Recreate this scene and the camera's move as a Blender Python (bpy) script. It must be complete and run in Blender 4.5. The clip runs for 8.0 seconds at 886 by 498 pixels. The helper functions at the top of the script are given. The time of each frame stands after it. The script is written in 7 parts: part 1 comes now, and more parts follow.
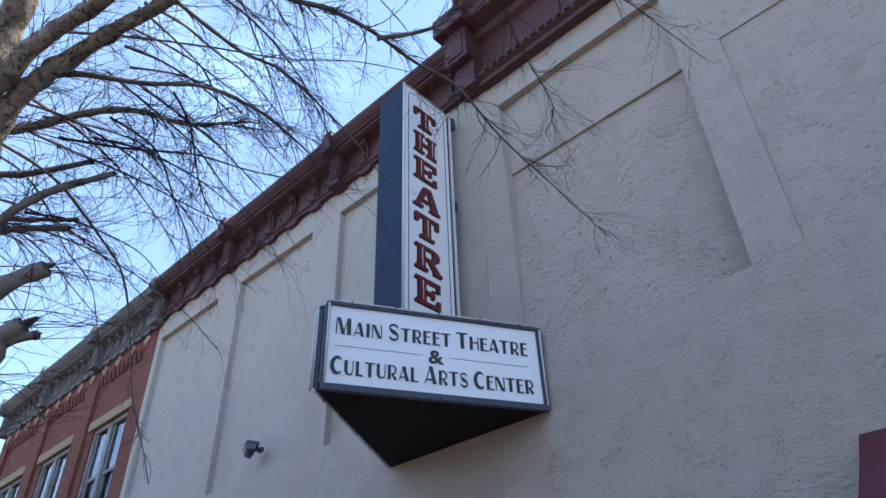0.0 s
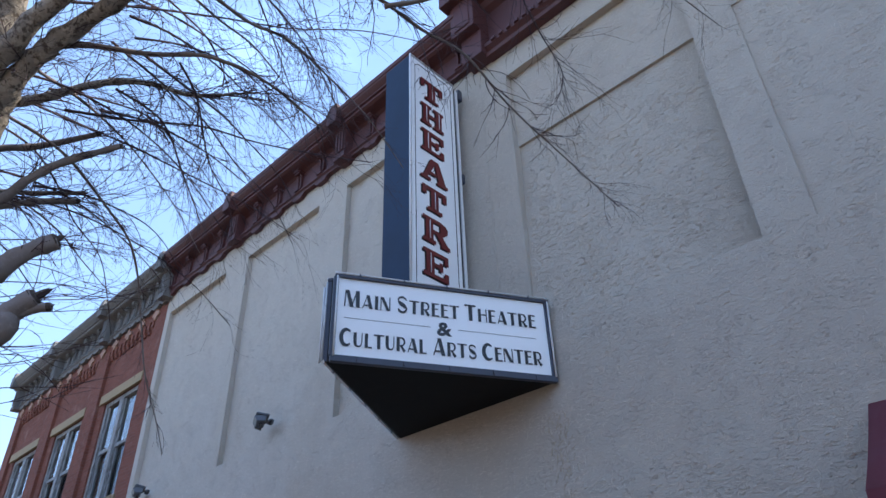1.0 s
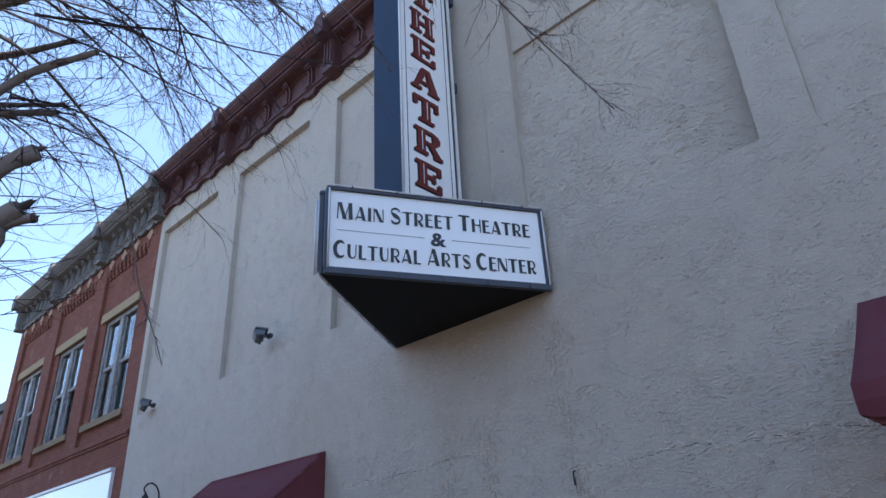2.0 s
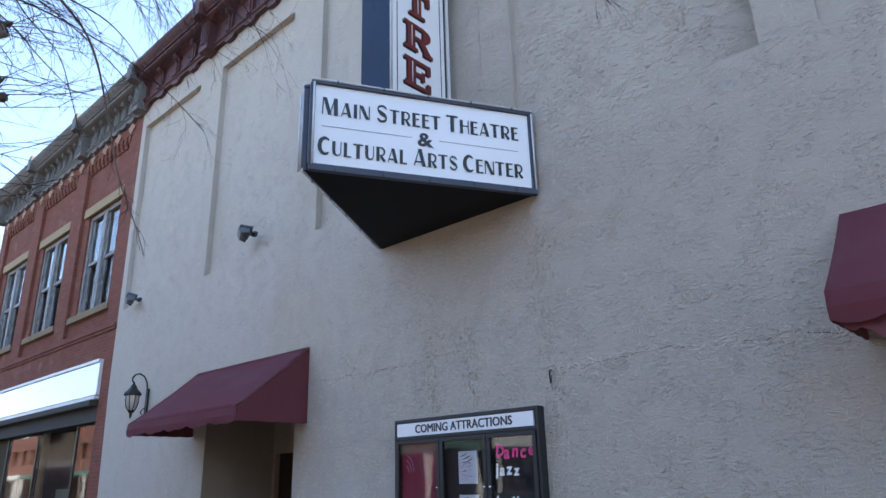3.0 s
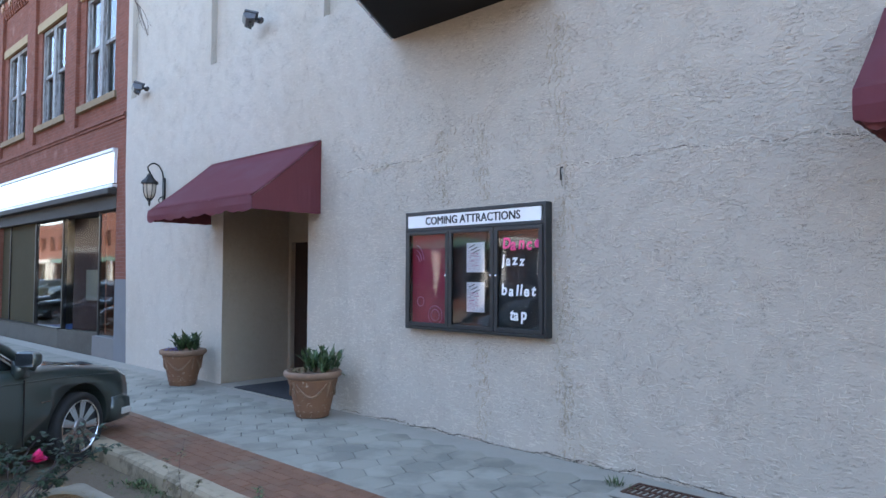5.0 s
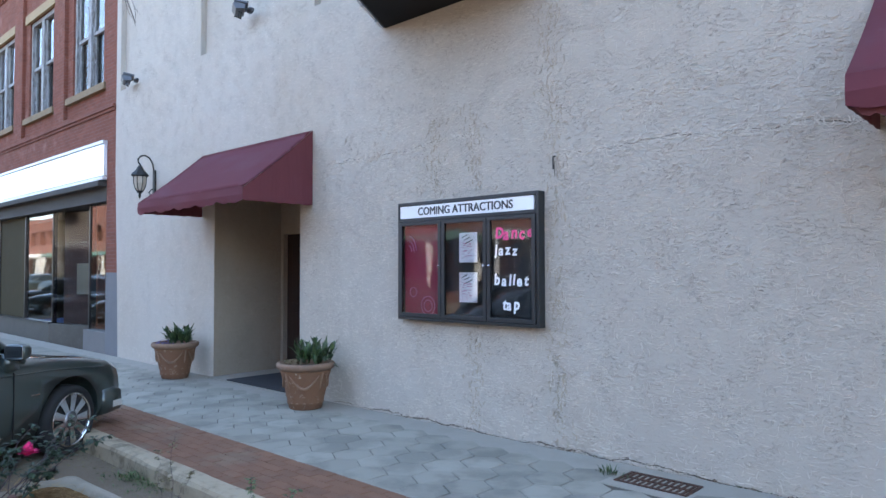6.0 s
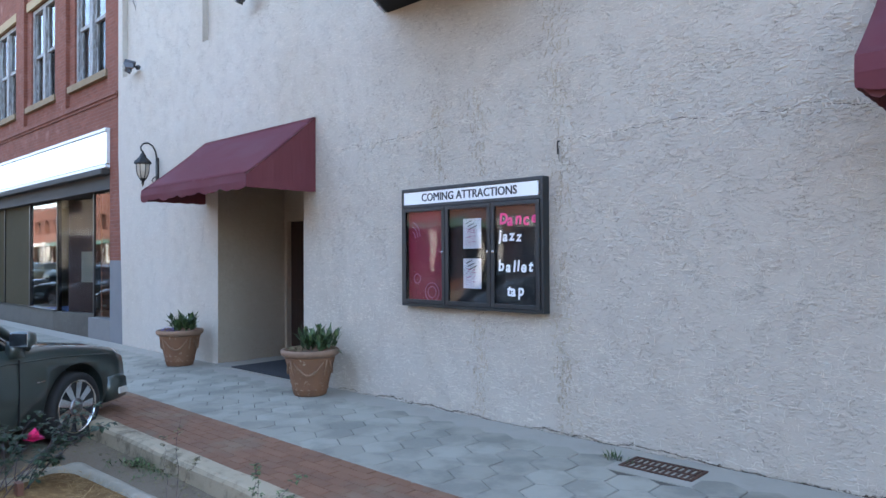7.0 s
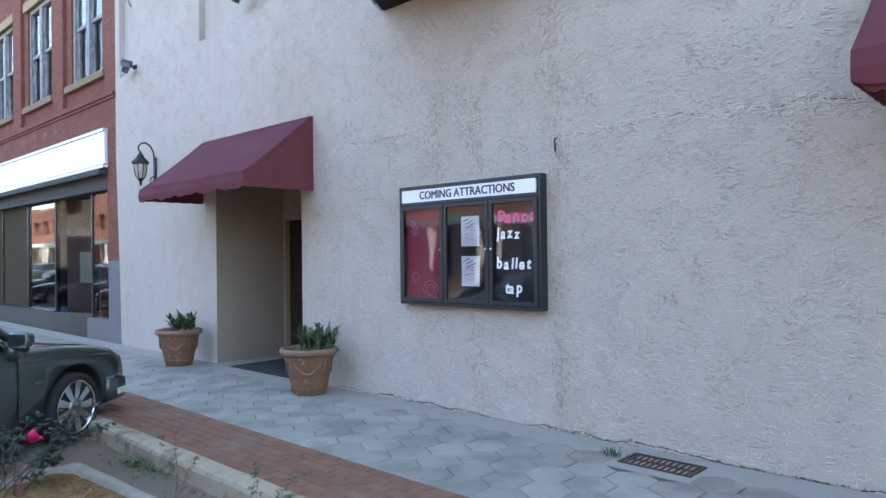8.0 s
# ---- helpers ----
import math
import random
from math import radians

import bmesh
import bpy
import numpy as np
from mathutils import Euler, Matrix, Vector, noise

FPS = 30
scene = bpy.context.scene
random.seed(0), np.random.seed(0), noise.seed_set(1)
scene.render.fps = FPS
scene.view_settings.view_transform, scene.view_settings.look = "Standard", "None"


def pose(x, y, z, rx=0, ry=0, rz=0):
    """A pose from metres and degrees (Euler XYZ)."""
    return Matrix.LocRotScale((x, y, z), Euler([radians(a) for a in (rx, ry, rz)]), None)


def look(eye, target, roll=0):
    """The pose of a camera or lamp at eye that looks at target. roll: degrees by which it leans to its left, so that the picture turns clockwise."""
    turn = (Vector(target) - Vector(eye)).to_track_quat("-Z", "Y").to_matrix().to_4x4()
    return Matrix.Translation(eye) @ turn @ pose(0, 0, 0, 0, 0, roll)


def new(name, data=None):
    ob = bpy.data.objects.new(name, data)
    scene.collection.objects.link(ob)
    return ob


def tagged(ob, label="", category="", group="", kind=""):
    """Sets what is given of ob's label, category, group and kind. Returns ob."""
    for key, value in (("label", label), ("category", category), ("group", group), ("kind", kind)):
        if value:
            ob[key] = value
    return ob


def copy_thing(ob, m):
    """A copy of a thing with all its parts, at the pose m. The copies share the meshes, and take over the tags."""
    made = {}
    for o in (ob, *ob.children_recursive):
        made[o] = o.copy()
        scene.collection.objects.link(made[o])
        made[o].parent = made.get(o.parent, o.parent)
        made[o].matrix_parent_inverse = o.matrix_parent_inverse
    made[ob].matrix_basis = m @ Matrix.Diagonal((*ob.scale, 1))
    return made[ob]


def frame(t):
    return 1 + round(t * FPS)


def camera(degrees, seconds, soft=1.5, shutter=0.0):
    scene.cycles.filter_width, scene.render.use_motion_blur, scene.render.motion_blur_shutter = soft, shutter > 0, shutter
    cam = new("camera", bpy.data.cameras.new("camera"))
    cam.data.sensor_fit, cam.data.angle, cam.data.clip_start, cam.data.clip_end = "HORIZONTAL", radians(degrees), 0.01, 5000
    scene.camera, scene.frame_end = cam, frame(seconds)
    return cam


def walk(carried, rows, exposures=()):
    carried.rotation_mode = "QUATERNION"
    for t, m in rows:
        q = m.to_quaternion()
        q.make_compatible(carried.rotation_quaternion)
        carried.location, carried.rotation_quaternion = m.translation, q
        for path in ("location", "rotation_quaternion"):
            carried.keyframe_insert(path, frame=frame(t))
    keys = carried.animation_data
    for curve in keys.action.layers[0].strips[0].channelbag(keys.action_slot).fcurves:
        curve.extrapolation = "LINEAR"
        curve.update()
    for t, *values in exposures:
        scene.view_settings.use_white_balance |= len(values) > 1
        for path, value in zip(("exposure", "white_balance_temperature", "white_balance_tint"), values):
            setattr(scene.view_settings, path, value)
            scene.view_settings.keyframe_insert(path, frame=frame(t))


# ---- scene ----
cam = camera(66.2, 8.0)
PATH = [
    (0, (-0.037, -5.419, 1.837), (-1.135, -4.222, 3.004), -2.1),
    (0.5, (-0.045, -5.418, 1.835), (-1.158, -4.209, 2.976), -1.4),
    (1, (-0.073, -5.419, 1.827), (-1.213, -4.204, 2.933), -2.0),
    (1.2, (-0.084, -5.427, 1.821), (-1.24, -4.208, 2.907), -2.7),
    (2.3, (-0.118, -5.31, 1.785), (-1.358, -3.968, 2.599), -2.8),
    (2.5, (-0.121, -5.297, 1.781), (-1.368, -3.933, 2.545), -2.6),
    (3, (-0.138, -5.293, 1.746), (-1.412, -3.893, 2.392), -1.6),
    (3.5, (-0.15, -5.289, 1.721), (-1.463, -3.868, 2.228), -0.3),
    (4, (-0.171, -5.29, 1.675), (-1.519, -3.851, 2.011), 0.7),
    (4.5, (-0.174, -5.277, 1.666), (-1.547, -3.832, 1.831), 0.7),
    (4.7, (-0.166, -5.293, 1.673), (-1.543, -3.847, 1.781), 0.4),
    (6, (-0.18, -5.267, 1.642), (-1.538, -3.8, 1.703), -0.1),
    (6.5, (-0.187, -5.252, 1.639), (-1.549, -3.79, 1.698), -0.0),
    (7, (-0.2, -5.25, 1.63), (-1.566, -3.79, 1.654), -0.3),
    (7.5, (-0.202, -5.251, 1.625), (-1.571, -3.793, 1.638), -0.5),
    (8, (-0.192, -5.241, 1.629), (-1.557, -3.779, 1.647), -0.7),
]
EXPOSURES = [(t, e, w, m) for t, e, w, m in ((0, 0.82, 6430, 11.5), (1.0, 0.84, 6430, 11.5), (2.5, 0.96, 6690, 11), (3.0, 1.25, 6800, 10.5), (3.5, 1.53, 6870, 10), (4.0, 1.72, 6930, 10), (4.5, 1.86, 6960, 10), (6.0, 2.02, 6990, 10), (8, 2.07, 6990, 10))]
walk(cam, [(t, look(e, g, r)) for t, e, g, r in PATH], EXPOSURES)

# ---- daylight: sun low behind the theatre, open sky over the street ----
SUN_EL, SUN_AZ = radians(43), radians(-50)      # azimuth counted from +y towards -x
world = bpy.data.worlds.new("sky")
scene.world = world
world.use_nodes = True
wn, wl = world.node_tree.nodes, world.node_tree.links
sky = wn.new("ShaderNodeTexSky")
sky.sky_type, sky.sun_disc = "NISHITA", False
sky.sun_elevation, sky.sun_rotation = SUN_EL, -SUN_AZ
sky.air_density, sky.dust_density, sky.ozone_density = 1.0, 0.45, 1.7
coord = wn.new("ShaderNodeTexCoord")
cloud = wn.new("ShaderNodeTexNoise")
cloud.inputs["Scale"].default_value, cloud.inputs["Detail"].default_value = 2.2, 6
stretch = wn.new("ShaderNodeMapping")
stretch.inputs["Scale"].default_value = (1, 1, 2.4)
stretch.inputs["Location"].default_value = (0.35, 0.2, 0.1)
ramp = wn.new("ShaderNodeValToRGB")
ramp.color_ramp.elements[0].position, ramp.color_ramp.elements[1].position = 0.6, 0.98
ramp.color_ramp.elements[0].color = (0.18, 0.18, 0.18, 1)
ramp.color_ramp.elements[1].color = (0.6, 0.6, 0.6, 1)
haze = wn.new("ShaderNodeMixRGB")
haze.inputs[2].default_value = (6.3, 10.4, 18.8, 1)
wl.new(coord.outputs["Generated"], stretch.inputs[0])
wl.new(stretch.outputs[0], cloud.inputs["Vector"])
wl.new(cloud.outputs["Fac"], ramp.inputs[0])
wl.new(ramp.outputs[0], haze.inputs[0])
wl.new(sky.outputs[0], haze.inputs[1])
wl.new(haze.outputs[0], wn["Background"].inputs[0])
wn["Background"].inputs[1].default_value = 0.15

sun_data = bpy.data.lights.new("sun", "SUN")
sun_data.energy, sun_data.angle, sun_data.color = 5.0, radians(0.6), (1, 0.92, 0.8)
sun = new("sun", sun_data)
SUN_WAY = Vector((-math.sin(SUN_AZ) * math.cos(SUN_EL), math.cos(SUN_AZ) * math.cos(SUN_EL), math.sin(SUN_EL)))
sun.matrix_world = look(SUN_WAY * 60, (0, 0, 0))


# ---- materials ----
class Mat:
    """A principled node material with a few shorthands."""

    def __init__(self, name, colour, rough=0.7, metal=0.0, spec=0.5):
        self.m = bpy.data.materials.new(name)
        self.m.use_nodes = True
        self.t = self.m.node_tree
        self.b = self.t.nodes["Principled BSDF"]
        self.b.inputs["Base Color"].default_value = (*colour, 1)
        self.b.inputs["Roughness"].default_value = rough
        self.b.inputs["Metallic"].default_value = metal
        self.b.inputs["Specular IOR Level"].default_value = spec
        self.colour = None
        self.base = colour
        self.height = None

    def node(self, kind):
        return self.t.nodes.new("ShaderNode" + kind)

    def link(self, a, b):
        self.t.links.new(a, b)

    def where(self, scale=(1, 1, 1), world_space=True):
        c = self.node("TexCoord")
        g = self.node("NewGeometry")
        p = self.node("Mapping")
        p.inputs["Scale"].default_value = scale
        self.link(g.outputs["Position"] if world_space else c.outputs["Object"], p.inputs[0])
        return p.outputs[0]

    def noise(self, scale, detail=4, rough=0.55, stretch=(1, 1, 1), distort=0.0, world_space=True):
        n = self.node("TexNoise")
        n.inputs["Scale"].default_value, n.inputs["Detail"].default_value = scale, detail
        n.inputs["Roughness"].default_value, n.inputs["Distortion"].default_value = rough, distort
        self.link(self.where(stretch, world_space), n.inputs["Vector"])
        return n.outputs["Fac"]

    def voronoi(self, scale, feature="F1", stretch=(1, 1, 1), world_space=True):
        n = self.node("TexVoronoi")
        n.feature = feature
        n.inputs["Scale"].default_value = scale
        self.link(self.where(stretch, world_space), n.inputs["Vector"])
        return n.outputs["Distance"]

    def ramp(self, fac, lo, hi, a=0.0, b=1.0):
        r = self.node("MapRange")
        r.interpolation_type = "SMOOTHSTEP"
        for k, v in zip(("From Min", "From Max", "To Min", "To Max"), (lo, hi, a, b)):
            r.inputs[k].default_value = v
        self.link(fac, r.inputs["Value"])
        return r.outputs[0]

    def math(self, op, a, b):
        n = self.node("Math")
        n.operation = op
        for k, v in enumerate((a, b)):
            if isinstance(v, (int, float)):
                n.inputs[k].default_value = v
            else:
                self.link(v, n.inputs[k])
        return n.outputs[0]

    def tint(self, fac, colour):
        """Mixes another colour over what is there, by fac."""
        n = self.node("MixRGB")
        self.link(fac, n.inputs[0])
        if self.colour is None:
            n.inputs[1].default_value = (*self.base, 1)
        else:
            self.link(self.colour, n.inputs[1])
        n.inputs[2].default_value = (*colour, 1)
        self.colour = n.outputs[0]
        self.link(self.colour, self.b.inputs["Base Color"])
        return self

    def vary(self, amount=0.25, island=False):
        """Each piece a little lighter or darker."""
        src = self.node("NewGeometry").outputs["Random Per Island"] if island else self.node("ObjectInfo").outputs["Random"]
        h = self.node("HueSaturation")
        if self.colour is None:
            h.inputs["Color"].default_value = (*self.base, 1)
        else:
            self.link(self.colour, h.inputs["Color"])
        self.link(self.ramp(src, 0, 1, 1 - amount, 1 + amount), h.inputs["Value"])
        self.colour = h.outputs[0]
        self.link(self.colour, self.b.inputs["Base Color"])
        return self

    def bump(self, fac, metres=0.005, strength=1.0):
        n = self.node("Bump")
        n.inputs["Distance"].default_value, n.inputs["Strength"].default_value = metres, strength
        self.link(fac, n.inputs["Height"])
        if self.height is not None:
            self.link(self.height, n.inputs["Normal"])
        self.height = n.outputs[0]
        self.link(self.height, self.b.inputs["Normal"])
        return self

    def rough(self, fac, lo, hi):
        self.link(self.ramp(fac, 0.3, 0.7, lo, hi), self.b.inputs["Roughness"])
        return self


def stucco_material(name, colour):
    k = Mat(name, colour, 0.9, spec=0.25)
    k.tint(k.ramp(k.noise(0.35, 4, 0.6, (1, 1, 0.6)), 0.42, 0.75, 0, 0.8), tuple(c * f for c, f in zip(colour, (0.9, 0.86, 0.8))))
    k.tint(k.ramp(k.noise(1.6, 4, 0.6, (2.6, 1, 0.22)), 0.55, 0.85, 0, 0.25), tuple(c * f for c, f in zip(colour, (0.83, 0.77, 0.68))))
    k.tint(k.ramp(k.noise(7, 6, 0.65), 0.5, 0.8, 0, 0.5), tuple(min(1, c * 1.15) for c in colour))
    k.tint(k.ramp(k.noise(60, 5, 0.7), 0.55, 0.7, 0, 0.35), tuple(min(1, c * 1.2) for c in colour))
    k.tint(k.ramp(k.noise(13, 5, 0.65, (0.8, 1, 1.2)), 0.53, 0.7, 0, 0.28), tuple(c * f for c, f in zip(colour, (0.8, 0.77, 0.72))))
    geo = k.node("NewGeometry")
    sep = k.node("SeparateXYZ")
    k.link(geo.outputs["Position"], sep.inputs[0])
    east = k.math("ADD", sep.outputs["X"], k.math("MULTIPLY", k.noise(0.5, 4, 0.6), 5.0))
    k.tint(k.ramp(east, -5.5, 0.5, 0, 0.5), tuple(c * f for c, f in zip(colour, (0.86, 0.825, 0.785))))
    lips = k.math("MULTIPLY", k.ramp(k.noise(34, 4, 0.6, (0.5, 1, 1.8), 0.15), 0.54, 0.6), k.ramp(k.noise(4, 3, 0.6), 0.42, 0.62))
    k.bump(lips, 0.0065, 0.9)
    k.bump(k.noise(19, 6, 0.7, (0.8, 1, 1.3)), 0.016, 0.8)
    k.bump(k.noise(90, 4, 0.65, (1, 1, 1.2)), 0.007, 0.9)
    return k.m


def brick_wall_material(name, colour, mortar):
    k = Mat(name, colour, 0.88, spec=0.25)
    geo = k.node("NewGeometry")
    sep = k.node("SeparateXYZ")
    k.link(geo.outputs["Position"], sep.inputs[0])
    along = k.math("ADD", sep.outputs["X"], sep.outputs["Y"])
    com = k.node("CombineXYZ")
    k.link(along, com.inputs[0])
    k.link(sep.outputs["Z"], com.inputs[1])
    b = k.node("TexBrick")
    b.inputs["Scale"].default_value = 1
    b.inputs["Brick Width"].default_value, b.inputs["Row Height"].default_value = 0.21, 0.072
    b.inputs["Mortar Size"].default_value, b.inputs["Mortar Smooth"].default_value = 0.005, 0.2
    b.inputs["Color1"].default_value = (*colour, 1)
    b.inputs["Color2"].default_value = (*(c * 0.78 for c in colour), 1)
    b.inputs["Mortar"].default_value = (*mortar, 1)
    k.link(com.outputs[0], b.inputs["Vector"])
    k.colour = b.outputs["Color"]
    k.tint(k.ramp(k.noise(0.7, 5), 0.5, 0.8, 0, 0.5), tuple(c * 0.7 for c in colour))
    k.tint(k.ramp(k.noise(2.5, 5), 0.55, 0.8, 0, 0.35), (0.45, 0.27, 0.22))
    k.bump(b.outputs["Fac"], -0.006, 0.6)
    k.bump(k.noise(40, 3), 0.003, 0.5)
    return k.m


def painted_metal(name, colour, worn, amount, rough=0.5, metal=0.0):
    k = Mat(name, colour, rough, metal)
    k.tint(k.ramp(k.noise(1.4, 5, 0.6), 0.4, 0.75, 0, 0.55), tuple(c * 0.62 for c in colour))
    k.tint(k.ramp(k.noise(9, 6, 0.7), 0.74 - amount, 0.86 - amount * 0.6), worn)
    k.bump(k.noise(14, 5), 0.003, 0.5)
    return k.m


def plain(name, colour, rough=0.6, metal=0.0, grain=30, deep=0.002, spotted=0.25, spec=0.5, near=False):
    k = Mat(name, colour, rough, metal, spec)
    k.tint(k.ramp(k.noise(grain * 0.12, 4, world_space=not near), 0.4, 0.75, 0, spotted), tuple(c * 0.6 for c in colour))
    k.tint(k.ramp(k.noise(grain, 4, world_space=not near), 0.5, 0.8, 0, spotted), tuple(min(1, c * 1.25 + 0.01) for c in colour))
    if deep:
        k.bump(k.noise(grain, 4, world_space=not near), deep, 0.6)
    return k


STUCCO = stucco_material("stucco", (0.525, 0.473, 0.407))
# lighter than the wall, so the lips carry painted highlights
STUCCO_LIP = stucco_material("highlit_stucco_edges", (0.66, 0.6, 0.52))
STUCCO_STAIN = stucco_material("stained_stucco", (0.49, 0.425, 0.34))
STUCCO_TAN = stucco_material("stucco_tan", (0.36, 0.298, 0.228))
BRICK = brick_wall_material("red_brick", (0.225, 0.077, 0.05), (0.21, 0.11, 0.088))
BRICK_GREY = plain("grey_painted_brick", (0.16, 0.16, 0.165), 0.8, grain=18).m
MAROON = painted_metal("maroon_cornice_paint", (0.092, 0.03, 0.029), (0.18, 0.11, 0.10), 0.05, 0.6)
GALVANISED = painted_metal("weathered_cornice_metal", (0.17, 0.163, 0.152), (0.07, 0.05, 0.036), 0.16, 0.75)
CROSS_STONE = plain("pinkish_terracotta_stone", (0.4, 0.24, 0.17), 0.85, grain=22, deep=0.004).m
SANDSTONE = plain("tan_stone", (0.36, 0.26, 0.145), 0.85, grain=22, deep=0.004).m
SILL_STONE = plain("dirty_tan_stone", (0.25, 0.175, 0.1), 0.9, grain=14, deep=0.005, spotted=0.6).m
WOOD_PEEL = Mat("peeling_white_wood", (0.31, 0.31, 0.31), 0.75)
WOOD_PEEL.tint(WOOD_PEEL.ramp(WOOD_PEEL.noise(7, 5, 0.7, (2, 2, 0.5)), 0.5, 0.62, 0, 0.8), (0.17, 0.15, 0.13))
WOOD_PEEL.tint(WOOD_PEEL.ramp(WOOD_PEEL.noise(9, 5, 0.7, (3, 3, 0.25)), 0.5, 0.62, 0, 0.85), (0.11, 0.1, 0.095))
WOOD_PEEL.tint(WOOD_PEEL.ramp(WOOD_PEEL.noise(13, 5, 0.7, (3, 3, 0.3)), 0.58, 0.66, 0, 0.8), (0.55, 0.56, 0.58))
WOOD_PEEL = WOOD_PEEL.bump(WOOD_PEEL.noise(30, 4, 0.6, (2, 2, 0.4)), 0.003, 0.6).m
CURTAIN = plain("pale_curtain", (0.2, 0.2, 0.23), 0.9, grain=14).m
DARK_ROOM = plain("dark_interior", (0.035, 0.033, 0.03), 0.9, grain=5).m
TAN_ROOM = plain("tan_interior", (0.22, 0.18, 0.12), 0.85, grain=4).m
BLUE_FELT = plain("blue_display_floor", (0.06, 0.14, 0.38), 0.9, grain=30).m
BROWN_PANEL = plain("brown_wood_panel", (0.13, 0.05, 0.03), 0.6, grain=9).m
BRONZE_FRAME = plain("dark_bronze_frame", (0.035, 0.033, 0.032), 0.4, 0.6, grain=20, deep=0).m
TAN_BOARD = plain("tan_window_board", (0.075, 0.062, 0.036), 0.85, grain=3, spec=0.08).m
CARD = plain("dull_card", (0.2, 0.19, 0.15), 0.9, grain=6, spec=0.1).m
BROWN_BOARD = plain("brown_display_board", (0.062, 0.04, 0.036), 0.9, grain=3, spec=0.1).m
ENTRY_WOOD = plain("reddish_entry_wood", (0.2, 0.07, 0.035), 0.9, grain=6, spec=0.08).m
GREY_FASCIA = plain("grey_metal_fascia", (0.05, 0.045, 0.04), 0.8, grain=9).m
BULKHEAD = plain("dusty_brown_bulkhead", (0.1, 0.088, 0.07), 0.85, grain=14, spotted=0.5).m
CONCRETE_BASE = plain("grey_bulkhead_concrete", (0.17, 0.16, 0.15), 0.85, grain=20).m

GLASS = Mat("window_glass", (0.9, 0.93, 0.93), 0.02)
GLASS.b.inputs["Transmission Weight"].default_value = 1.0
GLASS.b.inputs["IOR"].default_value = 1.5
GLASS.bump(GLASS.noise(1.1, 2), 0.02, 0.06)
GLASS = GLASS.m

GLASS_DULL = Mat("dull_film_glass", (0.85, 0.86, 0.86), 0.04)
GLASS_DULL.b.inputs["Transmission Weight"].default_value = 1.0
GLASS_DULL.b.inputs["IOR"].default_value = 1.17
GLASS_DULL = GLASS_DULL.m

SIGN_WHITE = plain("white_sign_face", (0.88, 0.89, 0.89), 0.25, grain=3, deep=0, spotted=0.06).m
SIGN_BAND = Mat("glossy_white_sign_band", (0.77, 0.78, 0.79), 0.18)
SIGN_BAND.b.inputs["Coat Weight"].default_value = 1.0
SIGN_BAND.b.inputs["Coat Roughness"].default_value = 0.08
SIGN_BAND.tint(SIGN_BAND.ramp(SIGN_BAND.noise(3, 5, 0.7, (0.4, 1, 2)), 0.6, 0.72, 0, 0.5), (0.55, 0.56, 0.6))
SIGN_BAND.tint(SIGN_BAND.ramp(SIGN_BAND.noise(16, 4, 0.6), 0.7, 0.74, 0, 0.7), (0.2, 0.19, 0.18))
SIGN_BAND = SIGN_BAND.m
SIGN_BLACK = plain("black_sign_paint", (0.012, 0.012, 0.014), 0.4, grain=20, deep=0).m
SIGN_FRAME = painted_metal("dark_blue_sign_frame", (0.04, 0.047, 0.072), (0.25, 0.25, 0.26), 0.03, 0.45)
SIGN_BLUE = painted_metal("navy_sign_metal", (0.0025, 0.021, 0.058), (0.01, 0.03, 0.06), -0.05, 0.7)
SIGN_UNDER = plain("dark_soffit_metal", (0.02, 0.0185, 0.0185), 0.8, grain=5, spec=0.15).m
SIGN_RED = plain("oxblood_letter_paint", (0.15, 0.014, 0.013), 0.45, grain=12, deep=0).m
SIGN_TUBE = plain("pale_trim_tube", (0.68, 0.68, 0.68), 0.35, grain=20, deep=0).m
# darker maroon: the shade on the awning sides is put into this colour
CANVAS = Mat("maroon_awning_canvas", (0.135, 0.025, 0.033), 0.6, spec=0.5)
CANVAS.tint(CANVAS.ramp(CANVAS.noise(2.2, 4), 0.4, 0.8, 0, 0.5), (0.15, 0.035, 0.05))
CANVAS.bump(CANVAS.noise(9, 3, 0.5, (1, 1, 0.12)), 0.03, 0.5)
CANVAS = CANVAS.bump(CANVAS.noise(220, 2), 0.001, 0.4).m
# paler maroon: light on slope and valance is painted into the canvas
CANVAS_LIT = Mat("lit_awning_canvas", (0.245, 0.067, 0.084), 0.75, spec=0.3)
CANVAS_LIT.tint(CANVAS_LIT.ramp(CANVAS_LIT.noise(1.6, 4, 0.6, (0.5, 1, 1)), 0.42, 0.75, 0, 0.7), (0.255, 0.098, 0.125))
CANVAS_LIT.tint(CANVAS_LIT.ramp(CANVAS_LIT.noise(14, 5, 0.7), 0.58, 0.8, 0, 0.4), (0.3, 0.15, 0.17))
CANVAS_LIT = CANVAS_LIT.bump(CANVAS_LIT.noise(220, 2), 0.001, 0.4).m
IRON = plain("black_iron", (0.02, 0.02, 0.02), 0.5, 0.5, grain=30).m
LAMP_GLASS = plain("yellowed_lamp_glass", (0.45, 0.4, 0.33), 0.2, grain=12, deep=0).m
FLOOD_GREY = plain("grey_floodlight_metal", (0.1, 0.1, 0.105), 0.45, 0.4, grain=20, deep=0).m
CASE_METAL = plain("dark_grey_case_metal", (0.045, 0.048, 0.05), 0.4, 0.5, grain=30, deep=0).m
CASE_BLACK = plain("black_case_backing", (0.012, 0.012, 0.013), 0.6, grain=14, deep=0).m
CASE_RED = plain("red_poster", (0.27, 0.018, 0.045), 0.5, grain=5, deep=0).m
PAPER = plain("white_paper", (0.72, 0.7, 0.72), 0.7, grain=9, deep=0).m
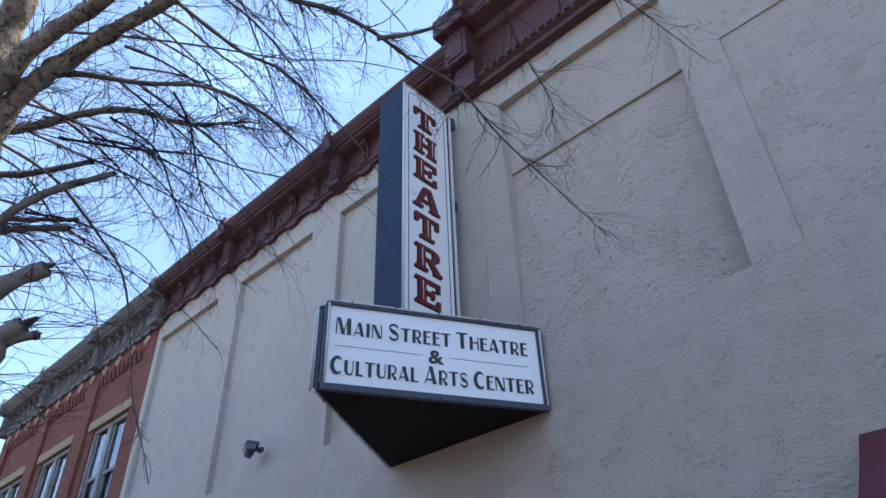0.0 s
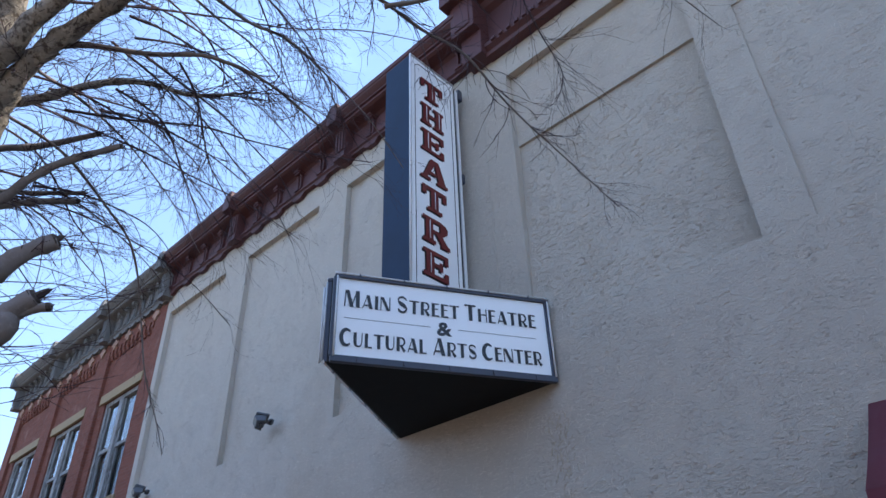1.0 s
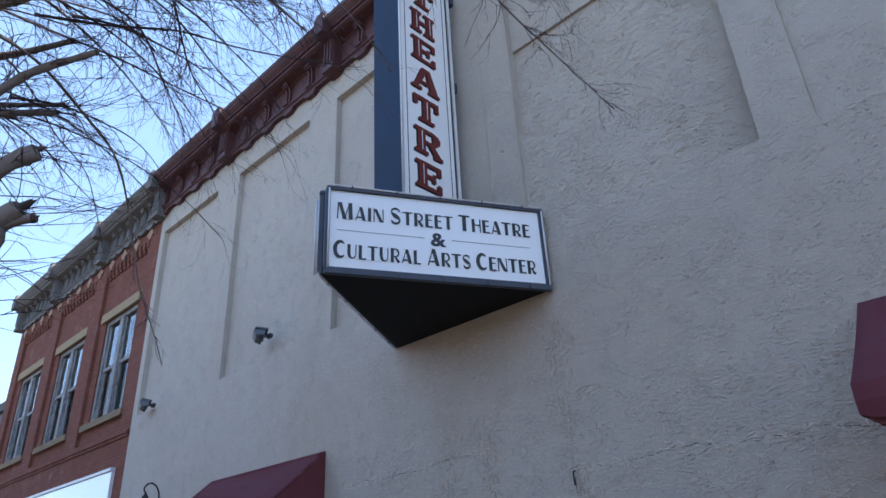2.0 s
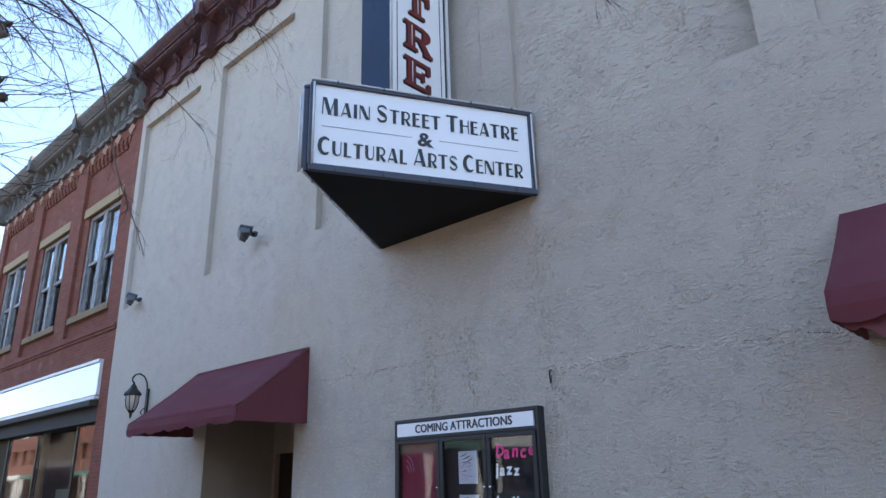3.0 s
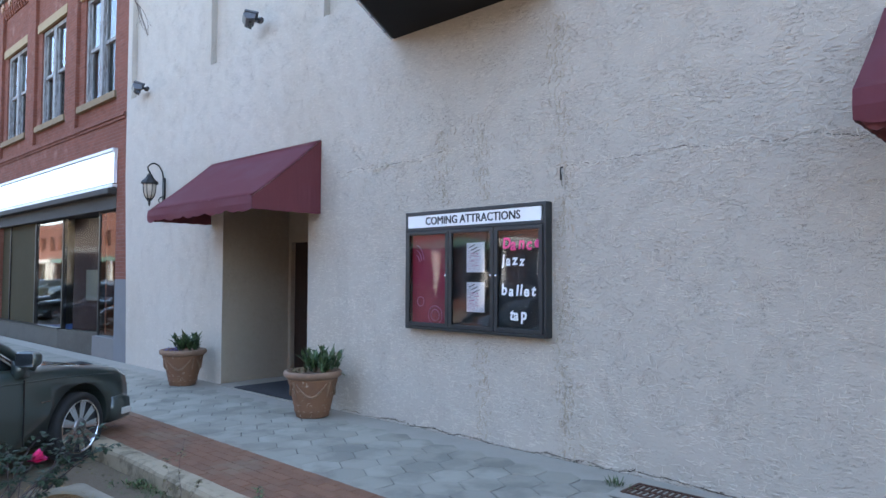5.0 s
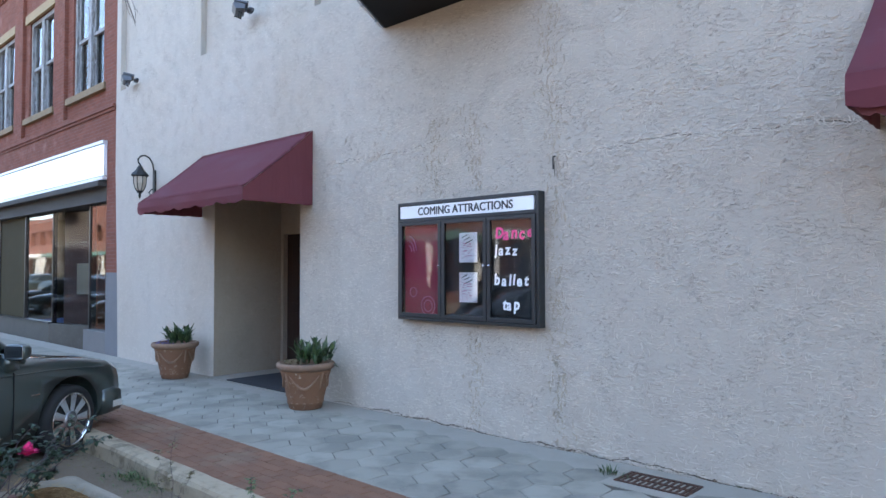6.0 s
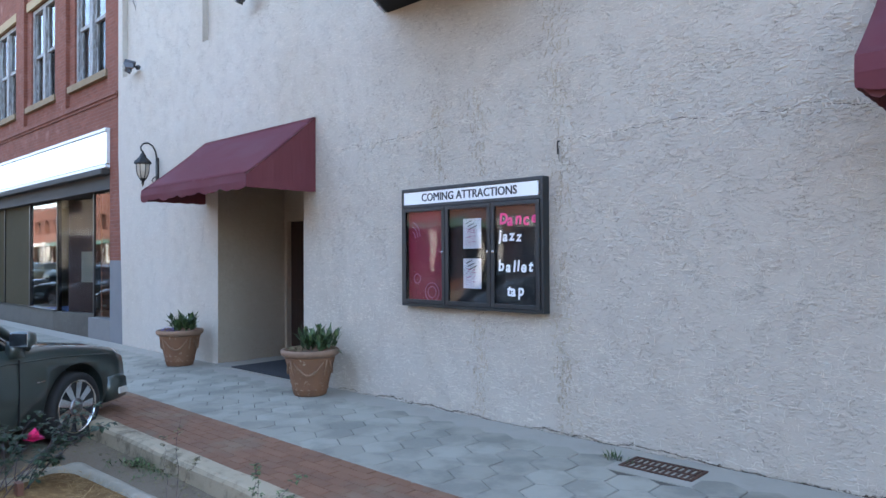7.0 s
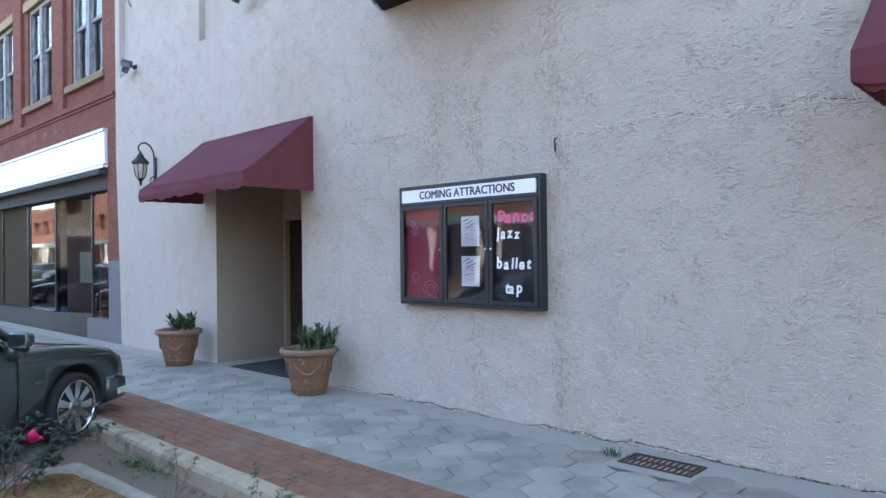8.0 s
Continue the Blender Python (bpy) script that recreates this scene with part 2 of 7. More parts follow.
INK = plain("grey_pink_ink", (0.5, 0.17, 0.27), 0.7, grain=30, deep=0).m
PLEXI = Mat("wavy_plastic_pane", (0.95, 0.95, 0.95), 0.02)
PLEXI.b.inputs["Transmission Weight"].default_value = 1.0
PLEXI.b.inputs["IOR"].default_value = 1.47
PLEXI = PLEXI.bump(PLEXI.noise(2.2, 1), 0.03, 0.06).m
PAINT_WHITE = plain("white_window_paint", (0.8, 0.8, 0.8), 0.6, grain=30, deep=0).m
PAINT_PINK = plain("pink_window_paint", (0.75, 0.06, 0.22), 0.6, grain=30, deep=0).m
TERRACOTTA = Mat("terracotta", (0.2, 0.1, 0.056), 0.8, spec=0.3)
TERRACOTTA.tint(TERRACOTTA.ramp(TERRACOTTA.noise(5, 5), 0.45, 0.75, 0, 0.7), (0.16, 0.08, 0.05))
TERRACOTTA.tint(TERRACOTTA.ramp(TERRACOTTA.noise(16, 5, 0.7), 0.605, 0.68, 0, 0.75), (0.46, 0.37, 0.28))
TERRACOTTA = TERRACOTTA.bump(TERRACOTTA.noise(40, 4), 0.003, 0.5).m
TERRA_PALE = plain("worn_terracotta_relief", (0.27, 0.16, 0.1), 0.85, grain=30, spotted=0.8).m
TERRA_RIM = plain("dusty_terracotta_rim", (0.235, 0.14, 0.09), 0.85, grain=20, spotted=0.5).m
SOIL = plain("potting_soil", (0.05, 0.035, 0.025), 0.95, grain=40, deep=0.01).m
LEAF = Mat("green_leaf", (0.036, 0.072, 0.024), 0.5)
LEAF = LEAF.tint(LEAF.ramp(LEAF.noise(14, 3), 0.4, 0.7), (0.075, 0.115, 0.042)).vary(0.4, True).m
LEAF_DARK = Mat("dark_leaf", (0.025, 0.048, 0.022), 0.5).vary(0.4, True).m
LEAF_WEED = Mat("weedy_leaf", (0.075, 0.105, 0.035), 0.7).vary(0.45, True).m
LEAF_DRY = Mat("dry_leaf", (0.14, 0.11, 0.05), 0.7).vary(0.35, True).m
PANSY = Mat("violet_flower", (0.12, 0.11, 0.3), 0.7).vary(0.3, True).m
ROSE = Mat("pink_rose_petal", (0.75, 0.04, 0.19), 0.6).vary(0.25, True).m
MAT_RUBBER = plain("black_door_mat", (0.022, 0.022, 0.026), 0.9, grain=60, deep=0.004).m
DOOR_WOOD = plain("dark_brown_door", (0.03, 0.015, 0.012), 0.45, grain=12).m
HEX = Mat("grey_hex_paver", (0.285, 0.262, 0.215), 0.85, spec=0.3)
HEX.tint(HEX.ramp(HEX.noise(2.2, 5), 0.42, 0.62, 0, 0.9), (0.2, 0.186, 0.155))
HEX.tint(HEX.ramp(HEX.noise(45, 5, 0.7), 0.55, 0.75, 0, 0.5), (0.32, 0.3, 0.265))
HEX.tint(HEX.ramp(HEX.noise(0.8, 4, 0.6), 0.5, 0.7, 0, 0.5), (0.29, 0.26, 0.21))
HEX = HEX.vary(0.1).bump(HEX.noise(70, 4), 0.003, 0.5).m
PAVER = Mat("red_brick_paver", (0.195, 0.094, 0.055), 0.85, spec=0.3)
PAVER.tint(PAVER.ramp(PAVER.noise(3, 5), 0.45, 0.75, 0, 0.6), (0.135, 0.072, 0.05))
PAVER.tint(PAVER.ramp(PAVER.noise(30, 5, 0.7), 0.58, 0.8, 0, 0.5), (0.27, 0.185, 0.125))
PAVER.tint(PAVER.ramp(PAVER.noise(1.1, 5, 0.6), 0.5, 0.7, 0, 0.7), (0.19, 0.145, 0.1))
PAVER = PAVER.vary(0.07).bump(PAVER.noise(60, 4), 0.004, 0.5).m
JOINT = plain("sandy_joint", (0.1, 0.088, 0.07), 0.95, grain=60, deep=0.004).m
BED = plain("sandy_paving_bed", (0.085, 0.075, 0.058), 0.95, grain=40, deep=0.004, spotted=0.6).m
SKIRT = plain("tan_concrete_strip", (0.3, 0.27, 0.225), 0.9, grain=30, deep=0.004).m
RING = plain("pale_worn_concrete", (0.32, 0.275, 0.21), 0.9, grain=14, deep=0.012, spotted=0.8).m
KERB = Mat("worn_kerb_concrete", (0.36, 0.285, 0.195), 0.9, spec=0.3)
KERB.tint(KERB.ramp(KERB.noise(4, 6, 0.7), 0.46, 0.68, 0, 0.9), (0.14, 0.11, 0.072))
KERB.tint(KERB.ramp(KERB.noise(18, 5, 0.7), 0.55, 0.75, 0, 0.7), (0.32, 0.285, 0.22))
KERB = KERB.bump(KERB.noise(30, 5), 0.008, 0.6).m
ASPHALT = Mat("worn_asphalt", (0.155, 0.112, 0.075), 0.9, spec=0.3)
ASPHALT.tint(ASPHALT.ramp(ASPHALT.noise(1.5, 5), 0.45, 0.75, 0, 0.8), (0.19, 0.146, 0.102))
ASPHALT.tint(ASPHALT.ramp(ASPHALT.voronoi(90), 0.1, 0.5, 0.5, 0), (0.22, 0.2, 0.17))
ASPHALT = ASPHALT.bump(ASPHALT.noise(90, 3), 0.006, 0.6).m
MULCH = Mat("pine_straw", (0.17, 0.09, 0.035), 0.95, spec=0.2)
MULCH.tint(MULCH.ramp(MULCH.noise(12, 5, 0.7), 0.45, 0.7), (0.3, 0.18, 0.075))
MULCH = MULCH.bump(MULCH.noise(50, 4), 0.02, 0.8).m
STRAW = Mat("straw_needle", (0.32, 0.2, 0.085), 0.9).vary(0.4, True).m
GROUND = plain("far_ground", (0.11, 0.11, 0.1), 0.95, grain=2).m
RUST = Mat("rusty_iron", (0.06, 0.03, 0.021), 0.8, 0.3)
RUST = RUST.tint(RUST.ramp(RUST.noise(40, 5), 0.45, 0.65), (0.125, 0.055, 0.032)).bump(RUST.noise(60, 4), 0.003, 0.6).m
HOLE = plain("drain_pit", (0.012, 0.011, 0.01), 0.95, grain=20).m
BARK = Mat("grey_bark", (0.31, 0.275, 0.235), 0.9, spec=0.2)
BARK.tint(BARK.ramp(BARK.noise(5, 6, 0.7), 0.46, 0.58), (0.46, 0.4, 0.33))
BARK.tint(BARK.ramp(BARK.noise(2.2, 4), 0.55, 0.75, 0, 0.8), (0.13, 0.105, 0.085))
BARK.tint(BARK.ramp(BARK.noise(22, 5, 0.7), 0.5, 0.6, 0, 0.85), (0.09, 0.07, 0.055))
BARK = BARK.bump(BARK.noise(12, 6, 0.7), 0.05, 0.8).bump(BARK.noise(60, 5, 0.7), 0.008, 0.7).m
BARK_DARK = plain("dark_branch_bark", (0.21, 0.18, 0.165), 0.9, grain=40, deep=0.006, spotted=0.7, spec=0.2).m
TWIG = Mat("dark_twig_bark", (0.065, 0.045, 0.05), 0.85, spec=0.2).m
CUT_WOOD = plain("weathered_cut_wood", (0.06, 0.045, 0.036), 0.9, grain=40).m
CAR_PAINT = Mat("dark_green_car_paint", (0.045, 0.062, 0.058), 0.35, 0.4)
CAR_PAINT.b.inputs["Coat Weight"].default_value = 1.0
CAR_PAINT.b.inputs["Coat Roughness"].default_value = 0.04
CAR_PAINT = CAR_PAINT.m
TYRE = plain("tyre_rubber", (0.016, 0.016, 0.016), 0.85, grain=50, near=True).m
CHROME = Mat("chrome", (0.7, 0.7, 0.72), 0.12, 1.0).m
RIM_GREY = plain("silver_rim", (0.3, 0.3, 0.31), 0.3, 0.9, grain=20, deep=0, near=True).m
CAR_GLASS = Mat("tinted_car_glass", (0.015, 0.02, 0.02), 0.06, spec=0.2).m
LAMP_CLEAR = Mat("clear_side_lamp", (0.5, 0.49, 0.45), 0.15).m
LAMP_AMBER = Mat("dark_lamp_lens", (0.05, 0.04, 0.038), 0.12).m
BLACK_TRIM = plain("black_trim", (0.012, 0.012, 0.012), 0.5, grain=30, deep=0).m
FAR_BRICK = brick_wall_material("far_brick", (0.21, 0.088, 0.065), (0.26, 0.18, 0.15))
FAR_TAN = plain("far_tan_plaster", (0.38, 0.32, 0.24), 0.8, grain=3).m
FAR_WHITE = plain("far_white_paint", (0.75, 0.75, 0.72), 0.7, grain=3).m
FAR_GREEN = plain("far_green_paint", (0.1, 0.2, 0.16), 0.6, grain=3).m


# ---- mesh helpers ----
def quad_box(bm, x0, y0, z0, x1, y1, z1, bevel=0.0):
    v = [bm.verts.new((x, y, z)) for z in (z0, z1) for x, y in ((x0, y0), (x1, y0), (x1, y1), (x0, y1))]
    fs = [bm.faces.new([v[i] for i in q]) for q in ((3, 2, 1, 0), (4, 5, 6, 7), (0, 1, 5, 4), (1, 2, 6, 5), (2, 3, 7, 6), (3, 0, 4, 7))]
    if bevel:
        es = list({e for f in fs for e in f.edges})
        bmesh.ops.bevel(bm, geom=es, offset=bevel, segments=2, affect="EDGES", profile=0.6)
    return bm


def boxes(*rows, bevel=0.0):
    bm = bmesh.new()
    for r in rows:
        quad_box(bm, *r, bevel=bevel)
    return bm


def prism(bm, poly, lo, hi, axis="x"):
    """A flat outline pushed from lo to hi along an axis. The outline's two numbers are the other two axes in order."""
    def at(p, d):
        return {"x": (d, p[0], p[1]), "y": (p[0], d, p[1]), "z": (p[0], p[1], d)}[axis]
    a = [bm.verts.new(at(p, lo)) for p in poly]
    b = [bm.verts.new(at(p, hi)) for p in poly]
    bm.faces.new(a)
    bm.faces.new(b[::-1])
    for i in range(len(poly)):
        j = (i + 1) % len(poly)
        bm.faces.new((a[j], a[i], b[i], b[j]))
    return bm


def tube(bm, pts, radii, sides=8, caps=True):
    """A round tube through points, with a radius at each."""
    pts = [Vector(p) for p in pts]
    if not isinstance(radii, (list, tuple)):
        radii = [radii] * len(pts)
    rings, up = [], None
    for i, p in enumerate(pts):
        d = (pts[min(i + 1, len(pts) - 1)] - pts[max(i - 1, 0)]).normalized()
        if up is None:
            up = d.orthogonal().normalized()
        up = (up - d * up.dot(d))
        up = up.normalized() if up.length > 1e-6 else d.orthogonal().normalized()
        side = d.cross(up)
        rings.append([bm.verts.new(p + (up * math.cos(a) + side * math.sin(a)) * radii[i]) for a in (2 * math.pi * k / sides for k in range(sides))])
    for a, b in zip(rings, rings[1:]):
        for k in range(sides):
            bm.faces.new((a[k], a[(k + 1) % sides], b[(k + 1) % sides], b[k]))
    if caps:
        bm.faces.new(rings[0][::-1])
        bm.faces.new(rings[-1])
    return bm


def lathe(bm, profile, at=(0, 0, 0), sides=24, m=None):
    """Turns a profile of (radius, height) round the z axis."""
    rings = []
    for r, z in profile:
        rings.append([bm.verts.new((at[0] + r * math.cos(a), at[1] + r * math.sin(a), at[2] + z)) for a in (2 * math.pi * k / sides for k in range(sides))])
    for a, b in zip(rings, rings[1:]):
        for k in range(sides):
            bm.faces.new((a[k], a[(k + 1) % sides], b[(k + 1) % sides], b[k]))
    bm.faces.new(rings[0][::-1])
    bm.faces.new(rings[-1])
    if m is not None:
        bmesh.ops.transform(bm, matrix=m, verts=[v for ring in rings for v in ring])
    return bm


def mesh_of(name, bm, material, smooth=False):
    bmesh.ops.recalc_face_normals(bm, faces=bm.faces)
    me = bpy.data.meshes.new(name)
    bm.to_mesh(me)
    bm.free()
    me.materials.append(material)
    if smooth:
        for p in me.polygons:
            p.use_smooth = True
    return me


def part(name, bm, material, parent=None, label="", smooth=False):
    ob = new(name, mesh_of(name, bm, material, smooth))
    if parent is not None:
        ob.parent = parent
    if label:
        tagged(ob, label)
    return ob


def thing(name, label, category, group="", at=(0, 0, 0), kind=""):
    ob = new(name)
    ob.location = at
    return tagged(ob, label, category, group, kind)


def pieces(name, rows, material, parent, label=""):
    """Boxes as separate parts of one kind."""
    for r in rows:
        part(name, boxes(r), material, parent, label)


def single(name, bm, material, label, category, kind="", smooth=False, group=""):
    ob = new(name, mesh_of(name, bm, material, smooth))
    return tagged(ob, label, category, group, kind)


def lettering(text, size, m, thick=0.004, squeeze=1.0, heavy=0.0, shear=0.0, spacing=1.0):
    """Text as a bmesh in the plane of m (x along the line, y up the letters)."""
    cu = bpy.data.curves.new("lettering", "FONT")
    cu.body, cu.size, cu.extrude, cu.offset, cu.shear = text, size, thick / 2, heavy, shear
    cu.space_character = spacing
    cu.resolution_u = 3
    ob = new("lettering", cu)
    bpy.context.view_layer.update()
    me = bpy.data.meshes.new_from_object(ob.evaluated_get(bpy.context.evaluated_depsgraph_get()))
    bm = bmesh.new()
    bm.from_mesh(me)
    bpy.data.objects.remove(ob)
    bpy.data.curves.remove(cu)
    bpy.data.meshes.remove(me)
    bmesh.ops.transform(bm, matrix=m @ Matrix.Diagonal((squeeze, 1, 1, 1)), verts=bm.verts)
    return bm


def join_into(bm, other):
    me = bpy.data.meshes.new("joined")
    other.to_mesh(me)
    other.free()
    bm.from_mesh(me)
    bpy.data.meshes.remove(me)
    return bm


def gz(x):
    """Height of the level pavement."""
    return 0.015


# ---- large structure: theatre ----
TX0, TX1, TTOP = -13.62, 16.0, 10.3
theatre = thing("theatre_building", "two-storey theatre with rough grey-white stucco facade and recessed panels", "building")
DOOR_X0, DOOR_X1, DOOR_TOP, DEEP = -9.84, -7.61, 2.9, 1.2
PANEL_Z0, PANEL_Z1, REC = 5.06, 9.09, 0.1
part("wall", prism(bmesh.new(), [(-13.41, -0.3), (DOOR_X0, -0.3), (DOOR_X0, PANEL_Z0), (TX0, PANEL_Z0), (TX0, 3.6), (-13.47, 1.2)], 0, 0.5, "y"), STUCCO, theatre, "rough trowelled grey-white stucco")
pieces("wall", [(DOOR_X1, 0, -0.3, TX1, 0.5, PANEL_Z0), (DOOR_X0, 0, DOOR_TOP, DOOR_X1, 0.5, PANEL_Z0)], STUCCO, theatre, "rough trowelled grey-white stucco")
RECE = 0.11
PIERS = ((TX0, -13.43), (-11.13, -10.32), (-8.08, -7.32), (-5.07, -3.85), (-1.39, -0.94), (2.0, 2.5), (5.3, TX1))


def leaning(x, z):
    """Depth of the uneven lower coat between the pilasters over the poster case."""
    u = (x + 3.85) / 2.46
    v = max(0.0, min(1.0, (7.76 - z) / 2.7))
    return 0.14 + v * (0.2 * u ** 4 - 0.12 * (1 - u))


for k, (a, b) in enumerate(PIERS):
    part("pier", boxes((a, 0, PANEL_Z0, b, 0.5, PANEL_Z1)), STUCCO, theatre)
    if k < 6:
        a2, b2 = b, PIERS[k + 1][0]
        deep, top = (REC, PANEL_Z1) if k < 3 else (RECE, 9.0) if k == 3 else (0.025, 9.0)
        if k == 3:      # its lower coat leans back towards the eastern pilaster
            low = bmesh.new()
            xs = [a2 + (b2 - a2) * q / 10 for q in range(11)]
            rows_ = [[low.verts.new((x, leaning(x, z), z)) for x in xs] + [low.verts.new((x, 0.5, z)) for x in (b2, a2)] for z in (PANEL_Z0, 5.7, 6.4, 7.1, 7.76, top)]
            for ra, rb in zip(rows_, rows_[1:]):
                for q in range(13):
                    low.faces.new((ra[q], ra[(q + 1) % 13], rb[(q + 1) % 13], rb[q]))
            low.faces.new(rows_[0])
            low.faces.new(rows_[-1][::-1])
            part("recessed_panel", low, STUCCO, theatre)
        else:
            part("recessed_panel", boxes((a2, deep, PANEL_Z0, b2, 0.5, top)), STUCCO, theatre)
        if top < PANEL_Z1:
            part("panel_head", boxes((a2, 0, top, b2, 0.5, PANEL_Z1)), STUCCO, theatre)
            part("upper_coat", boxes((a2, deep - (0.01 if k == 3 else 0.02), 7.76, b2, deep + (0.03 if k == 3 else 0), top)), STUCCO, theatre)
for x in (-4.3, -3.88):
    sides = [[(x + d * (0.016 + 0.012 * noise.noise(Vector((x * d, q * 0.37, 2.0)))), 5.42 + 0.12 * q) for q in range(31)] for d in (-1, 1)]
    rough = prism(bmesh.new(), sides[0] + sides[1][::-1], -0.006, 0.02, "y")
    part("plaster_ridge", rough, STUCCO, theatre, "upright ridge of pale plaster")
part("top_band", boxes((TX0, 0, PANEL_Z1, TX1, 0.5, TTOP)), STUCCO, theatre)
part("side_wall", boxes((TX0, 0.5, -0.3, TX0 + 0.4, 14, TTOP), (TX1 - 0.4, 0.5, -0.3, TX1, 14, TTOP), (TX0, 14, -0.3, TX1, 14.4, TTOP)), STUCCO, theatre)
part("roof", boxes((TX0, 0.3, TTOP - 0.3, TX1, 14.4, TTOP + 0.02)), GROUND, theatre)

# unseen block added behind the cornice to keep sun off its crest
part("unseen_sun_block", boxes((TX0, 0.32, TTOP + 0.02, TX1, 0.62, TTOP + 0.62)), STUCCO, theatre)

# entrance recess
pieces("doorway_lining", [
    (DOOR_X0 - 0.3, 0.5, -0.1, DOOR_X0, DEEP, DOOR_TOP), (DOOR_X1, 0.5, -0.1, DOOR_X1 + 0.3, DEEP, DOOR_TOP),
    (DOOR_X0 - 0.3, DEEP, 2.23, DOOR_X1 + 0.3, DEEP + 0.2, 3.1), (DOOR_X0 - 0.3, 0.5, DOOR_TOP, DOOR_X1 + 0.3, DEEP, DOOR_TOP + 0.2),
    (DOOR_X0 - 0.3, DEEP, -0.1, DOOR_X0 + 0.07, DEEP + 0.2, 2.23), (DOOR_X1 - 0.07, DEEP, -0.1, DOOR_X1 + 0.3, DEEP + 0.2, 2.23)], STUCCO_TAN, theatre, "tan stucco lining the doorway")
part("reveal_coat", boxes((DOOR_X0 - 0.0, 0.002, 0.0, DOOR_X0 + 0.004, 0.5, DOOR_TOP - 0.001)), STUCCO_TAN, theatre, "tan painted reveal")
part("threshold", boxes((DOOR_X0, -0.1, -0.25, DOOR_X1, DEEP + 0.2, gz(-9) + 0.008)), SKIRT, theatre)
for k, (a, b) in enumerate(((DOOR_X0 + 0.07, -8.73), (-8.72, DOOR_X1 - 0.07))):
    leaf = part("door", boxes((a, DEEP + 0.08, 0.05, b, DEEP + 0.13, 2.23), bevel=0.006), DOOR_WOOD, theatre, "dark brown panelled door")
    for z0, z1 in ((0.25, 0.95), (1.1, 2.05)):
        part("panel", boxes((a + 0.16, DEEP + 0.062, z0, b - 0.16, DEEP + 0.082, z1), bevel=0.008), DOOR_WOOD, leaf)
    hx = b - 0.09 if k == 0 else a + 0.09
    part("handle", tube(bmesh.new(), ((hx, DEEP + 0.08, 0.95), (hx, DEEP + 0.02, 0.97), (hx, DEEP + 0.02, 1.2), (hx, DEEP + 0.08, 1.22)), 0.012), CHROME, leaf, smooth=True)

# raised lips of trowelled plaster, short, mostly level, thickest along old seams
def lip(bm, x, y, z, length, width, high, turn, rng):
    """One ragged curl of plaster: shallow above, undercut below."""
    n = 3 if length < 0.05 else 6
    ca, sa = math.cos(turn), math.sin(turn)
    bow, wave = rng.uniform(-0.22, 0.22) * length, rng.uniform(0, 6.3)
    prev = None
    for k in range(n + 1):
        u = k / n - 0.5
        fat = (1 - (2 * u) ** 2) ** 0.5 if 0 < k < n else 0.08
        v = bow * (4 * u * u) + 0.12 * width * math.sin(9 * u + wave) + rng.gauss(0, 0.14) * width
        w, d = width * fat * rng.uniform(0.6, 1.2), high * fat * rng.uniform(0.5, 1.2)
        row = []
        for s, h in ((-0.42, -0.002), (-0.22, d * 0.8), (0.08, d), (0.6, -0.002)):
            p, q = u * length, v + s * w
            row.append(bm.verts.new((x + p * ca - q * sa, y - h, z + p * sa + q * ca)))
        if prev:
            for i in range(3):
                bm.faces.new((prev[i], row[i], row[i + 1], prev[i + 1]))
        prev = row


def trowelled(x0, x1, z0, z1, y, per_metre, rng, size=1.0, bold=1.0, skip=lambda x, z: False):
    bm = bmesh.new()
    for k in range(int((x1 - x0) * (z1 - z0) * per_metre)):
        x, z = rng.uniform(x0, x1), rng.uniform(z0, z1)
        if 0.6 * noise.noise(Vector((x * 1.7, z * 2.3, 3.1))) + 0.5 * noise.noise(Vector((x * 5, z * 6, 8.8))) < rng.uniform(-0.55, 0.5) or skip(x, z):
            continue
        length = rng.uniform(0.025, 0.11) * size
        turn = rng.gauss(0.0, 0.16) if rng.random() < 0.8 else rng.gauss(1.57, 0.3)
        lip(bm, x, y(x, z) if callable(y) else y, z, length, rng.uniform(0.007, 0.014) * size, rng.uniform(0.003, 0.009) * size * (bold(x) if callable(bold) else bold), turn, rng)
    return bm


def seam(points, width, rng, count, level=True, size=1.0):
    """A ragged line of torn plaster: many lips that overlap along points."""
    bm = bmesh.new()
    for (xa, za), (xb, zb) in zip(points, points[1:]):
        run = math.atan2(zb - za, xb - xa)
        for k in range(int(math.hypot(xb - xa, zb - za) * count)):
            u = rng.random()
            x, z = xa + (xb - xa) * u, za + (zb - za) * u
            wob = noise.noise(Vector((x * 3.1, z * 3.1, 7.3))) * 0.05 + noise.noise(Vector((x * 15, z * 15, 2.3))) * 0.02
            off = wob + rng.gauss(0, width)
            x, z = (x, z + off) if level else (x + off, z)
            turn = (run if rng.random() < 0.75 else rng.uniform(-1.6, 1.6)) + rng.gauss(0, 0.35)
            lip(bm, x, 0, z, rng.uniform(0.03, 0.11) * size, rng.uniform(0.01, 0.022) * size, rng.uniform(0.003, 0.009) * size, turn, rng)
    return bm


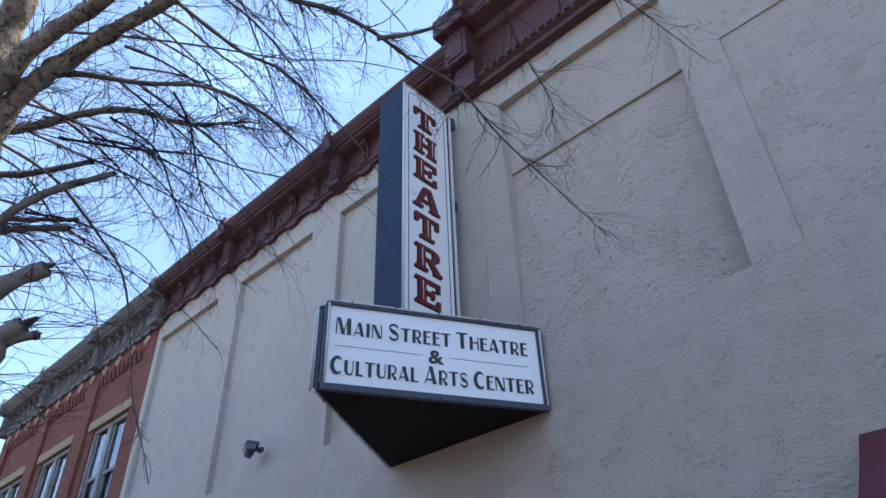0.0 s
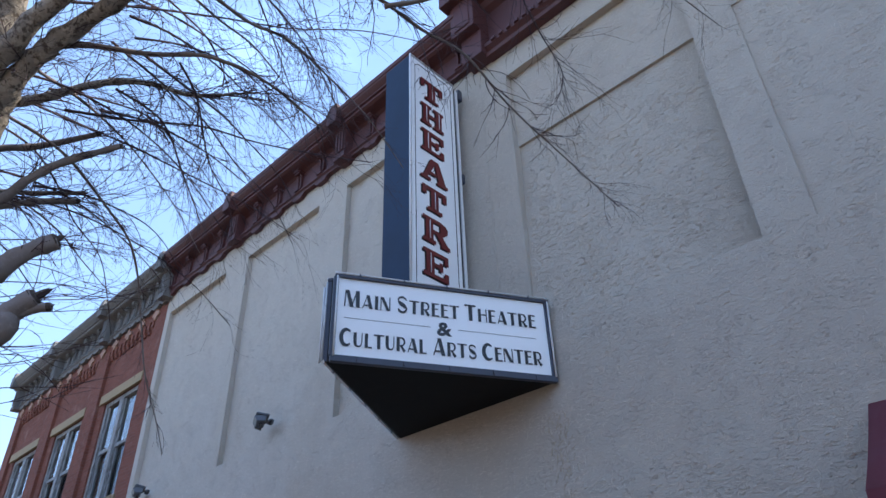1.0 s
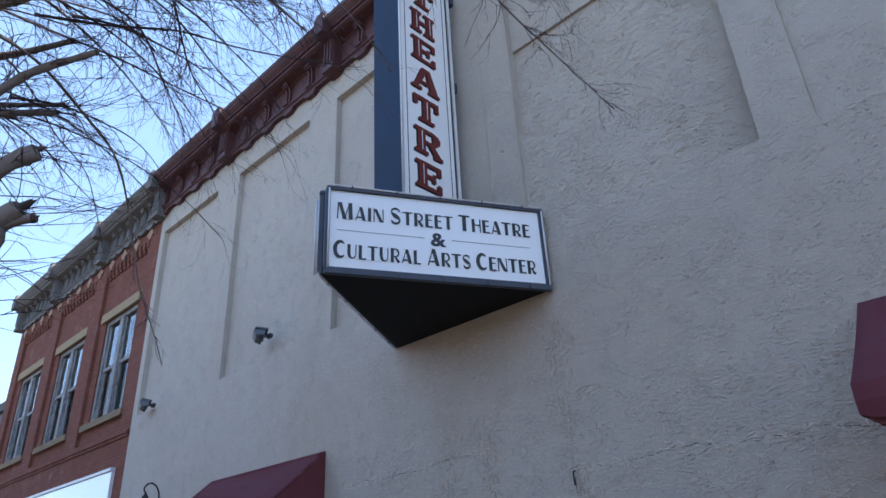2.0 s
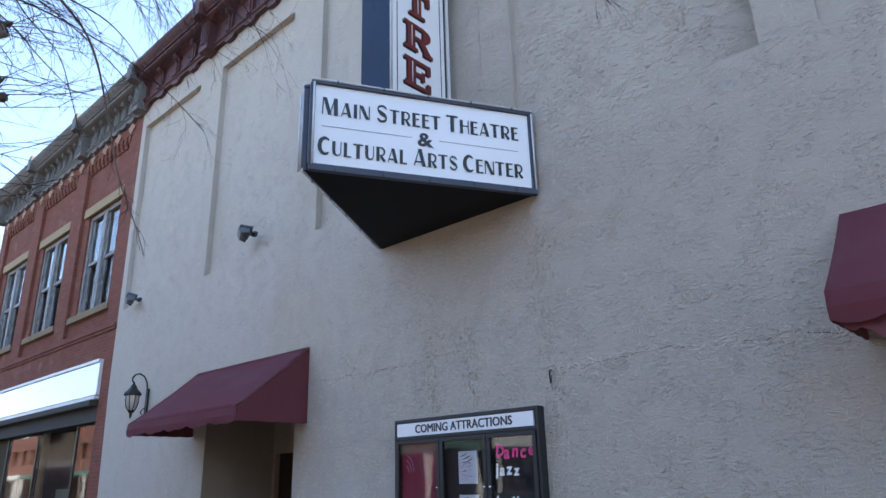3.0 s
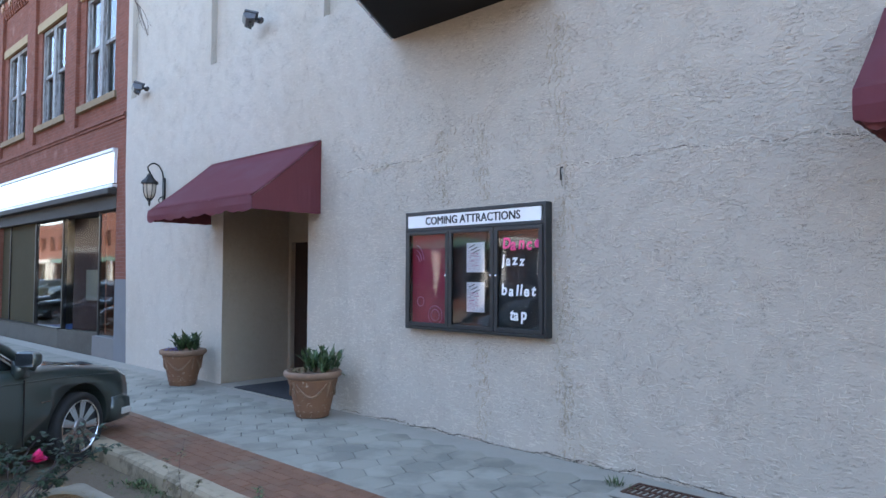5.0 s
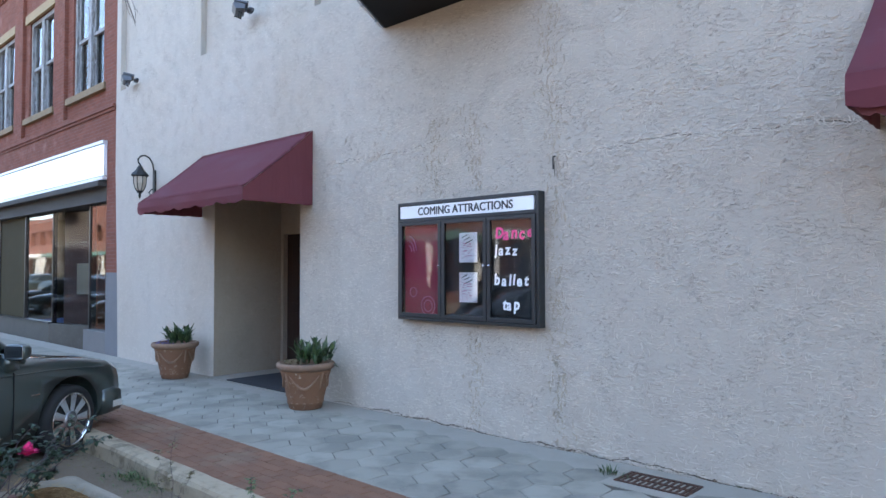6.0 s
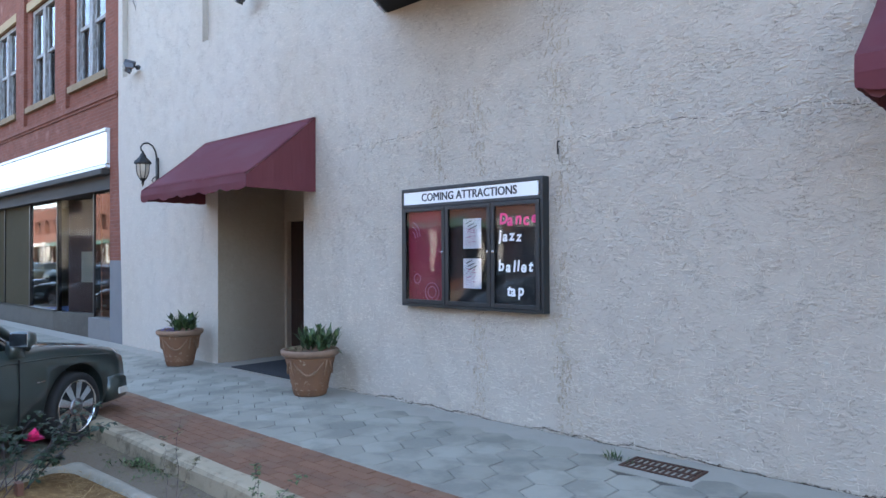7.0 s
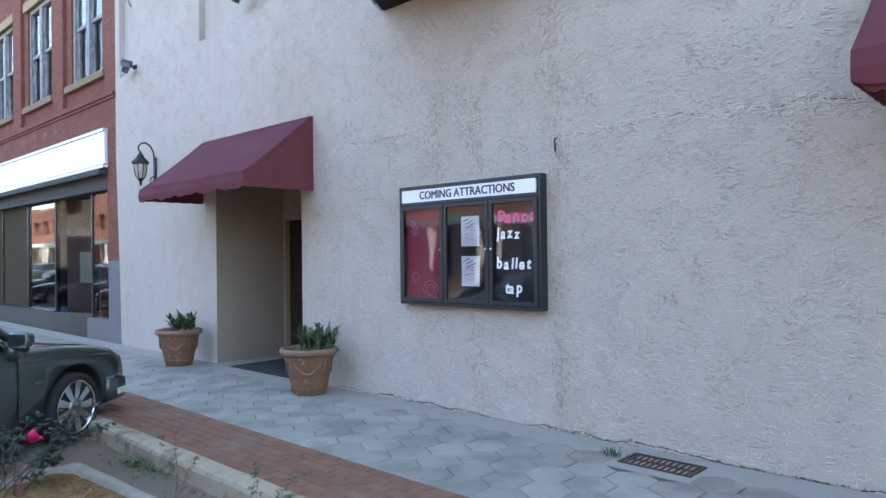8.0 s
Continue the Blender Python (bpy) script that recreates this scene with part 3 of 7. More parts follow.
def furrow(points, wide, rng):
    """A thin dark line that wanders along points, with gaps."""
    bm = bmesh.new()
    for (xa, za), (xb, zb) in zip(points, points[1:]):
        n = max(2, int(math.hypot(xb - xa, zb - za) / 0.03))
        flat = abs(xb - xa) > abs(zb - za)
        prev = None
        for k in range(n + 1):
            x, z = xa + (xb - xa) * k / n, za + (zb - za) * k / n
            wob = noise.noise(Vector((x * 3.1, z * 3.1, 7.3))) * 0.05 + noise.noise(Vector((x * 15, z * 15, 2.3))) * 0.02
            w = max(0.0006, wide * (0.6 + 1.3 * noise.noise(Vector((x * 7, z * 7, 1.4)))))
            a, b = ((x, z + wob - w), (x, z + wob + w)) if flat else ((x + wob - w, z), (x + wob + w, z))
            row = [bm.verts.new((q[0], -0.0025, q[1])) for q in (a, b)]
            if prev:
                bm.faces.new((prev[0], prev[1], row[1], row[0]))
            prev = row
    loose = [v for v in bm.verts if not v.link_faces]
    bmesh.ops.delete(bm, geom=loose, context="VERTS")
    return bm


rng = random.Random(3)
IN_DOOR = lambda x, z: DOOR_X0 - 0.05 < x < DOOR_X1 + 0.06 and z < DOOR_TOP + 0.05
tagged(part("trowel_relief", trowelled(-7.55, 1.6, 0.02, 3.4, 0, 1150, rng, 0.88, lambda x: min(0.9, 0.42 + 0.48 * max(0.0, x + 7.5) / 3.8)), STUCCO_LIP, theatre, "curled lips of trowelled stucco"), kind="stuff")
tagged(part("trowel_relief", trowelled(-7.55, 2.5, 3.4, PANEL_Z0 - 0.02, 0, 950, rng, 0.75, lambda x: min(0.68, 0.3 + 0.38 * max(0.0, x + 7.5) / 4.0)), STUCCO_LIP, theatre), kind="stuff")
tagged(part("trowel_relief", trowelled(-13.35, -7.55, 0.02, PANEL_Z0 - 0.02, 0, 520, rng, 0.7, 0.5, IN_DOOR), STUCCO_LIP, theatre), kind="stuff")
tagged(part("trowel_relief", trowelled(TX0 + 0.05, 6.0, PANEL_Z1, 9.58, 0, 200, rng, 0.9, 0.4), STUCCO_LIP, theatre), kind="stuff")
for k, (a, b) in enumerate(PIERS):
    many, bold = (300, 0.45) if k < 3 else (800, 0.75)
    tagged(part("trowel_relief", trowelled(a + 0.05, min(b, 8) - 0.05, PANEL_Z0, PANEL_Z1, 0, many, rng, 0.7, bold), STUCCO_LIP, theatre), kind="stuff")
    if k < 3:
        spans = [(PANEL_Z0 + 0.05, PANEL_Z1 - 0.05, REC)]
    elif k == 3:
        spans = [(7.8, 8.97, RECE - 0.01), (PANEL_Z0 + 0.05, 7.72, lambda x, z: leaning(x, z) - 0.002)]
    elif k < 6:
        spans = [(7.8, 8.97, 0.005), (PANEL_Z0 + 0.05, 7.72, 0.025)]
    else:
        spans = []
    for za, zb, y in spans:
        tagged(part("trowel_relief", trowelled(b + 0.05, PIERS[k + 1][0] - 0.05, za, zb, y, many, rng, 0.7, bold), STUCCO_LIP, theatre), kind="stuff")
LEDGES = ([(-7.0, 2.97), (-5.84, 2.98), (-4.62, 3.0)], [(-3.6, 2.68), (-2.87, 2.71), (-2.39, 2.71), (-1.96, 2.69), (-0.6, 2.65)])
UPRIGHTS = ([(-3.63, 0.05), (-3.67, 1.42), (-3.65, 2.62), (-3.69, 4.15)], [(-4.61, 0.06), (-4.61, 1.0)], [(-4.58, 2.45), (-4.64, 3.38)], [(-5.16, 2.45), (-5.22, 3.27)])
for pts in LEDGES:
    tagged(part("plaster_seam", seam(pts, 0.022, rng, 90), STUCCO_LIP, theatre, "ragged ledge of torn stucco"), kind="stuff")
    # seam crack, its dark colour also painting the shadow below the ledge
    part("plaster_line", furrow(pts, 0.003, rng), JOINT, theatre, "thin dark line in the stucco")
for pts in UPRIGHTS:
    tagged(part("plaster_seam", seam(pts, 0.065, rng, 95, False), STUCCO_STAIN, theatre, "rough stained seam of torn stucco"), kind="stuff")
part("plaster_line", furrow([(-3.66, 2.5), (-3.65, 2.64)], 0.007, rng), JOINT, theatre, "thin dark line in the stucco")
part("base_crack", furrow([(-7.2, 0.02), (-5.0, 0.02), (-3.0, 0.02), (0.0, 0.02)], 0.0024, rng), SOIL, theatre, "dirt-filled crack along the wall foot")


foot = seam([(-6.2, 0.024), (-3.6, 0.022), (1.0, 0.022)], 0.006, rng, 220, True, 0.35)
tagged(part("foot_dirt", foot, SOIL, theatre, "black moss and dirt along the wall foot"), kind="stuff")


# ---- cornices ----
def cornice(parent, x0, x1, material, first, step, z0=9.58, blocks=()):
    """A pressed-metal cornice: drip mould, frieze with scroll brackets, crown, and crest blocks."""
    slim = Matrix.Translation((0, 0, z0)) @ Matrix.Diagonal((1, 0.72, 0.86, 1)) @ Matrix.Translation((0, 0, -z0))

    def slimmed(bm):
        bmesh.ops.transform(bm, matrix=slim, verts=bm.verts)
        return bm

    body = bmesh.new()
    prism(body, [(0, z0), (-0.12, z0), (-0.13, z0 + 0.03), (-0.10, z0 + 0.06), (-0.15, z0 + 0.09), (-0.15, z0 + 0.13), (-0.05, z0 + 0.16),
                 (-0.05, z0 + 0.62), (-0.12, z0 + 0.66), (-0.34, z0 + 0.70), (-0.40, z0 + 0.73), (-0.40, z0 + 0.79), (-0.45, z0 + 0.80), (-0.45, z0 + 0.84), (-0.48, z0 + 0.86),
                 (-0.55, z0 + 0.92), (-0.56, z0 + 0.96), (-0.58, z0 + 0.965), (-0.60, z0 + 1.04), (-0.3, z0 + 1.08), (0.3, z0 + 1.10), (0.3, z0 + 0.5), (0, z0 + 0.4)], x0, x1, "x")
    c = part("cornice", slimmed(body), material, parent)
    br = bmesh.new()
    side = [(0.0, 0.14), (-0.12, 0.14), (-0.135, 0.2), (-0.12, 0.26), (-0.12, 0.5), (-0.16, 0.56), (-0.17, 0.69), (0.0, 0.69)]
    for lo, hi in ((-0.062, -0.028), (0.028, 0.062)):
        prism(br, [(y, z0 + z) for y, z in side], lo, hi, "x")
    prism(br, [(y * 0.45, z0 + z) for y, z in side], -0.028, 0.028, "x")
    quad_box(br, -0.08, -0.21, z0 + 0.57, 0.08, 0, z0 + 0.61)
    prism(br, [(-0.08, z0 + 0.61), (0.08, z0 + 0.61), (0.05, z0 + 0.69), (-0.05, z0 + 0.69)], -0.24, -0.02, "y")
    quad_box(br, -0.07, -0.19, z0 + 0.12, 0.07, 0, z0 + 0.165)
    me = mesh_of("bracket", slimmed(br), material)
    n = int((x1 - first) / step)
    for k in range(n + 1):
        x = first + k * step
        if any(abs(x - b) < 0.26 for b in blocks) or x > x1 - 0.1:
            continue
        b = new("bracket", me)
        b.parent, b.location = c, (x, 0, 0)
    # scalloped drops under the drip mould, one below each gap
    dr = bmesh.new()
    prism(dr, [(-0.17, z0 + 0.01), (-0.17, z0 - 0.03), (-0.13, z0 - 0.045), (-0.1, z0 - 0.085), (0.1, z0 - 0.085), (0.13, z0 - 0.045), (0.17, z0 - 0.03), (0.17, z0 + 0.01)], -0.115, -0.002, "y")
    drop = mesh_of("drop_moulding", slimmed(dr), material)
    for k in range(n + 1):
        x = first + k * step
        if x < x1 - 0.2:
            b = new("drop_moulding", drop)
            b.parent, b.location = c, (x, 0, 0)
    bl = bmesh.new()
    quad_box(bl, -0.13, -0.63, z0 + 0.72, 0.13, -0.02, z0 + 1.12, bevel=0.015)
    prism(bl, [(-0.13, z0 + 1.12), (0.13, z0 + 1.12), (0.09, z0 + 1.24), (-0.09, z0 + 1.24)], -0.6, -0.2, "y")
    quad_box(bl, -0.12, -0.3, z0 + 0.05, 0.12, -0.02, z0 + 0.72, bevel=0.012)
    for x in (-0.08, 0.0, 0.08):
        quad_box(bl, x - 0.018, -0.34, z0 + 0.12, x + 0.018, -0.28, z0 + 0.66)
    quad_box(bl, -0.15, -0.33, z0 - 0.05, 0.15, -0.01, z0 + 0.07, bevel=0.01)
    blm = mesh_of("crest_block", slimmed(bl), material)
    for x in blocks:
        b = new("crest_block", blm)
        b.parent, b.location = c, (x, 0, 0)
    return c


tagged(cornice(theatre, TX0 + 0.12, -4.4, MAROON, -13.44, 0.68, blocks=(-10.72, -7.3)), "maroon-painted pressed metal cornice with scroll brackets")
# the deeper eastern cornice with its end pier
east = bmesh.new()
Z = 9.44
prism(east, [(0, Z), (-0.14, Z), (-0.16, Z + 0.05), (-0.12, Z + 0.1), (-0.19, Z + 0.15), (-0.19, Z + 0.22), (-0.06, Z + 0.26), (-0.06, Z + 0.98),
             (-0.15, Z + 1.04), (-0.2, Z + 1.12), (-0.42, Z + 1.2), (-0.46, Z + 1.34), (-0.62, Z + 1.52), (-0.66, Z + 1.62), (0.3, Z + 1.68), (0.3, Z + 1.1), (0, Z + 1.0)], -4.05, TX1, "x")
east = part("east_cornice", east, MAROON, theatre, "deep maroon cornice with panelled frieze")
pn = mesh_of("frieze_panel", boxes((-0.5, -0.085, Z + 0.36, 0.5, -0.055, Z + 0.9), bevel=0.012), MAROON)
for k in range(9):
    b = new("frieze_panel", pn)
    b.parent, b.location = east, (-3.1 + 1.35 * k, 0, 0)
rib = mesh_of("frieze_rib", boxes((-0.05, -0.16, Z + 0.26, 0.05, -0.05, Z + 1.0), (-0.07, -0.19, Z + 0.9, 0.07, -0.05, Z + 1.02), bevel=0.008), MAROON)
for k in range(9):
    b = new("frieze_rib", rib)
    b.parent, b.location = east, (-2.42 + 1.35 * k, 0, 0)
tooth = mesh_of("dentil", boxes((-0.035, -0.225, Z + 0.16, 0.035, -0.17, Z + 0.22)), MAROON)
for k in range(90):
    b = new("dentil", tooth)
    b.parent, b.location = east, (-3.85 + 0.14 * k, 0, 0)
pier = boxes((-4.47, -0.4, 9.95, -4.03, 0, 10.9), (-4.4, -0.42, 10.02, -4.1, -0.36, 10.6), (-4.55, -0.56, 10.6, -3.95, 0, 11.0), (-4.4, -0.26, 9.46, -4.03, 0, 9.95), bevel=0.015)
part("cornice_pier", pier, MAROON, theatre, "maroon panelled pier ending the cornice")

# ---- brick building next door, its front turned slightly to the street ----
LEN = 9.4
brickhouse = thing("brick_building", "old red brick shop building with peeling sash windows", "building", at=(TX0, 0, 0))
BAYS = ((-1.71, 1.18), (-4.71, 1.18), (-7.71, 1.18))        # centre and half width of each recessed bay
BZ0, BZ1, BR = 4.95, 9.19, 0.08
rows = [(-LEN, 0, 4.2, 0, 0.4, BZ0), (-LEN, 0, BZ1 + 0.02, 0, 0.4, 10.3), (-LEN, 0, -0.2, -LEN + 0.5, 0.4, 4.2), (-0.42, 0.004, 1.6, 0.3, 0.4, 4.2)]
edges = [-LEN] + sorted(e for c, h in BAYS for e in (c - h, c + h)) + [0]
for a, b in zip(edges[0::2], edges[1::2]):
    rows.append((a, 0, BZ0, b, 0.4, BZ1 + 0.02))
WZ0, WZ1, WH = 5.4, 7.8, 0.86
for c, h in BAYS:
    rows += [(c - h, BR, BZ0, c - WH, 0.4, BZ1 + 0.02), (c + WH, BR, BZ0, c + h, 0.4, BZ1 + 0.02), (c - WH, BR, BZ0, c + WH, 0.4, WZ0), (c - WH, BR, WZ1, c + WH, 0.4, BZ1 + 0.02)]
for k, r in enumerate(rows):
    part("wall" if k < 2 else "pier" if k < 8 else "bay_wall", boxes(r), BRICK, brickhouse)
part("painted_pier", boxes((-0.42, 0.004, -0.2, 0.3, 0.4, 1.6)), BRICK_GREY, brickhouse, "pier foot painted grey")
part("side_wall", boxes((-LEN, 0.4, -0.2, -LEN + 0.35, 13, 10.3), (-LEN, 13, -0.2, 0, 13.3, 10.3)), BRICK, brickhouse)
part("roof", boxes((-LEN, 0.35, 10.0, -0.02, 13.3, 10.32)), GROUND, brickhouse)
part("string_course", boxes((-LEN, -0.05, 4.8, -0.02, 0.0, 4.86), (-LEN, -0.025, 4.74, -0.02, 0.0, 4.8)), BRICK, brickhouse)
tooth = bmesh.new()
prism(tooth, [(0.0, 0.0), (-BR * 0.5, 0.0), (-BR * 0.62, 0.06), (-BR, 0.1), (-BR, 0.26), (0.0, 0.26)], -0.055, 0.055, "x")
tooth = mesh_of("corbel", tooth, BRICK)
diamond = bmesh.new()
prism(diamond, [(-0.15, -0.04), (-0.06, -0.06), (-0.04, -0.14), (0.04, -0.14), (0.06, -0.06), (0.15, -0.04), (0.15, 0.04), (0.06, 0.06), (0.04, 0.14), (-0.04, 0.14), (-0.06, 0.06), (-0.15, 0.04)], -0.04, 0.0, "y")
diamond = mesh_of("terracotta_cross", diamond, CROSS_STONE)
for k in range(13):
    b = new("terracotta_cross", diamond)
    b.parent, b.location = brickhouse, (-0.5 - 0.7 * k, 0, 9.31)


def sash_window(c, k):
    """A tall pair of narrow sashes with peeling white frames, curtains behind."""
    w = thing_part("window", brickhouse)
    y = 0.16
    part("frame", boxes((c - WH, y - 0.04, WZ0, c - WH + 0.1, y + 0.1, WZ1), (c + WH - 0.1, y - 0.04, WZ0, c + WH, y + 0.1, WZ1), (c - 0.085, y - 0.05, WZ0, c + 0.085, y + 0.1, WZ1 - 0.1),
                        (c - WH + 0.1, y - 0.04, WZ1 - 0.1, c + WH - 0.1, y + 0.1, WZ1), (c - WH + 0.1, y - 0.04, WZ0, c - 0.085, y + 0.1, WZ0 + 0.07), (c + 0.085, y - 0.04, WZ0, c + WH - 0.1, y + 0.1, WZ0 + 0.07)), WOOD_PEEL, w)
    zm = 6.62
    for a, b in ((c - WH + 0.1, c - 0.085), (c + 0.085, c + WH - 0.1)):
        part("sash", boxes((a, y + 0.0, zm - 0.035, b, y + 0.06, zm + 0.04), (a, y + 0.01, zm + 0.04, a + 0.05, y + 0.05, WZ1 - 0.1), (b - 0.05, y + 0.01, zm + 0.04, b, y + 0.05, WZ1 - 0.1),
                           (a, y + 0.04, WZ0 + 0.07, a + 0.05, y + 0.08, zm - 0.035), (b - 0.05, y + 0.04, WZ0 + 0.07, b, y + 0.08, zm - 0.035)), WOOD_PEEL, w)
        part("pane", boxes((a + 0.05, y + 0.028, zm + 0.04, b - 0.05, y + 0.034, WZ1 - 0.1)), GLASS, w).visible_shadow = False
        part("pane", boxes((a + 0.05, y + 0.058, WZ0 + 0.07, b - 0.05, y + 0.064, zm - 0.035)), GLASS_DULL, w).visible_shadow = False
    bm = bmesh.new()
    rg = random.Random(11 + k)
    for a, b in ((c - WH + 0.08, c - WH + 0.26), (c + 0.1, c + 0.24), (c + WH - 0.2, c + WH - 0.1)):
        prev = None
        n = 14
        for i in range(n + 1):
            x = a + (b - a) * i / n
            yy = 0.36 + 0.03 * math.sin(i * 2.2 + k) + 0.01 * rg.random()
            row = [bm.verts.new((x, yy, WZ0 + 0.02)), bm.verts.new((x, yy + 0.01, WZ1))]
            if prev:
                bm.faces.new((prev[0], prev[1], row[1], row[0]))
            prev = row
    part("curtain", bm, CURTAIN, w)
    part("dark_room", boxes((c - WH - 0.3, 1.6, WZ0 - 0.4, c + WH + 0.3, 1.65, WZ1 + 0.3), (c - WH - 0.3, 0.4, WZ0 - 0.4, c - WH - 0.25, 1.6, WZ1 + 0.3), (c + WH + 0.25, 0.4, WZ0 - 0.4, c + WH + 0.3, 1.6, WZ1 + 0.3),
                            (c - WH - 0.3, 0.4, WZ1 + 0.3, c + WH + 0.3, 1.65, WZ1 + 0.35), (c - WH - 0.3, 0.4, WZ0 - 0.45, c + WH + 0.3, 1.65, WZ0 - 0.4)), DARK_ROOM, w)
    part("lintel", boxes((c - 1.06, 0.02, WZ1, c + 1.06, BR + 0.02, WZ1 + 0.22), bevel=0.008), SANDSTONE, w, "tan stone lintel")
    part("sill", boxes((c - 1.08, -0.01, WZ0 - 0.14, c + 1.08, 0.26, WZ0 + 0.005), bevel=0.008), SILL_STONE, w, "dirty tan stone sill")
    for i in range(11):
        b = new("corbel", tooth)
        b.parent, b.location = brickhouse, (c - 1.06 + 0.212 * i, BR, BZ1 - 0.24)


def thing_part(name, parent):
    ob = new(name)
    ob.parent = parent
    return ob


for k, (c, h) in enumerate(BAYS):
    sash_window(c, k)
bc = cornice(brickhouse, -LEN - 0.1, 0.16, GALVANISED, -LEN + 0.5, 0.4, z0=9.5, blocks=(-LEN + 0.1, -6.28, -3.07, 0.03))
tagged(bc, "weathered bare metal cornice with scroll brackets")

# shop front below
shop = thing_part("shop_front", brickhouse)
tagged(shop, "shop front with white sign band over big display windows")
G0 = 0.1
part("sign_band", boxes((-LEN + 0.5, -0.06, 3.5, -0.42, 0.05, 4.13), bevel=0.006), SIGN_BAND, shop, "plain glossy white sign band")
part("band_trim", boxes((-LEN + 0.5, -0.09, 4.13, -0.41, 0.05, 4.19), (-LEN + 0.5, -0.09, 3.42, -0.41, 0.05, 3.48)), SIGN_TUBE, shop)
part("awning_box", boxes((-LEN + 0.5, -0.16, 3.28, -0.44, 0.05, 3.4), bevel=0.02), GREY_FASCIA, shop, "grey roller housing")
part("fascia", boxes((-LEN + 0.5, 0.0, 3.0, -0.42, 1.2, 3.28)), GREY_FASCIA, shop)
def angled(a, b, thick, z0, z1):
    """An upright slab between two points of the plan."""
    (xa, ya), (xb, yb) = a, b
    n = Vector((ya - yb, xb - xa, 0)).normalized() * thick
    return prism(bmesh.new(), [(xa, ya), (xb, yb), (xb + n.x, yb + n.y), (xa + n.x, ya + n.y)], z0, z1, "z")


BAY_A, BAY_B = (-3.9, 0.08), (-2.35, 0.38)
part("bulkhead", boxes((-1.6, 0.02, -0.1, -0.42, 0.3, 0.42)), CONCRETE_BASE, shop)
part("bulkhead", angled(BAY_A, BAY_B, 0.25, -0.1, 0.42), BULKHEAD, shop)
part("bulkhead", boxes((-LEN + 0.5, 0.08, -0.1, -3.91, 0.33, 0.42)), BULKHEAD, shop)
part("display_floor", prism(bmesh.new(), [(-5.9, 0.335), (-3.9, 0.335), (-2.45, 0.62), (-2.45, 2.0), (-5.9, 2.0)], 0.34, 0.41, "z"), BLUE_FELT, shop, "blue display window floor")
part("pane", boxes((-1.58, 0.14, 0.42, -0.46, 0.148, 3.0)), GLASS, shop).visible_shadow = False
part("pane", angled((BAY_A[0], BAY_A[1] + 0.1), (BAY_B[0], BAY_B[1] + 0.1), 0.008, 0.42, 3.0), GLASS_DULL, shop).visible_shadow = False
part("pane", boxes((-5.86, 0.18, 0.42, -3.95, 0.188, 3.0)), GLASS, shop).visible_shadow = False
for x, y in ((-1.6, 0.12), (-0.47, 0.12), (-2.38, 0.46), (-3.95, 0.16), (-5.92, 0.14), (-8.1, 0.14)):
    part("pane_frame", boxes((x - 0.03, y, 0.42, x + 0.03, y + 0.1, 3.0), bevel=0.004), BRONZE_FRAME, shop)
part("sill", boxes((-LEN + 0.5, 0.07, 0.42, -3.91, 0.2, 0.45)), BRONZE_FRAME, shop)
part("tan_panel", boxes((-8.07, 0.17, 0.45, -5.95, 0.2, 3.0)), TAN_BOARD, shop, "tan board filling one shop window")
part("tan_panel", boxes((-LEN + 0.5, 0.17, 0.45, -8.13, 0.2, 3.0)), TAN_BOARD, shop)
part("display_back", angled((-3.9, 0.4), (-2.45, 0.68), 0.04, 0.41, 3.0), BROWN_BOARD, shop, "brown board backing the display")
part("entry_panel", boxes((-3.05, 0.66, -0.1, -2.2, 0.72, 3.0)), ENTRY_WOOD, shop, "reddish brown entry panelling")
part("entry_side", boxes((-1.67, 0.3, -0.1, -1.6, 1.5, 3.0)), ENTRY_WOOD, shop)
part("interior", boxes((-LEN + 0.4, 3.0, 0, -0.3, 3.1, 3.3), (-LEN + 0.35, 0.4, 0, -LEN + 0.4, 3.1, 3.3), (-0.3, 0.4, 0, -0.25, 3.1, 3.3), (-LEN + 0.4, 0.4, 3.2, -0.3, 3.0, 3.3), (-LEN + 0.4, 0.9, 0.0, -0.3, 3.0, 0.1)), TAN_ROOM, shop)
part("display_board", angled((-3.32, 0.48), (-2.78, 0.585), 0.02, 1.1, 1.8), CARD, shop, "pale card standing in the window")

# a lower building further along the street
lower = thing("far_building", "low dark building further along the street", "building")
part("wall", boxes((-40, 0.6, -0.2, -25.2, 0.9, 7.6)), BRICK_GREY, lower)
part("roof", boxes((-40, 0.5, 7.6, -25.1, 9, 7.9)), GROUND, lower)

# ---- pavement, kerb, road ----
def sloped_strip(bm, x0, x1, y0, y1, lift, thick, step=2.0):
    """A slab that follows the pavement's slope."""
    n = max(1, int(round((x1 - x0) / step)))
    xs = [x0 + (x1 - x0) * k / n for k in range(n + 1)]
    rings = [[bm.verts.new((x, y, gz(x) + z)) for y, z in ((y0(x) if callable(y0) else y0, lift), (y1, lift), (y1, lift - thick), (y0(x) if callable(y0) else y0, lift - thick))] for x in xs]
    for a, b in zip(rings, rings[1:]):
        for k in range(4):
            bm.faces.new((a[k], a[(k + 1) % 4], b[(k + 1) % 4], b[k]))
    bm.faces.new(rings[0])
    bm.faces.new(rings[-1][::-1])
    return bm


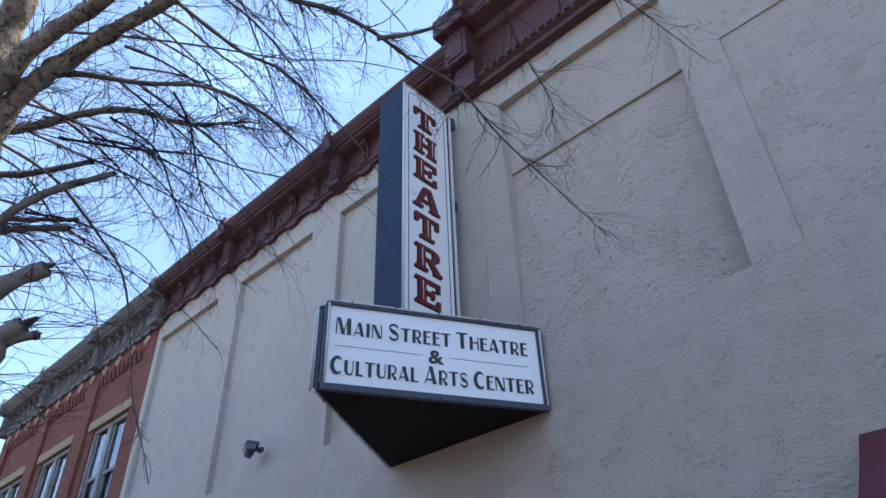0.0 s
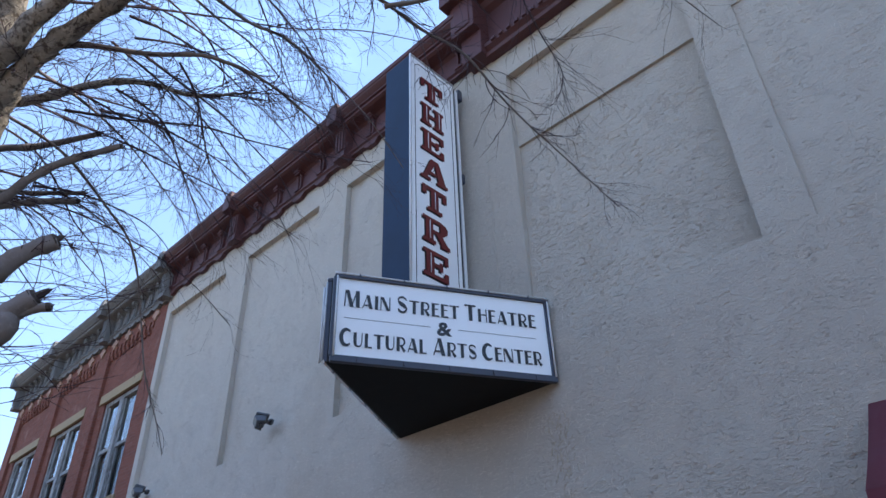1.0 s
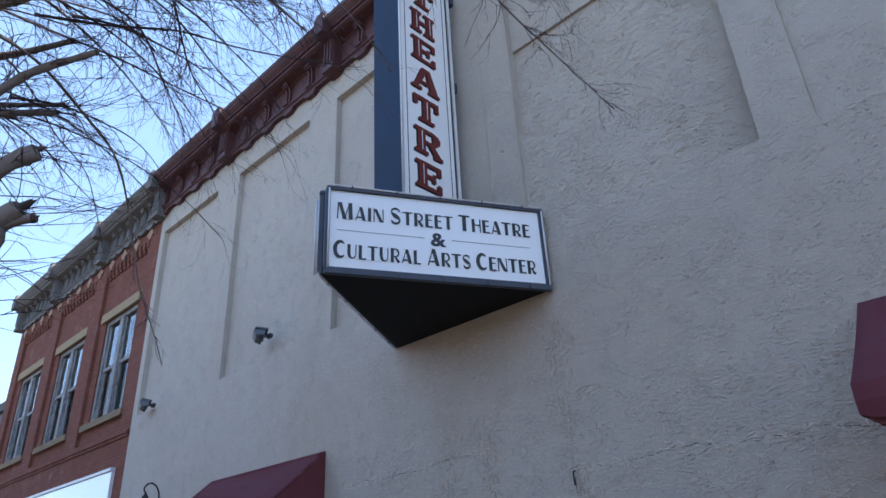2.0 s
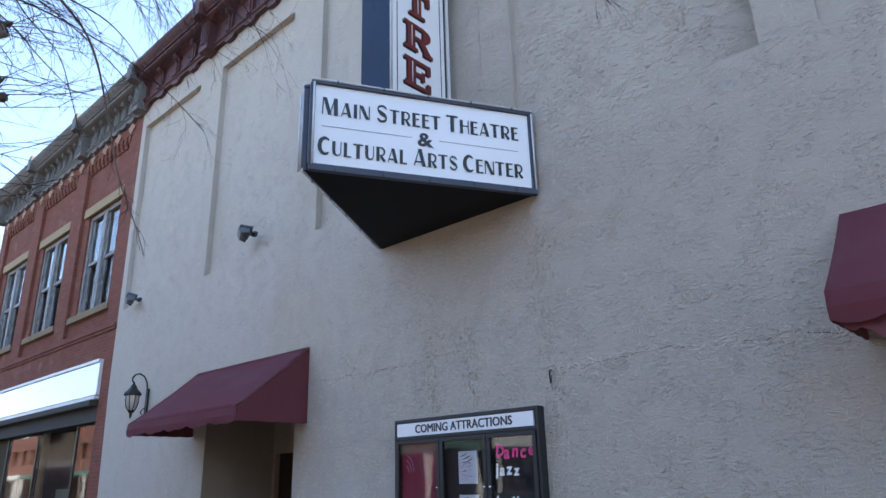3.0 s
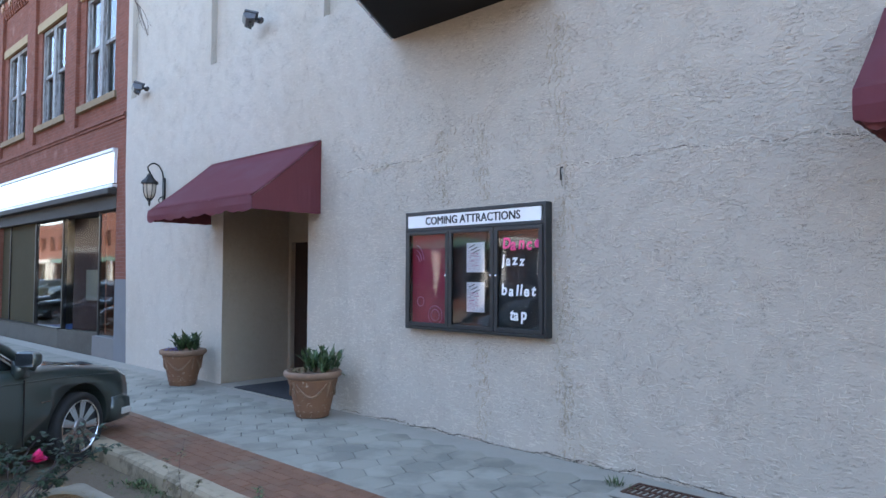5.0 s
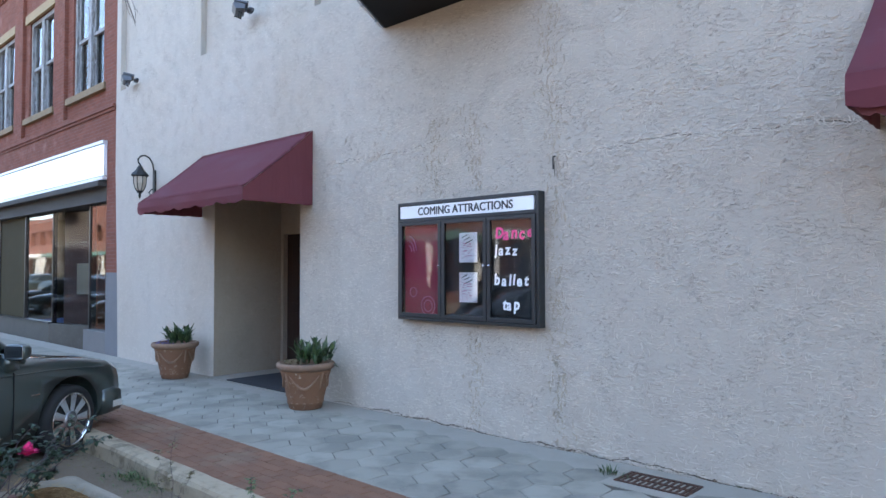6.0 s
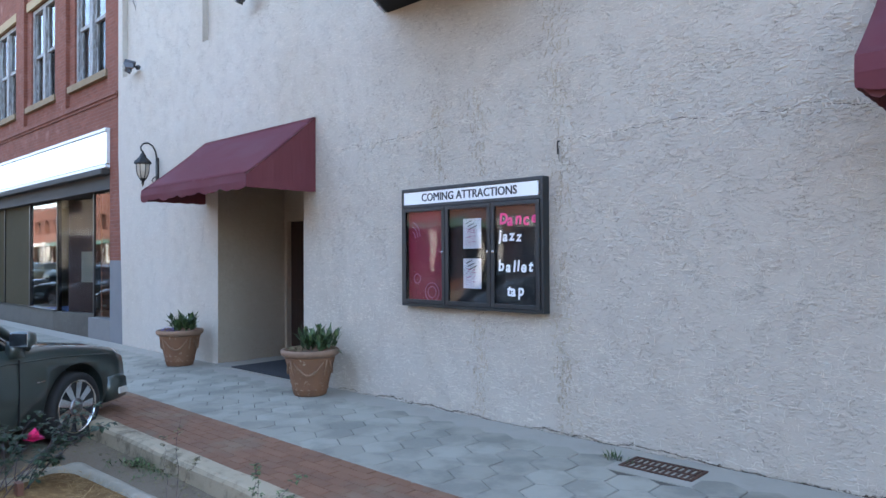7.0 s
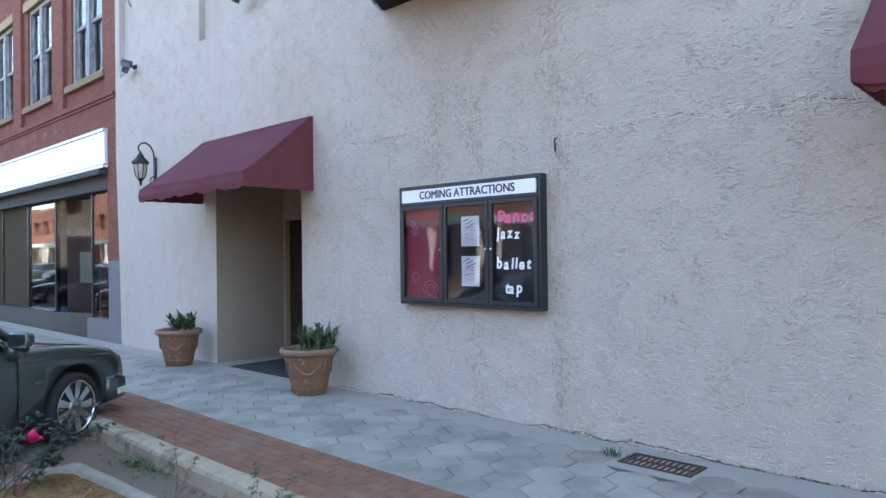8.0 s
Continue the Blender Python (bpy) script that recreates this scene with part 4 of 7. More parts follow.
road_bm = bmesh.new()
xs = [-1500, -200, -60] + [-50 + 4 * k for k in range(24)] + [60, 200, 1500]
ys = [1500, 100, 30, 0.2, -2.7, -10, -30, -100, -1500]
grid = [[road_bm.verts.new((x, y, gz(min(60, max(-60, x))) - 0.15)) for y in ys] for x in xs]
for a, b in zip(grid, grid[1:]):
    for k in range(len(ys) - 1):
        road_bm.faces.new((a[k], b[k], b[k + 1], a[k + 1]))
single("road", road_bm, ASPHALT, "worn grey asphalt street and parking bays", "road", "structure")

PX0, PX1 = -34.0, 9.5


def ky(x):
    """Where the brick border meets the kerb."""
    return -2.54


pavement = single("pavement", sloped_strip(bmesh.new(), PX0, PX1, lambda x: ky(x) - 0.01, -0.001, -0.009, 0.2), BED, "pavement of grey hexagonal pavers with a brick border", "pavement", "structure")
part("wall_strip", sloped_strip(bmesh.new(), PX0, PX1, -0.42, -0.002, -0.004, 0.05), SKIRT, pavement, "tan concrete strip along the wall foot")
part("edge_fill", sloped_strip(bmesh.new(), PX0, PX1, -1.822, -1.68, -0.004, 0.05), HEX, pavement)
part("far_slab", sloped_strip(bmesh.new(), PX0, -14.6, -1.822, -0.42, 0.002, 0.05), HEX, pavement, "plain light concrete pavement")

kerb_bm = bmesh.new()
prof = [(0.0, -0.2), (0.0, 0.003), (-0.12, 0.002), (-0.155, -0.012), (-0.172, -0.04), (-0.185, -0.2)]
prev = None
for k in range(176):
    x = PX0 + (PX1 - PX0) * k / 175
    row = []
    for i, (y, z) in enumerate(prof):
        w = 0.012 * noise.noise(Vector((x * 2.3, i * 0.7, 5.1))) + 0.006 * noise.noise(Vector((x * 9, i, 1.7)))
        row.append(kerb_bm.verts.new((x, ky(x) + y + (w if 1 < i else 0), gz(x) + z + (w * 0.6 if 0 < i < 5 else 0))))
    if prev:
        for i in range(len(prof) - 1):
            kerb_bm.faces.new((prev[i], prev[i + 1], row[i + 1], row[i]))
    prev = row
single("kerb", kerb_bm, KERB, "worn concrete kerb stained by moss", "kerb", "structure")

# ---- marquee ----
marquee = thing("marquee_sign", "wedge-shaped theatre marquee with white lettered faces and dark soffit", "sign")
AP, WR, WL = Vector((-4.78, -1.98, 0)), Vector((-3.665, -0.02, 0)), Vector((-5.96, -0.02, 0))
MZ0, MZ1 = 4.447, 5.345
nose = [(AP.x - 0.035, AP.y), (AP.x + 0.035, AP.y)]
tri = [(WL.x, 0.0), nose[0], nose[1], (WR.x, 0.0)]
part("body", prism(bmesh.new(), tri, MZ0 - 0.008, MZ1 - 0.01, "z"), SIGN_UNDER, marquee, "dark metal box and soffit")


def face_frame(a, b):
    """Axes of an upright face from a to b: along it, up, and out of it."""
    along = (b - a).normalized()
    up = Vector((0, 0, 1))
    out = along.cross(up)
    return Matrix((along, up, out)).transposed().to_4x4(), (b - a).length


THICK, THIN = 0.235, 0.07


def arc(cx, cy, rx, ry, a0, a1, w0, w1, n=12):
    """Points of an arc with a stroke width at each, from w0 through w1 in the middle."""
    out = []
    for k in range(n + 1):
        u = k / n
        f = radians(a0 + (a1 - a0) * u)
        out.append((cx + rx * math.cos(f), cy + ry * math.sin(f), w0 + (w1 - w0) * math.sin(math.pi * u)))
    return out


def bar(x0, y0, x1, y1, w):
    return [(x0, y0, w), (x1, y1, w)]


# deco capitals: heavy stems and hairlines, each stroke a row of (x, y, width); the last number is the letter's width
DECO = {
    "M": ([bar(0.06, 0, 0.10, 1, THIN), bar(0.2, 1.0, 0.5, 0.0, 0.21), bar(0.5, 0.06, 0.78, 1, THIN), bar(0.86, 0, 0.82, 1, THICK)], 1.0),
    "A": ([bar(0.05, 0, 0.38, 0.98, THIN), bar(0.42, 1.0, 0.68, 0, THICK), bar(0.14, 0.24, 0.6, 0.24, THIN)], 0.8),
    "I": ([bar(0.16, 0, 0.16, 1, THICK)], 0.32),
    "N": ([bar(0.06, 0, 0.06, 1, THIN), bar(0.16, 0.98, 0.62, 0.02, 0.23), bar(0.74, 0, 0.74, 1, THIN)], 0.8),
    "S": ([arc(0.34, 0.74, 0.26, 0.23, 10, 190, THIN, 0.11), [(0.09, 0.7, 0.1), (0.22, 0.58, 0.2), (0.34, 0.5, 0.25), (0.48, 0.42, 0.2), (0.6, 0.3, 0.1)], arc(0.34, 0.26, 0.26, 0.23, 10, -170, 0.09, 0.12)], 0.68),
    "T": ([bar(0.0, 0.955, 0.74, 0.955, 0.09), bar(0.37, 0, 0.37, 0.91, THICK)], 0.74),
    "R": ([bar(0.15, 0, 0.15, 1, THICK), [(0.28, 0.955, 0.08)] + arc(0.4, 0.68, 0.24, 0.275, 90, -90, 0.08, 0.13) + [(0.28, 0.405, 0.08)], [(0.36, 0.4, 0.1), (0.52, 0.18, 0.16), (0.66, 0.0, 0.2)]], 0.74),
    "E": ([bar(0.15, 0, 0.15, 1, THICK), bar(0.28, 0.955, 0.6, 0.955, 0.09), bar(0.28, 0.56, 0.54, 0.56, THIN), bar(0.28, 0.045, 0.6, 0.045, 0.09)], 0.62),
    "H": ([bar(0.14, 0, 0.14, 1, THICK), bar(0.27, 0.56, 0.66, 0.56, THIN), bar(0.7, 0, 0.7, 1, THIN)], 0.74),
    "C": ([arc(0.42, 0.5, 0.33, 0.45, 48, 312, 0.07, 0.24, 20)], 0.7),
    "U": ([[(0.14, 1.0, THICK), (0.14, 0.4, THICK), (0.17, 0.2, 0.22), (0.28, 0.07, 0.14), (0.42, 0.045, 0.09), (0.56, 0.1, 0.08), (0.64, 0.25, THIN), (0.66, 0.4, THIN), (0.66, 1.0, THIN)]], 0.72),
    "L": ([bar(0.15, 0, 0.15, 1, THICK), bar(0.28, 0.045, 0.58, 0.045, 0.09)], 0.6),
}


def ribbon(bm, pts, m, lift):
    """A flat raised stroke with a width at each point."""
    rows_ = []
    for k, (x, y, w) in enumerate(pts):
        a, b = pts[max(k - 1, 0)], pts[min(k + 1, len(pts) - 1)]
        d = Vector((b[0] - a[0], b[1] - a[1], 0)).normalized()
        if abs(d.y) > 0.75 and len(pts) == 2:
            nx = Vector((1, 0, 0))
        elif len(pts) == 2:
            nx = Vector((0, -1, 0))
        else:
            nx = Vector((d.y, -d.x, 0))
        p = Vector((x, y, 0))
        rows_.append([bm.verts.new(m @ (p + nx * w * 0.5 * s + Vector((0, 0, z)))) for s, z in ((-1, 0), (-1, lift), (1, lift), (1, 0))])
    for a, b in zip(rows_, rows_[1:]):
        for k in range(3):
            bm.faces.new((a[k], a[k + 1], b[k + 1], b[k]))
    bm.faces.new(rows_[0])
    bm.faces.new(rows_[-1][::-1])


def small_caps(line, size, width, m, thick):
    """A line of deco small capitals fitted to a width, along m's x axis from 0."""
    cells, total = [], 0.0
    for word in line.split(" "):
        for i, ch in enumerate(word):
            s = size if i == 0 else size * 0.82
            cells.append((ch, total, s))
            total += (DECO[ch][1] + 0.12) * s
        total += 0.3 * size
    total -= 0.42 * size
    for ch, dx, s in cells:
        out = bmesh.new()
        for i, st in enumerate(DECO[ch][0]):
            mm = m @ Matrix.Diagonal((width / total, 1, 1, 1)) @ Matrix.Translation((dx, 0, 0)) @ Matrix.Diagonal((s, s, 1, 1))
            ribbon(out, st, mm, thick + 0.0007 * i)
        yield out


for a, b, title in ((AP + Vector((0.035, 0, 0)), WR, "east"), (WL, AP - Vector((0.035, 0, 0)), "west")):
    rot, wide = face_frame(a, b)
    m = Matrix.Translation((a.x, a.y, MZ0)) @ rot
    H = MZ1 - MZ0

    def placed(*rws, bevel=0.0):
        bm = boxes(*rws, bevel=bevel)
        bmesh.ops.transform(bm, matrix=m, verts=bm.verts)
        return bm

    face = part("face_panel", placed((0.015, 0.036, 0.0, wide - 0.04, H - 0.034, 0.018)), SIGN_WHITE, marquee, "white translucent sign face")
    low = -0.03 if title == "east" else 0.0
    part("rail", placed((-0.02, low, -0.01, wide + 0.01, 0.036, 0.045 if title == "east" else 0.022), bevel=0.006), SIGN_FRAME, marquee)
    part("rail", placed((-0.02, H - 0.034, -0.01, wide + 0.01, H, 0.045), bevel=0.006), SIGN_FRAME, marquee)
    part("end_post", placed((-0.03, 0.036, -0.01, 0.018, H - 0.034, 0.04)), SIGN_FRAME, marquee)
    part("end_post", placed((wide - 0.04, 0.036, -0.01, wide, H - 0.034, 0.04)), SIGN_FRAME, marquee)
    runs = [([(-0.02, H + 0.008, 0.05), (wide * 0.5, H + 0.002, 0.05), (wide, H + 0.008, 0.05)], 0.009)]
    if title == "west":
        runs.append(([(-0.02, -0.004, 0.03), (wide * 0.5, -0.01, 0.03), (wide, -0.004, 0.03)], 0.007))
    for x in (0.004, wide - 0.012):
        runs.append(([(x, 0.02, 0.055), (x, H - 0.03, 0.055)], 0.009))
    for run, thick in runs:
        part("neon_tube", tube(bmesh.new(), [m @ Vector(q) for q in run], thick, 6), SIGN_TUBE, marquee, "pale unlit neon trim tube", True)
    for k in range(5):
        for y in (0.0, H):
            x = wide * (0.1 + 0.2 * k)
            near = 0.018 if title == "west" and y == 0 else 0.04
            part("tube_clip", placed((x - 0.006, y - 0.014, near, x + 0.006, y + 0.014, near + 0.022)), SIGN_FRAME, marquee)
    if title == "west":
        tb = tube(bmesh.new(), [m @ Vector((wide - 0.06, y, 0.1)) for y in (0.03, H * 0.5, H - 0.06)], 0.012, 6)
        for y in (0.1, H * 0.5, H - 0.14):
            tube(tb, [m @ Vector((wide - 0.06, y, 0.03)), m @ Vector((wide - 0.06, y, 0.1))], 0.006, 5)
        part("neon_tube", tb, SIGN_TUBE, marquee, "pale unlit neon trim tube", True)
    if title == "east":
        mt = m @ Matrix.Translation((0.08, 0, 0.022))
        w = wide - 0.24
        for glyph in small_caps("MAIN STREET THEATRE", 0.18, w, mt @ Matrix.Translation((0, H * 0.618, 0)), 0.004):
            part("letter", glyph, SIGN_BLACK, face)
        for glyph in small_caps("CULTURAL ARTS CENTER", 0.18, w + 0.045, mt @ Matrix.Translation((-0.02, H * 0.155, 0)), 0.004):
            part("letter", glyph, SIGN_BLACK, face)
        part("lettering", lettering("&", 0.2, mt @ Matrix.Translation((w * 0.465, H * 0.4, 0)), 0.006, 1.15, 0.005), SIGN_BLACK, face)
        for x0, x1 in ((0.09, 0.09 + w * 0.43), (0.09 + w * 0.57, 0.07 + w)):
            part("rule", placed((x0, H * 0.482, 0.018, x1, H * 0.482 + 0.0035, 0.021)), SIGN_BLACK, face)

# ---- upright blade sign ----
blade = thing("blade_sign", "tall navy blade sign with red letters above the marquee", "sign", at=(0, 0, 9.23))
BX0, BX1, BY0, BY1, BL0, BL1 = -5.125, -4.645, -1.08, -0.24, 5.33 - 9.23, 0.0
part("body", boxes((BX0, BY0, BL0, BX1, BY1, BL1), bevel=0.012), SIGN_BLUE, blade, "navy painted metal casing")
part("wall_bracket", boxes(*[(-4.98, BY1, z, -4.82, 0.03, z + 0.12) for z in (-3.6, -2.0, -0.5)]), SIGN_FRAME, blade)
part("trim_strip", boxes((BX1 - 0.06, BY1 + 0.05, BL0, BX1 + 0.012, BY1 + 0.095, BL1 - 0.06)), SIGN_TUBE, blade, "pale vertical trim")
part("trim_strip", boxes((BX1 - 0.05, BY1, BL0, BX1 - 0.005, BY1 + 0.05, BL1 - 0.03)), SIGN_BLACK, blade)
part("lamp_arm", boxes((BX1 - 0.05, -0.14, BL1 - 0.2, BX1 + 0.03, -0.06, BL1 + 0.0), bevel=0.01), SIGN_FRAME, blade)
part("strap", boxes((BX1 - 0.02, -0.145, BL1 - 1.75, BX1 + 0.025, -0.1, BL1 - 1.6), bevel=0.008), SIGN_FRAME, blade)
bm = bmesh.new()
tube(bm, ((BX1 + 0.012, BY0 - 0.005, BL0), (BX1 + 0.012, BY0 - 0.005, BL1), (BX1 + 0.012, BY1, BL1 + 0.005)), 0.013, 6)
part("neon_tube", bm, SIGN_TUBE, blade, smooth=True)

# slab-serif letters as outlines in a box one unit high
def rect(x0, z0, x1, z1):
    return [(x0, z0), (x1, z0), (x1, z1), (x0, z1)]


SLAB = {
    "T": [rect(0.0, 0.84, 0.8, 1.0), rect(0.0, 0.62, 0.13, 0.84), rect(0.67, 0.62, 0.8, 0.84), rect(0.28, 0.14, 0.52, 0.84), rect(0.16, 0.0, 0.64, 0.14)],
    "H": [rect(0.0, 0.0, 0.36, 0.14), rect(0.44, 0.0, 0.8, 0.14), rect(0.0, 0.86, 0.36, 1.0), rect(0.44, 0.86, 0.8, 1.0), rect(0.07, 0.14, 0.28, 0.86), rect(0.52, 0.14, 0.73, 0.86), rect(0.28, 0.42, 0.52, 0.58)],
    "E": [rect(0.0, 0.0, 0.78, 0.14), rect(0.0, 0.86, 0.78, 1.0), rect(0.09, 0.14, 0.33, 0.86), rect(0.66, 0.14, 0.78, 0.34), rect(0.66, 0.66, 0.78, 0.86), rect(0.33, 0.43, 0.5, 0.57), rect(0.5, 0.34, 0.6, 0.66)],
    "A": [rect(-0.04, 0.0, 0.28, 0.13), rect(0.5, 0.0, 0.86, 0.13), [(0.04, 0.13), (0.18, 0.13), (0.45, 0.86), (0.45, 1.0), (0.3, 1.0)], [(0.56, 0.13), (0.8, 0.13), (0.56, 1.0), (0.45, 1.0), (0.45, 0.72)], [(0.24, 0.3), (0.51, 0.3), (0.48, 0.43), (0.29, 0.43)]],
    "R": [rect(0.0, 0.0, 0.4, 0.14), rect(0.09, 0.14, 0.32, 0.86), rect(0.0, 0.86, 0.56, 1.0), [(0.56, 1.0), (0.56, 0.86), (0.56, 0.56), (0.66, 0.5), (0.78, 0.62), (0.8, 0.8), (0.74, 0.93)], [(0.32, 0.43), (0.62, 0.43), (0.66, 0.5), (0.56, 0.56), (0.32, 0.56)], [(0.42, 0.43), (0.58, 0.14), (0.58, 0.0), (0.86, 0.0), (0.86, 0.14), (0.8, 0.14), (0.62, 0.43)]],
}


def slab_letter(ch, y, z, wide, high, face_x, flip, proud):
    bm = bmesh.new()
    for poly in SLAB[ch]:
        pts = [((y + px * wide * flip), z + pz * high) for px, pz in poly]
        prism(bm, pts, face_x, face_x + proud, "x")
    return bm


for side, fx, s in (("east", BX1, 1), ("west", BX0, -1)):
    y0, y1 = BY0 + 0.02, BY1 - 0.0
    lo, hi = sorted((fx, fx + s * 0.012))
    face = part("face_panel", boxes((lo, y0, BL0 + 0.02, hi, y1, BL1 - 0.02)), SIGN_WHITE, blade, "white sign face with thin black border")
    a, b = y0 + 0.065, y1 - 0.065
    lo, hi = sorted((fx + s * 0.012, fx + s * 0.015))
    zb, zt, cut = BL0 + 0.1, BL1 - 0.09, 0.06
    ring = [(a + cut, zb), (b - cut, zb), (b, zb + cut), (b, zt - cut), (b - cut, zt), (a + cut, zt), (a, zt - cut), (a, zb + cut)]
    line = bmesh.new()
    for (ya, za), (yb, zc) in zip(ring, ring[1:] + ring[:1]):
        d = Vector((yb - ya, zc - za)).normalized() * 0.005
        prism(line, [(ya - d.x - d.y, za - d.y + d.x), (yb + d.x - d.y, zc + d.y + d.x), (yb + d.x + d.y, zc + d.y - d.x), (ya - d.x + d.y, za - d.y - d.x)], lo, hi, "x")
    part("border_line", line, SIGN_BLACK, face)
    for k, ch in enumerate("THEATRE"):
        zz = -0.665 - k * 0.464
        start = -0.89 if s > 0 else -0.41
        part("letter_shade", slab_letter(ch, start - s * 0.022, zz - 0.022, 0.52, 0.36, fx + s * 0.0125, s, s * 0.002), SIGN_BLACK, face)
        part("letter", slab_letter(ch, start, zz, 0.52, 0.36, fx + s * 0.0165, s, s * 0.006), SIGN_RED, face, "dark red slab-serif letter")
        for poly in SLAB[ch]:
            ps, qs = [p for p, q in poly], [q for p, q in poly]
            if len(poly) == 4 and max(qs) - min(qs) > 0.6:
                mid = start + s * 0.52 * (min(ps) + max(ps)) / 2
                part("neon_tube", tube(bmesh.new(), [(fx + s * 0.03, mid, zz + 0.36 * q) for q in (min(qs), max(qs))], 0.006, 5), SIGN_TUBE, face, smooth=True)


# ---- awnings ----
def awning(label, x0, x1, ztop, out, zfront, drop, torn=False):
    """A sloped canvas awning with closed sides and a scalloped valance over a pipe frame."""
    aw = thing("awning", label, "awning", "canvas awnings on the theatre")
    t = 0.006
    bm = bmesh.new()
    n, m = 24, 10
    gridv = []
    for i in range(n + 1):
        x = x0 + (x1 - x0) * i / n
        col = []
        for j in range(m + 1):
            f = j / m
            sag = -0.02 * math.sin(math.pi * f) * (0.6 + 0.4 * abs(math.cos(math.pi * i / 8)))
            col.append(bm.verts.new((x, -out * f - 0.004, ztop + (zfront - ztop) * f + sag)))
        gridv.append(col)
    for a, b in zip(gridv, gridv[1:]):
        for j in range(m):
            bm.faces.new((a[j], a[j + 1], b[j + 1], b[j]))
    bmesh.ops.solidify(bm, geom=bm.faces[:], thickness=t)
    part("canopy", bm, CANVAS_LIT, aw, "sloping canvas in the lit maroon tone", True)
    for x, s in ((x0, 1), (x1, -1)):
        bm = bmesh.new()
        k = 14
        bot = [(-out * i / k, zfront - drop + 0.03 - 0.012 * abs(math.sin(i * 1.1))) for i in range(k + 1)]
        top = [(-out * i / k, ztop + (zfront - ztop) * i / k - 0.004 - 0.02 * math.sin(math.pi * i / k)) for i in range(k + 1)]
        prism(bm, [(y - 0.004, z) for y, z in bot] + [(y - 0.004, z - 0.004) for y, z in top[::-1]], x, x + s * t, "x")
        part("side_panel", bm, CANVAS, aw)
    bm = bmesh.new()
    scallops = max(3, int((x1 - x0) / 0.28))
    q = scallops * 8
    prevv = None
    for i in range(q + 1):
        x = x0 + (x1 - x0) * i / q
        f = (i % 8) / 8
        z = zfront - drop + 0.024 * (1 - abs(math.sin(math.pi * f))) - 0.012 * math.sin(i * 0.37)
        y = -out - 0.012 * math.sin(i * 0.21) - 0.01
        row = [bm.verts.new((x, -out - 0.004, zfront + 0.004)), bm.verts.new((x, y - 0.008, zfront - drop * 0.5)), bm.verts.new((x, y, z))]
        if prevv:
            for k in range(2):
                bm.faces.new((prevv[k], prevv[k + 1], row[k + 1], row[k]))
        prevv = row
    bmesh.ops.solidify(bm, geom=bm.faces[:], thickness=t)
    part("valance", bm, CANVAS_LIT, aw, "scalloped canvas valance")
    bm = bmesh.new()
    tube(bm, ((x0 + 0.03, -out + 0.02, zfront - 0.03), (x1 - 0.03, -out + 0.02, zfront - 0.03)), 0.014, 6)
    for x in (x0 + 0.04, x1 - 0.04):
        tube(bm, ((x, -0.01, ztop - 0.06), (x, -out + 0.02, zfront - 0.03)), 0.014, 6)
    part("pipe_frame", bm, IRON, aw, smooth=True)
    if torn:        # a ragged strip of the lining hangs below the corner
        edge = [(0.0, 0.03), (0.05, -0.03), (0.09, -0.045), (0.12, -0.03), (0.17, -0.06), (0.2, -0.09), (0.24, -0.115), (0.27, -0.05), (0.28, 0.03)]
        bm = prism(bmesh.new(), [(x0 + 0.02 + dx, zfront - drop + dz) for dx, dz in edge], -out + 0.03, -out + 0.036, "y")
        part("torn_flap", bm, CANVAS, aw, "ragged dark flap of torn canvas")
    return aw


awning("maroon canvas awning with scalloped valance over the doorway", -10.22, -7.34, 3.445, 1.0, 2.63, 0.18)
awning("maroon canvas awning with torn lower edge on bare wall", -1.1, 1.9, 3.48, 0.92, 2.74, 0.2, True)

# ---- poster case ----
case = thing("poster_case", "dark metal three-door poster case with white header strip", "poster case")
CX0, CX1, CZ0, CZ1, CY = -5.64, -3.766, 1.103, 2.372, -0.1
HZ = 2.2
part("back", boxes((CX0 + 0.02, -0.045, CZ0 + 0.02, CX1 - 0.02, 0.0, CZ1 - 0.02)), CASE_BLACK, case, "black backing board")
part("frame", boxes((CX0, CY, CZ0, CX0 + 0.025, 0, CZ1), (CX1 - 0.03, CY, CZ0, CX1, 0, CZ1), (CX0 + 0.025, CY, CZ0, CX1 - 0.03, 0, CZ0 + 0.03), (CX0 + 0.025, CY, CZ1 - 0.035, CX1 - 0.03, 0, CZ1), (CX0 + 0.025, CY, HZ - 0.035, CX1 - 0.03, 0, HZ - 0.005), bevel=0.004), CASE_METAL, case)
head = part("header", boxes((CX0 + 0.03, CY + 0.008, HZ, CX1 - 0.06, CY + 0.03, CZ1 - 0.04)), SIGN_WHITE, case, "white header strip")
up = Matrix.Rotation(radians(90), 4, "X")
LINE = Matrix.Translation((-5.34, CY + 0.006, HZ + 0.026))
whole = lettering("COMING ATTRACTIONS", 0.118, LINE @ up, 0.002, 0.97, 0.0)
second = lettering("ATTRACTIONS", 0.118, LINE @ up, 0.002, 0.97, 0.0)
shift = max(v.co.x for v in whole.verts) - max(v.co.x for v in second.verts)
bmesh.ops.translate(second, verts=second.verts, vec=(shift, 0, 0))
whole.free()
def bold(word):
    """Fattens a word by laying four shifted copies over it."""
    thin = word.copy()
    for k, (dx, dz) in enumerate(((0.006, 0.0), (0.003, 0.0025), (0.0, 0.002), (0.006, 0.002))):
        twin = thin.copy()
        bmesh.ops.translate(twin, verts=twin.verts, vec=(dx, -0.0003 * (k + 1), dz))
        join_into(word, twin)
    thin.free()
    return word


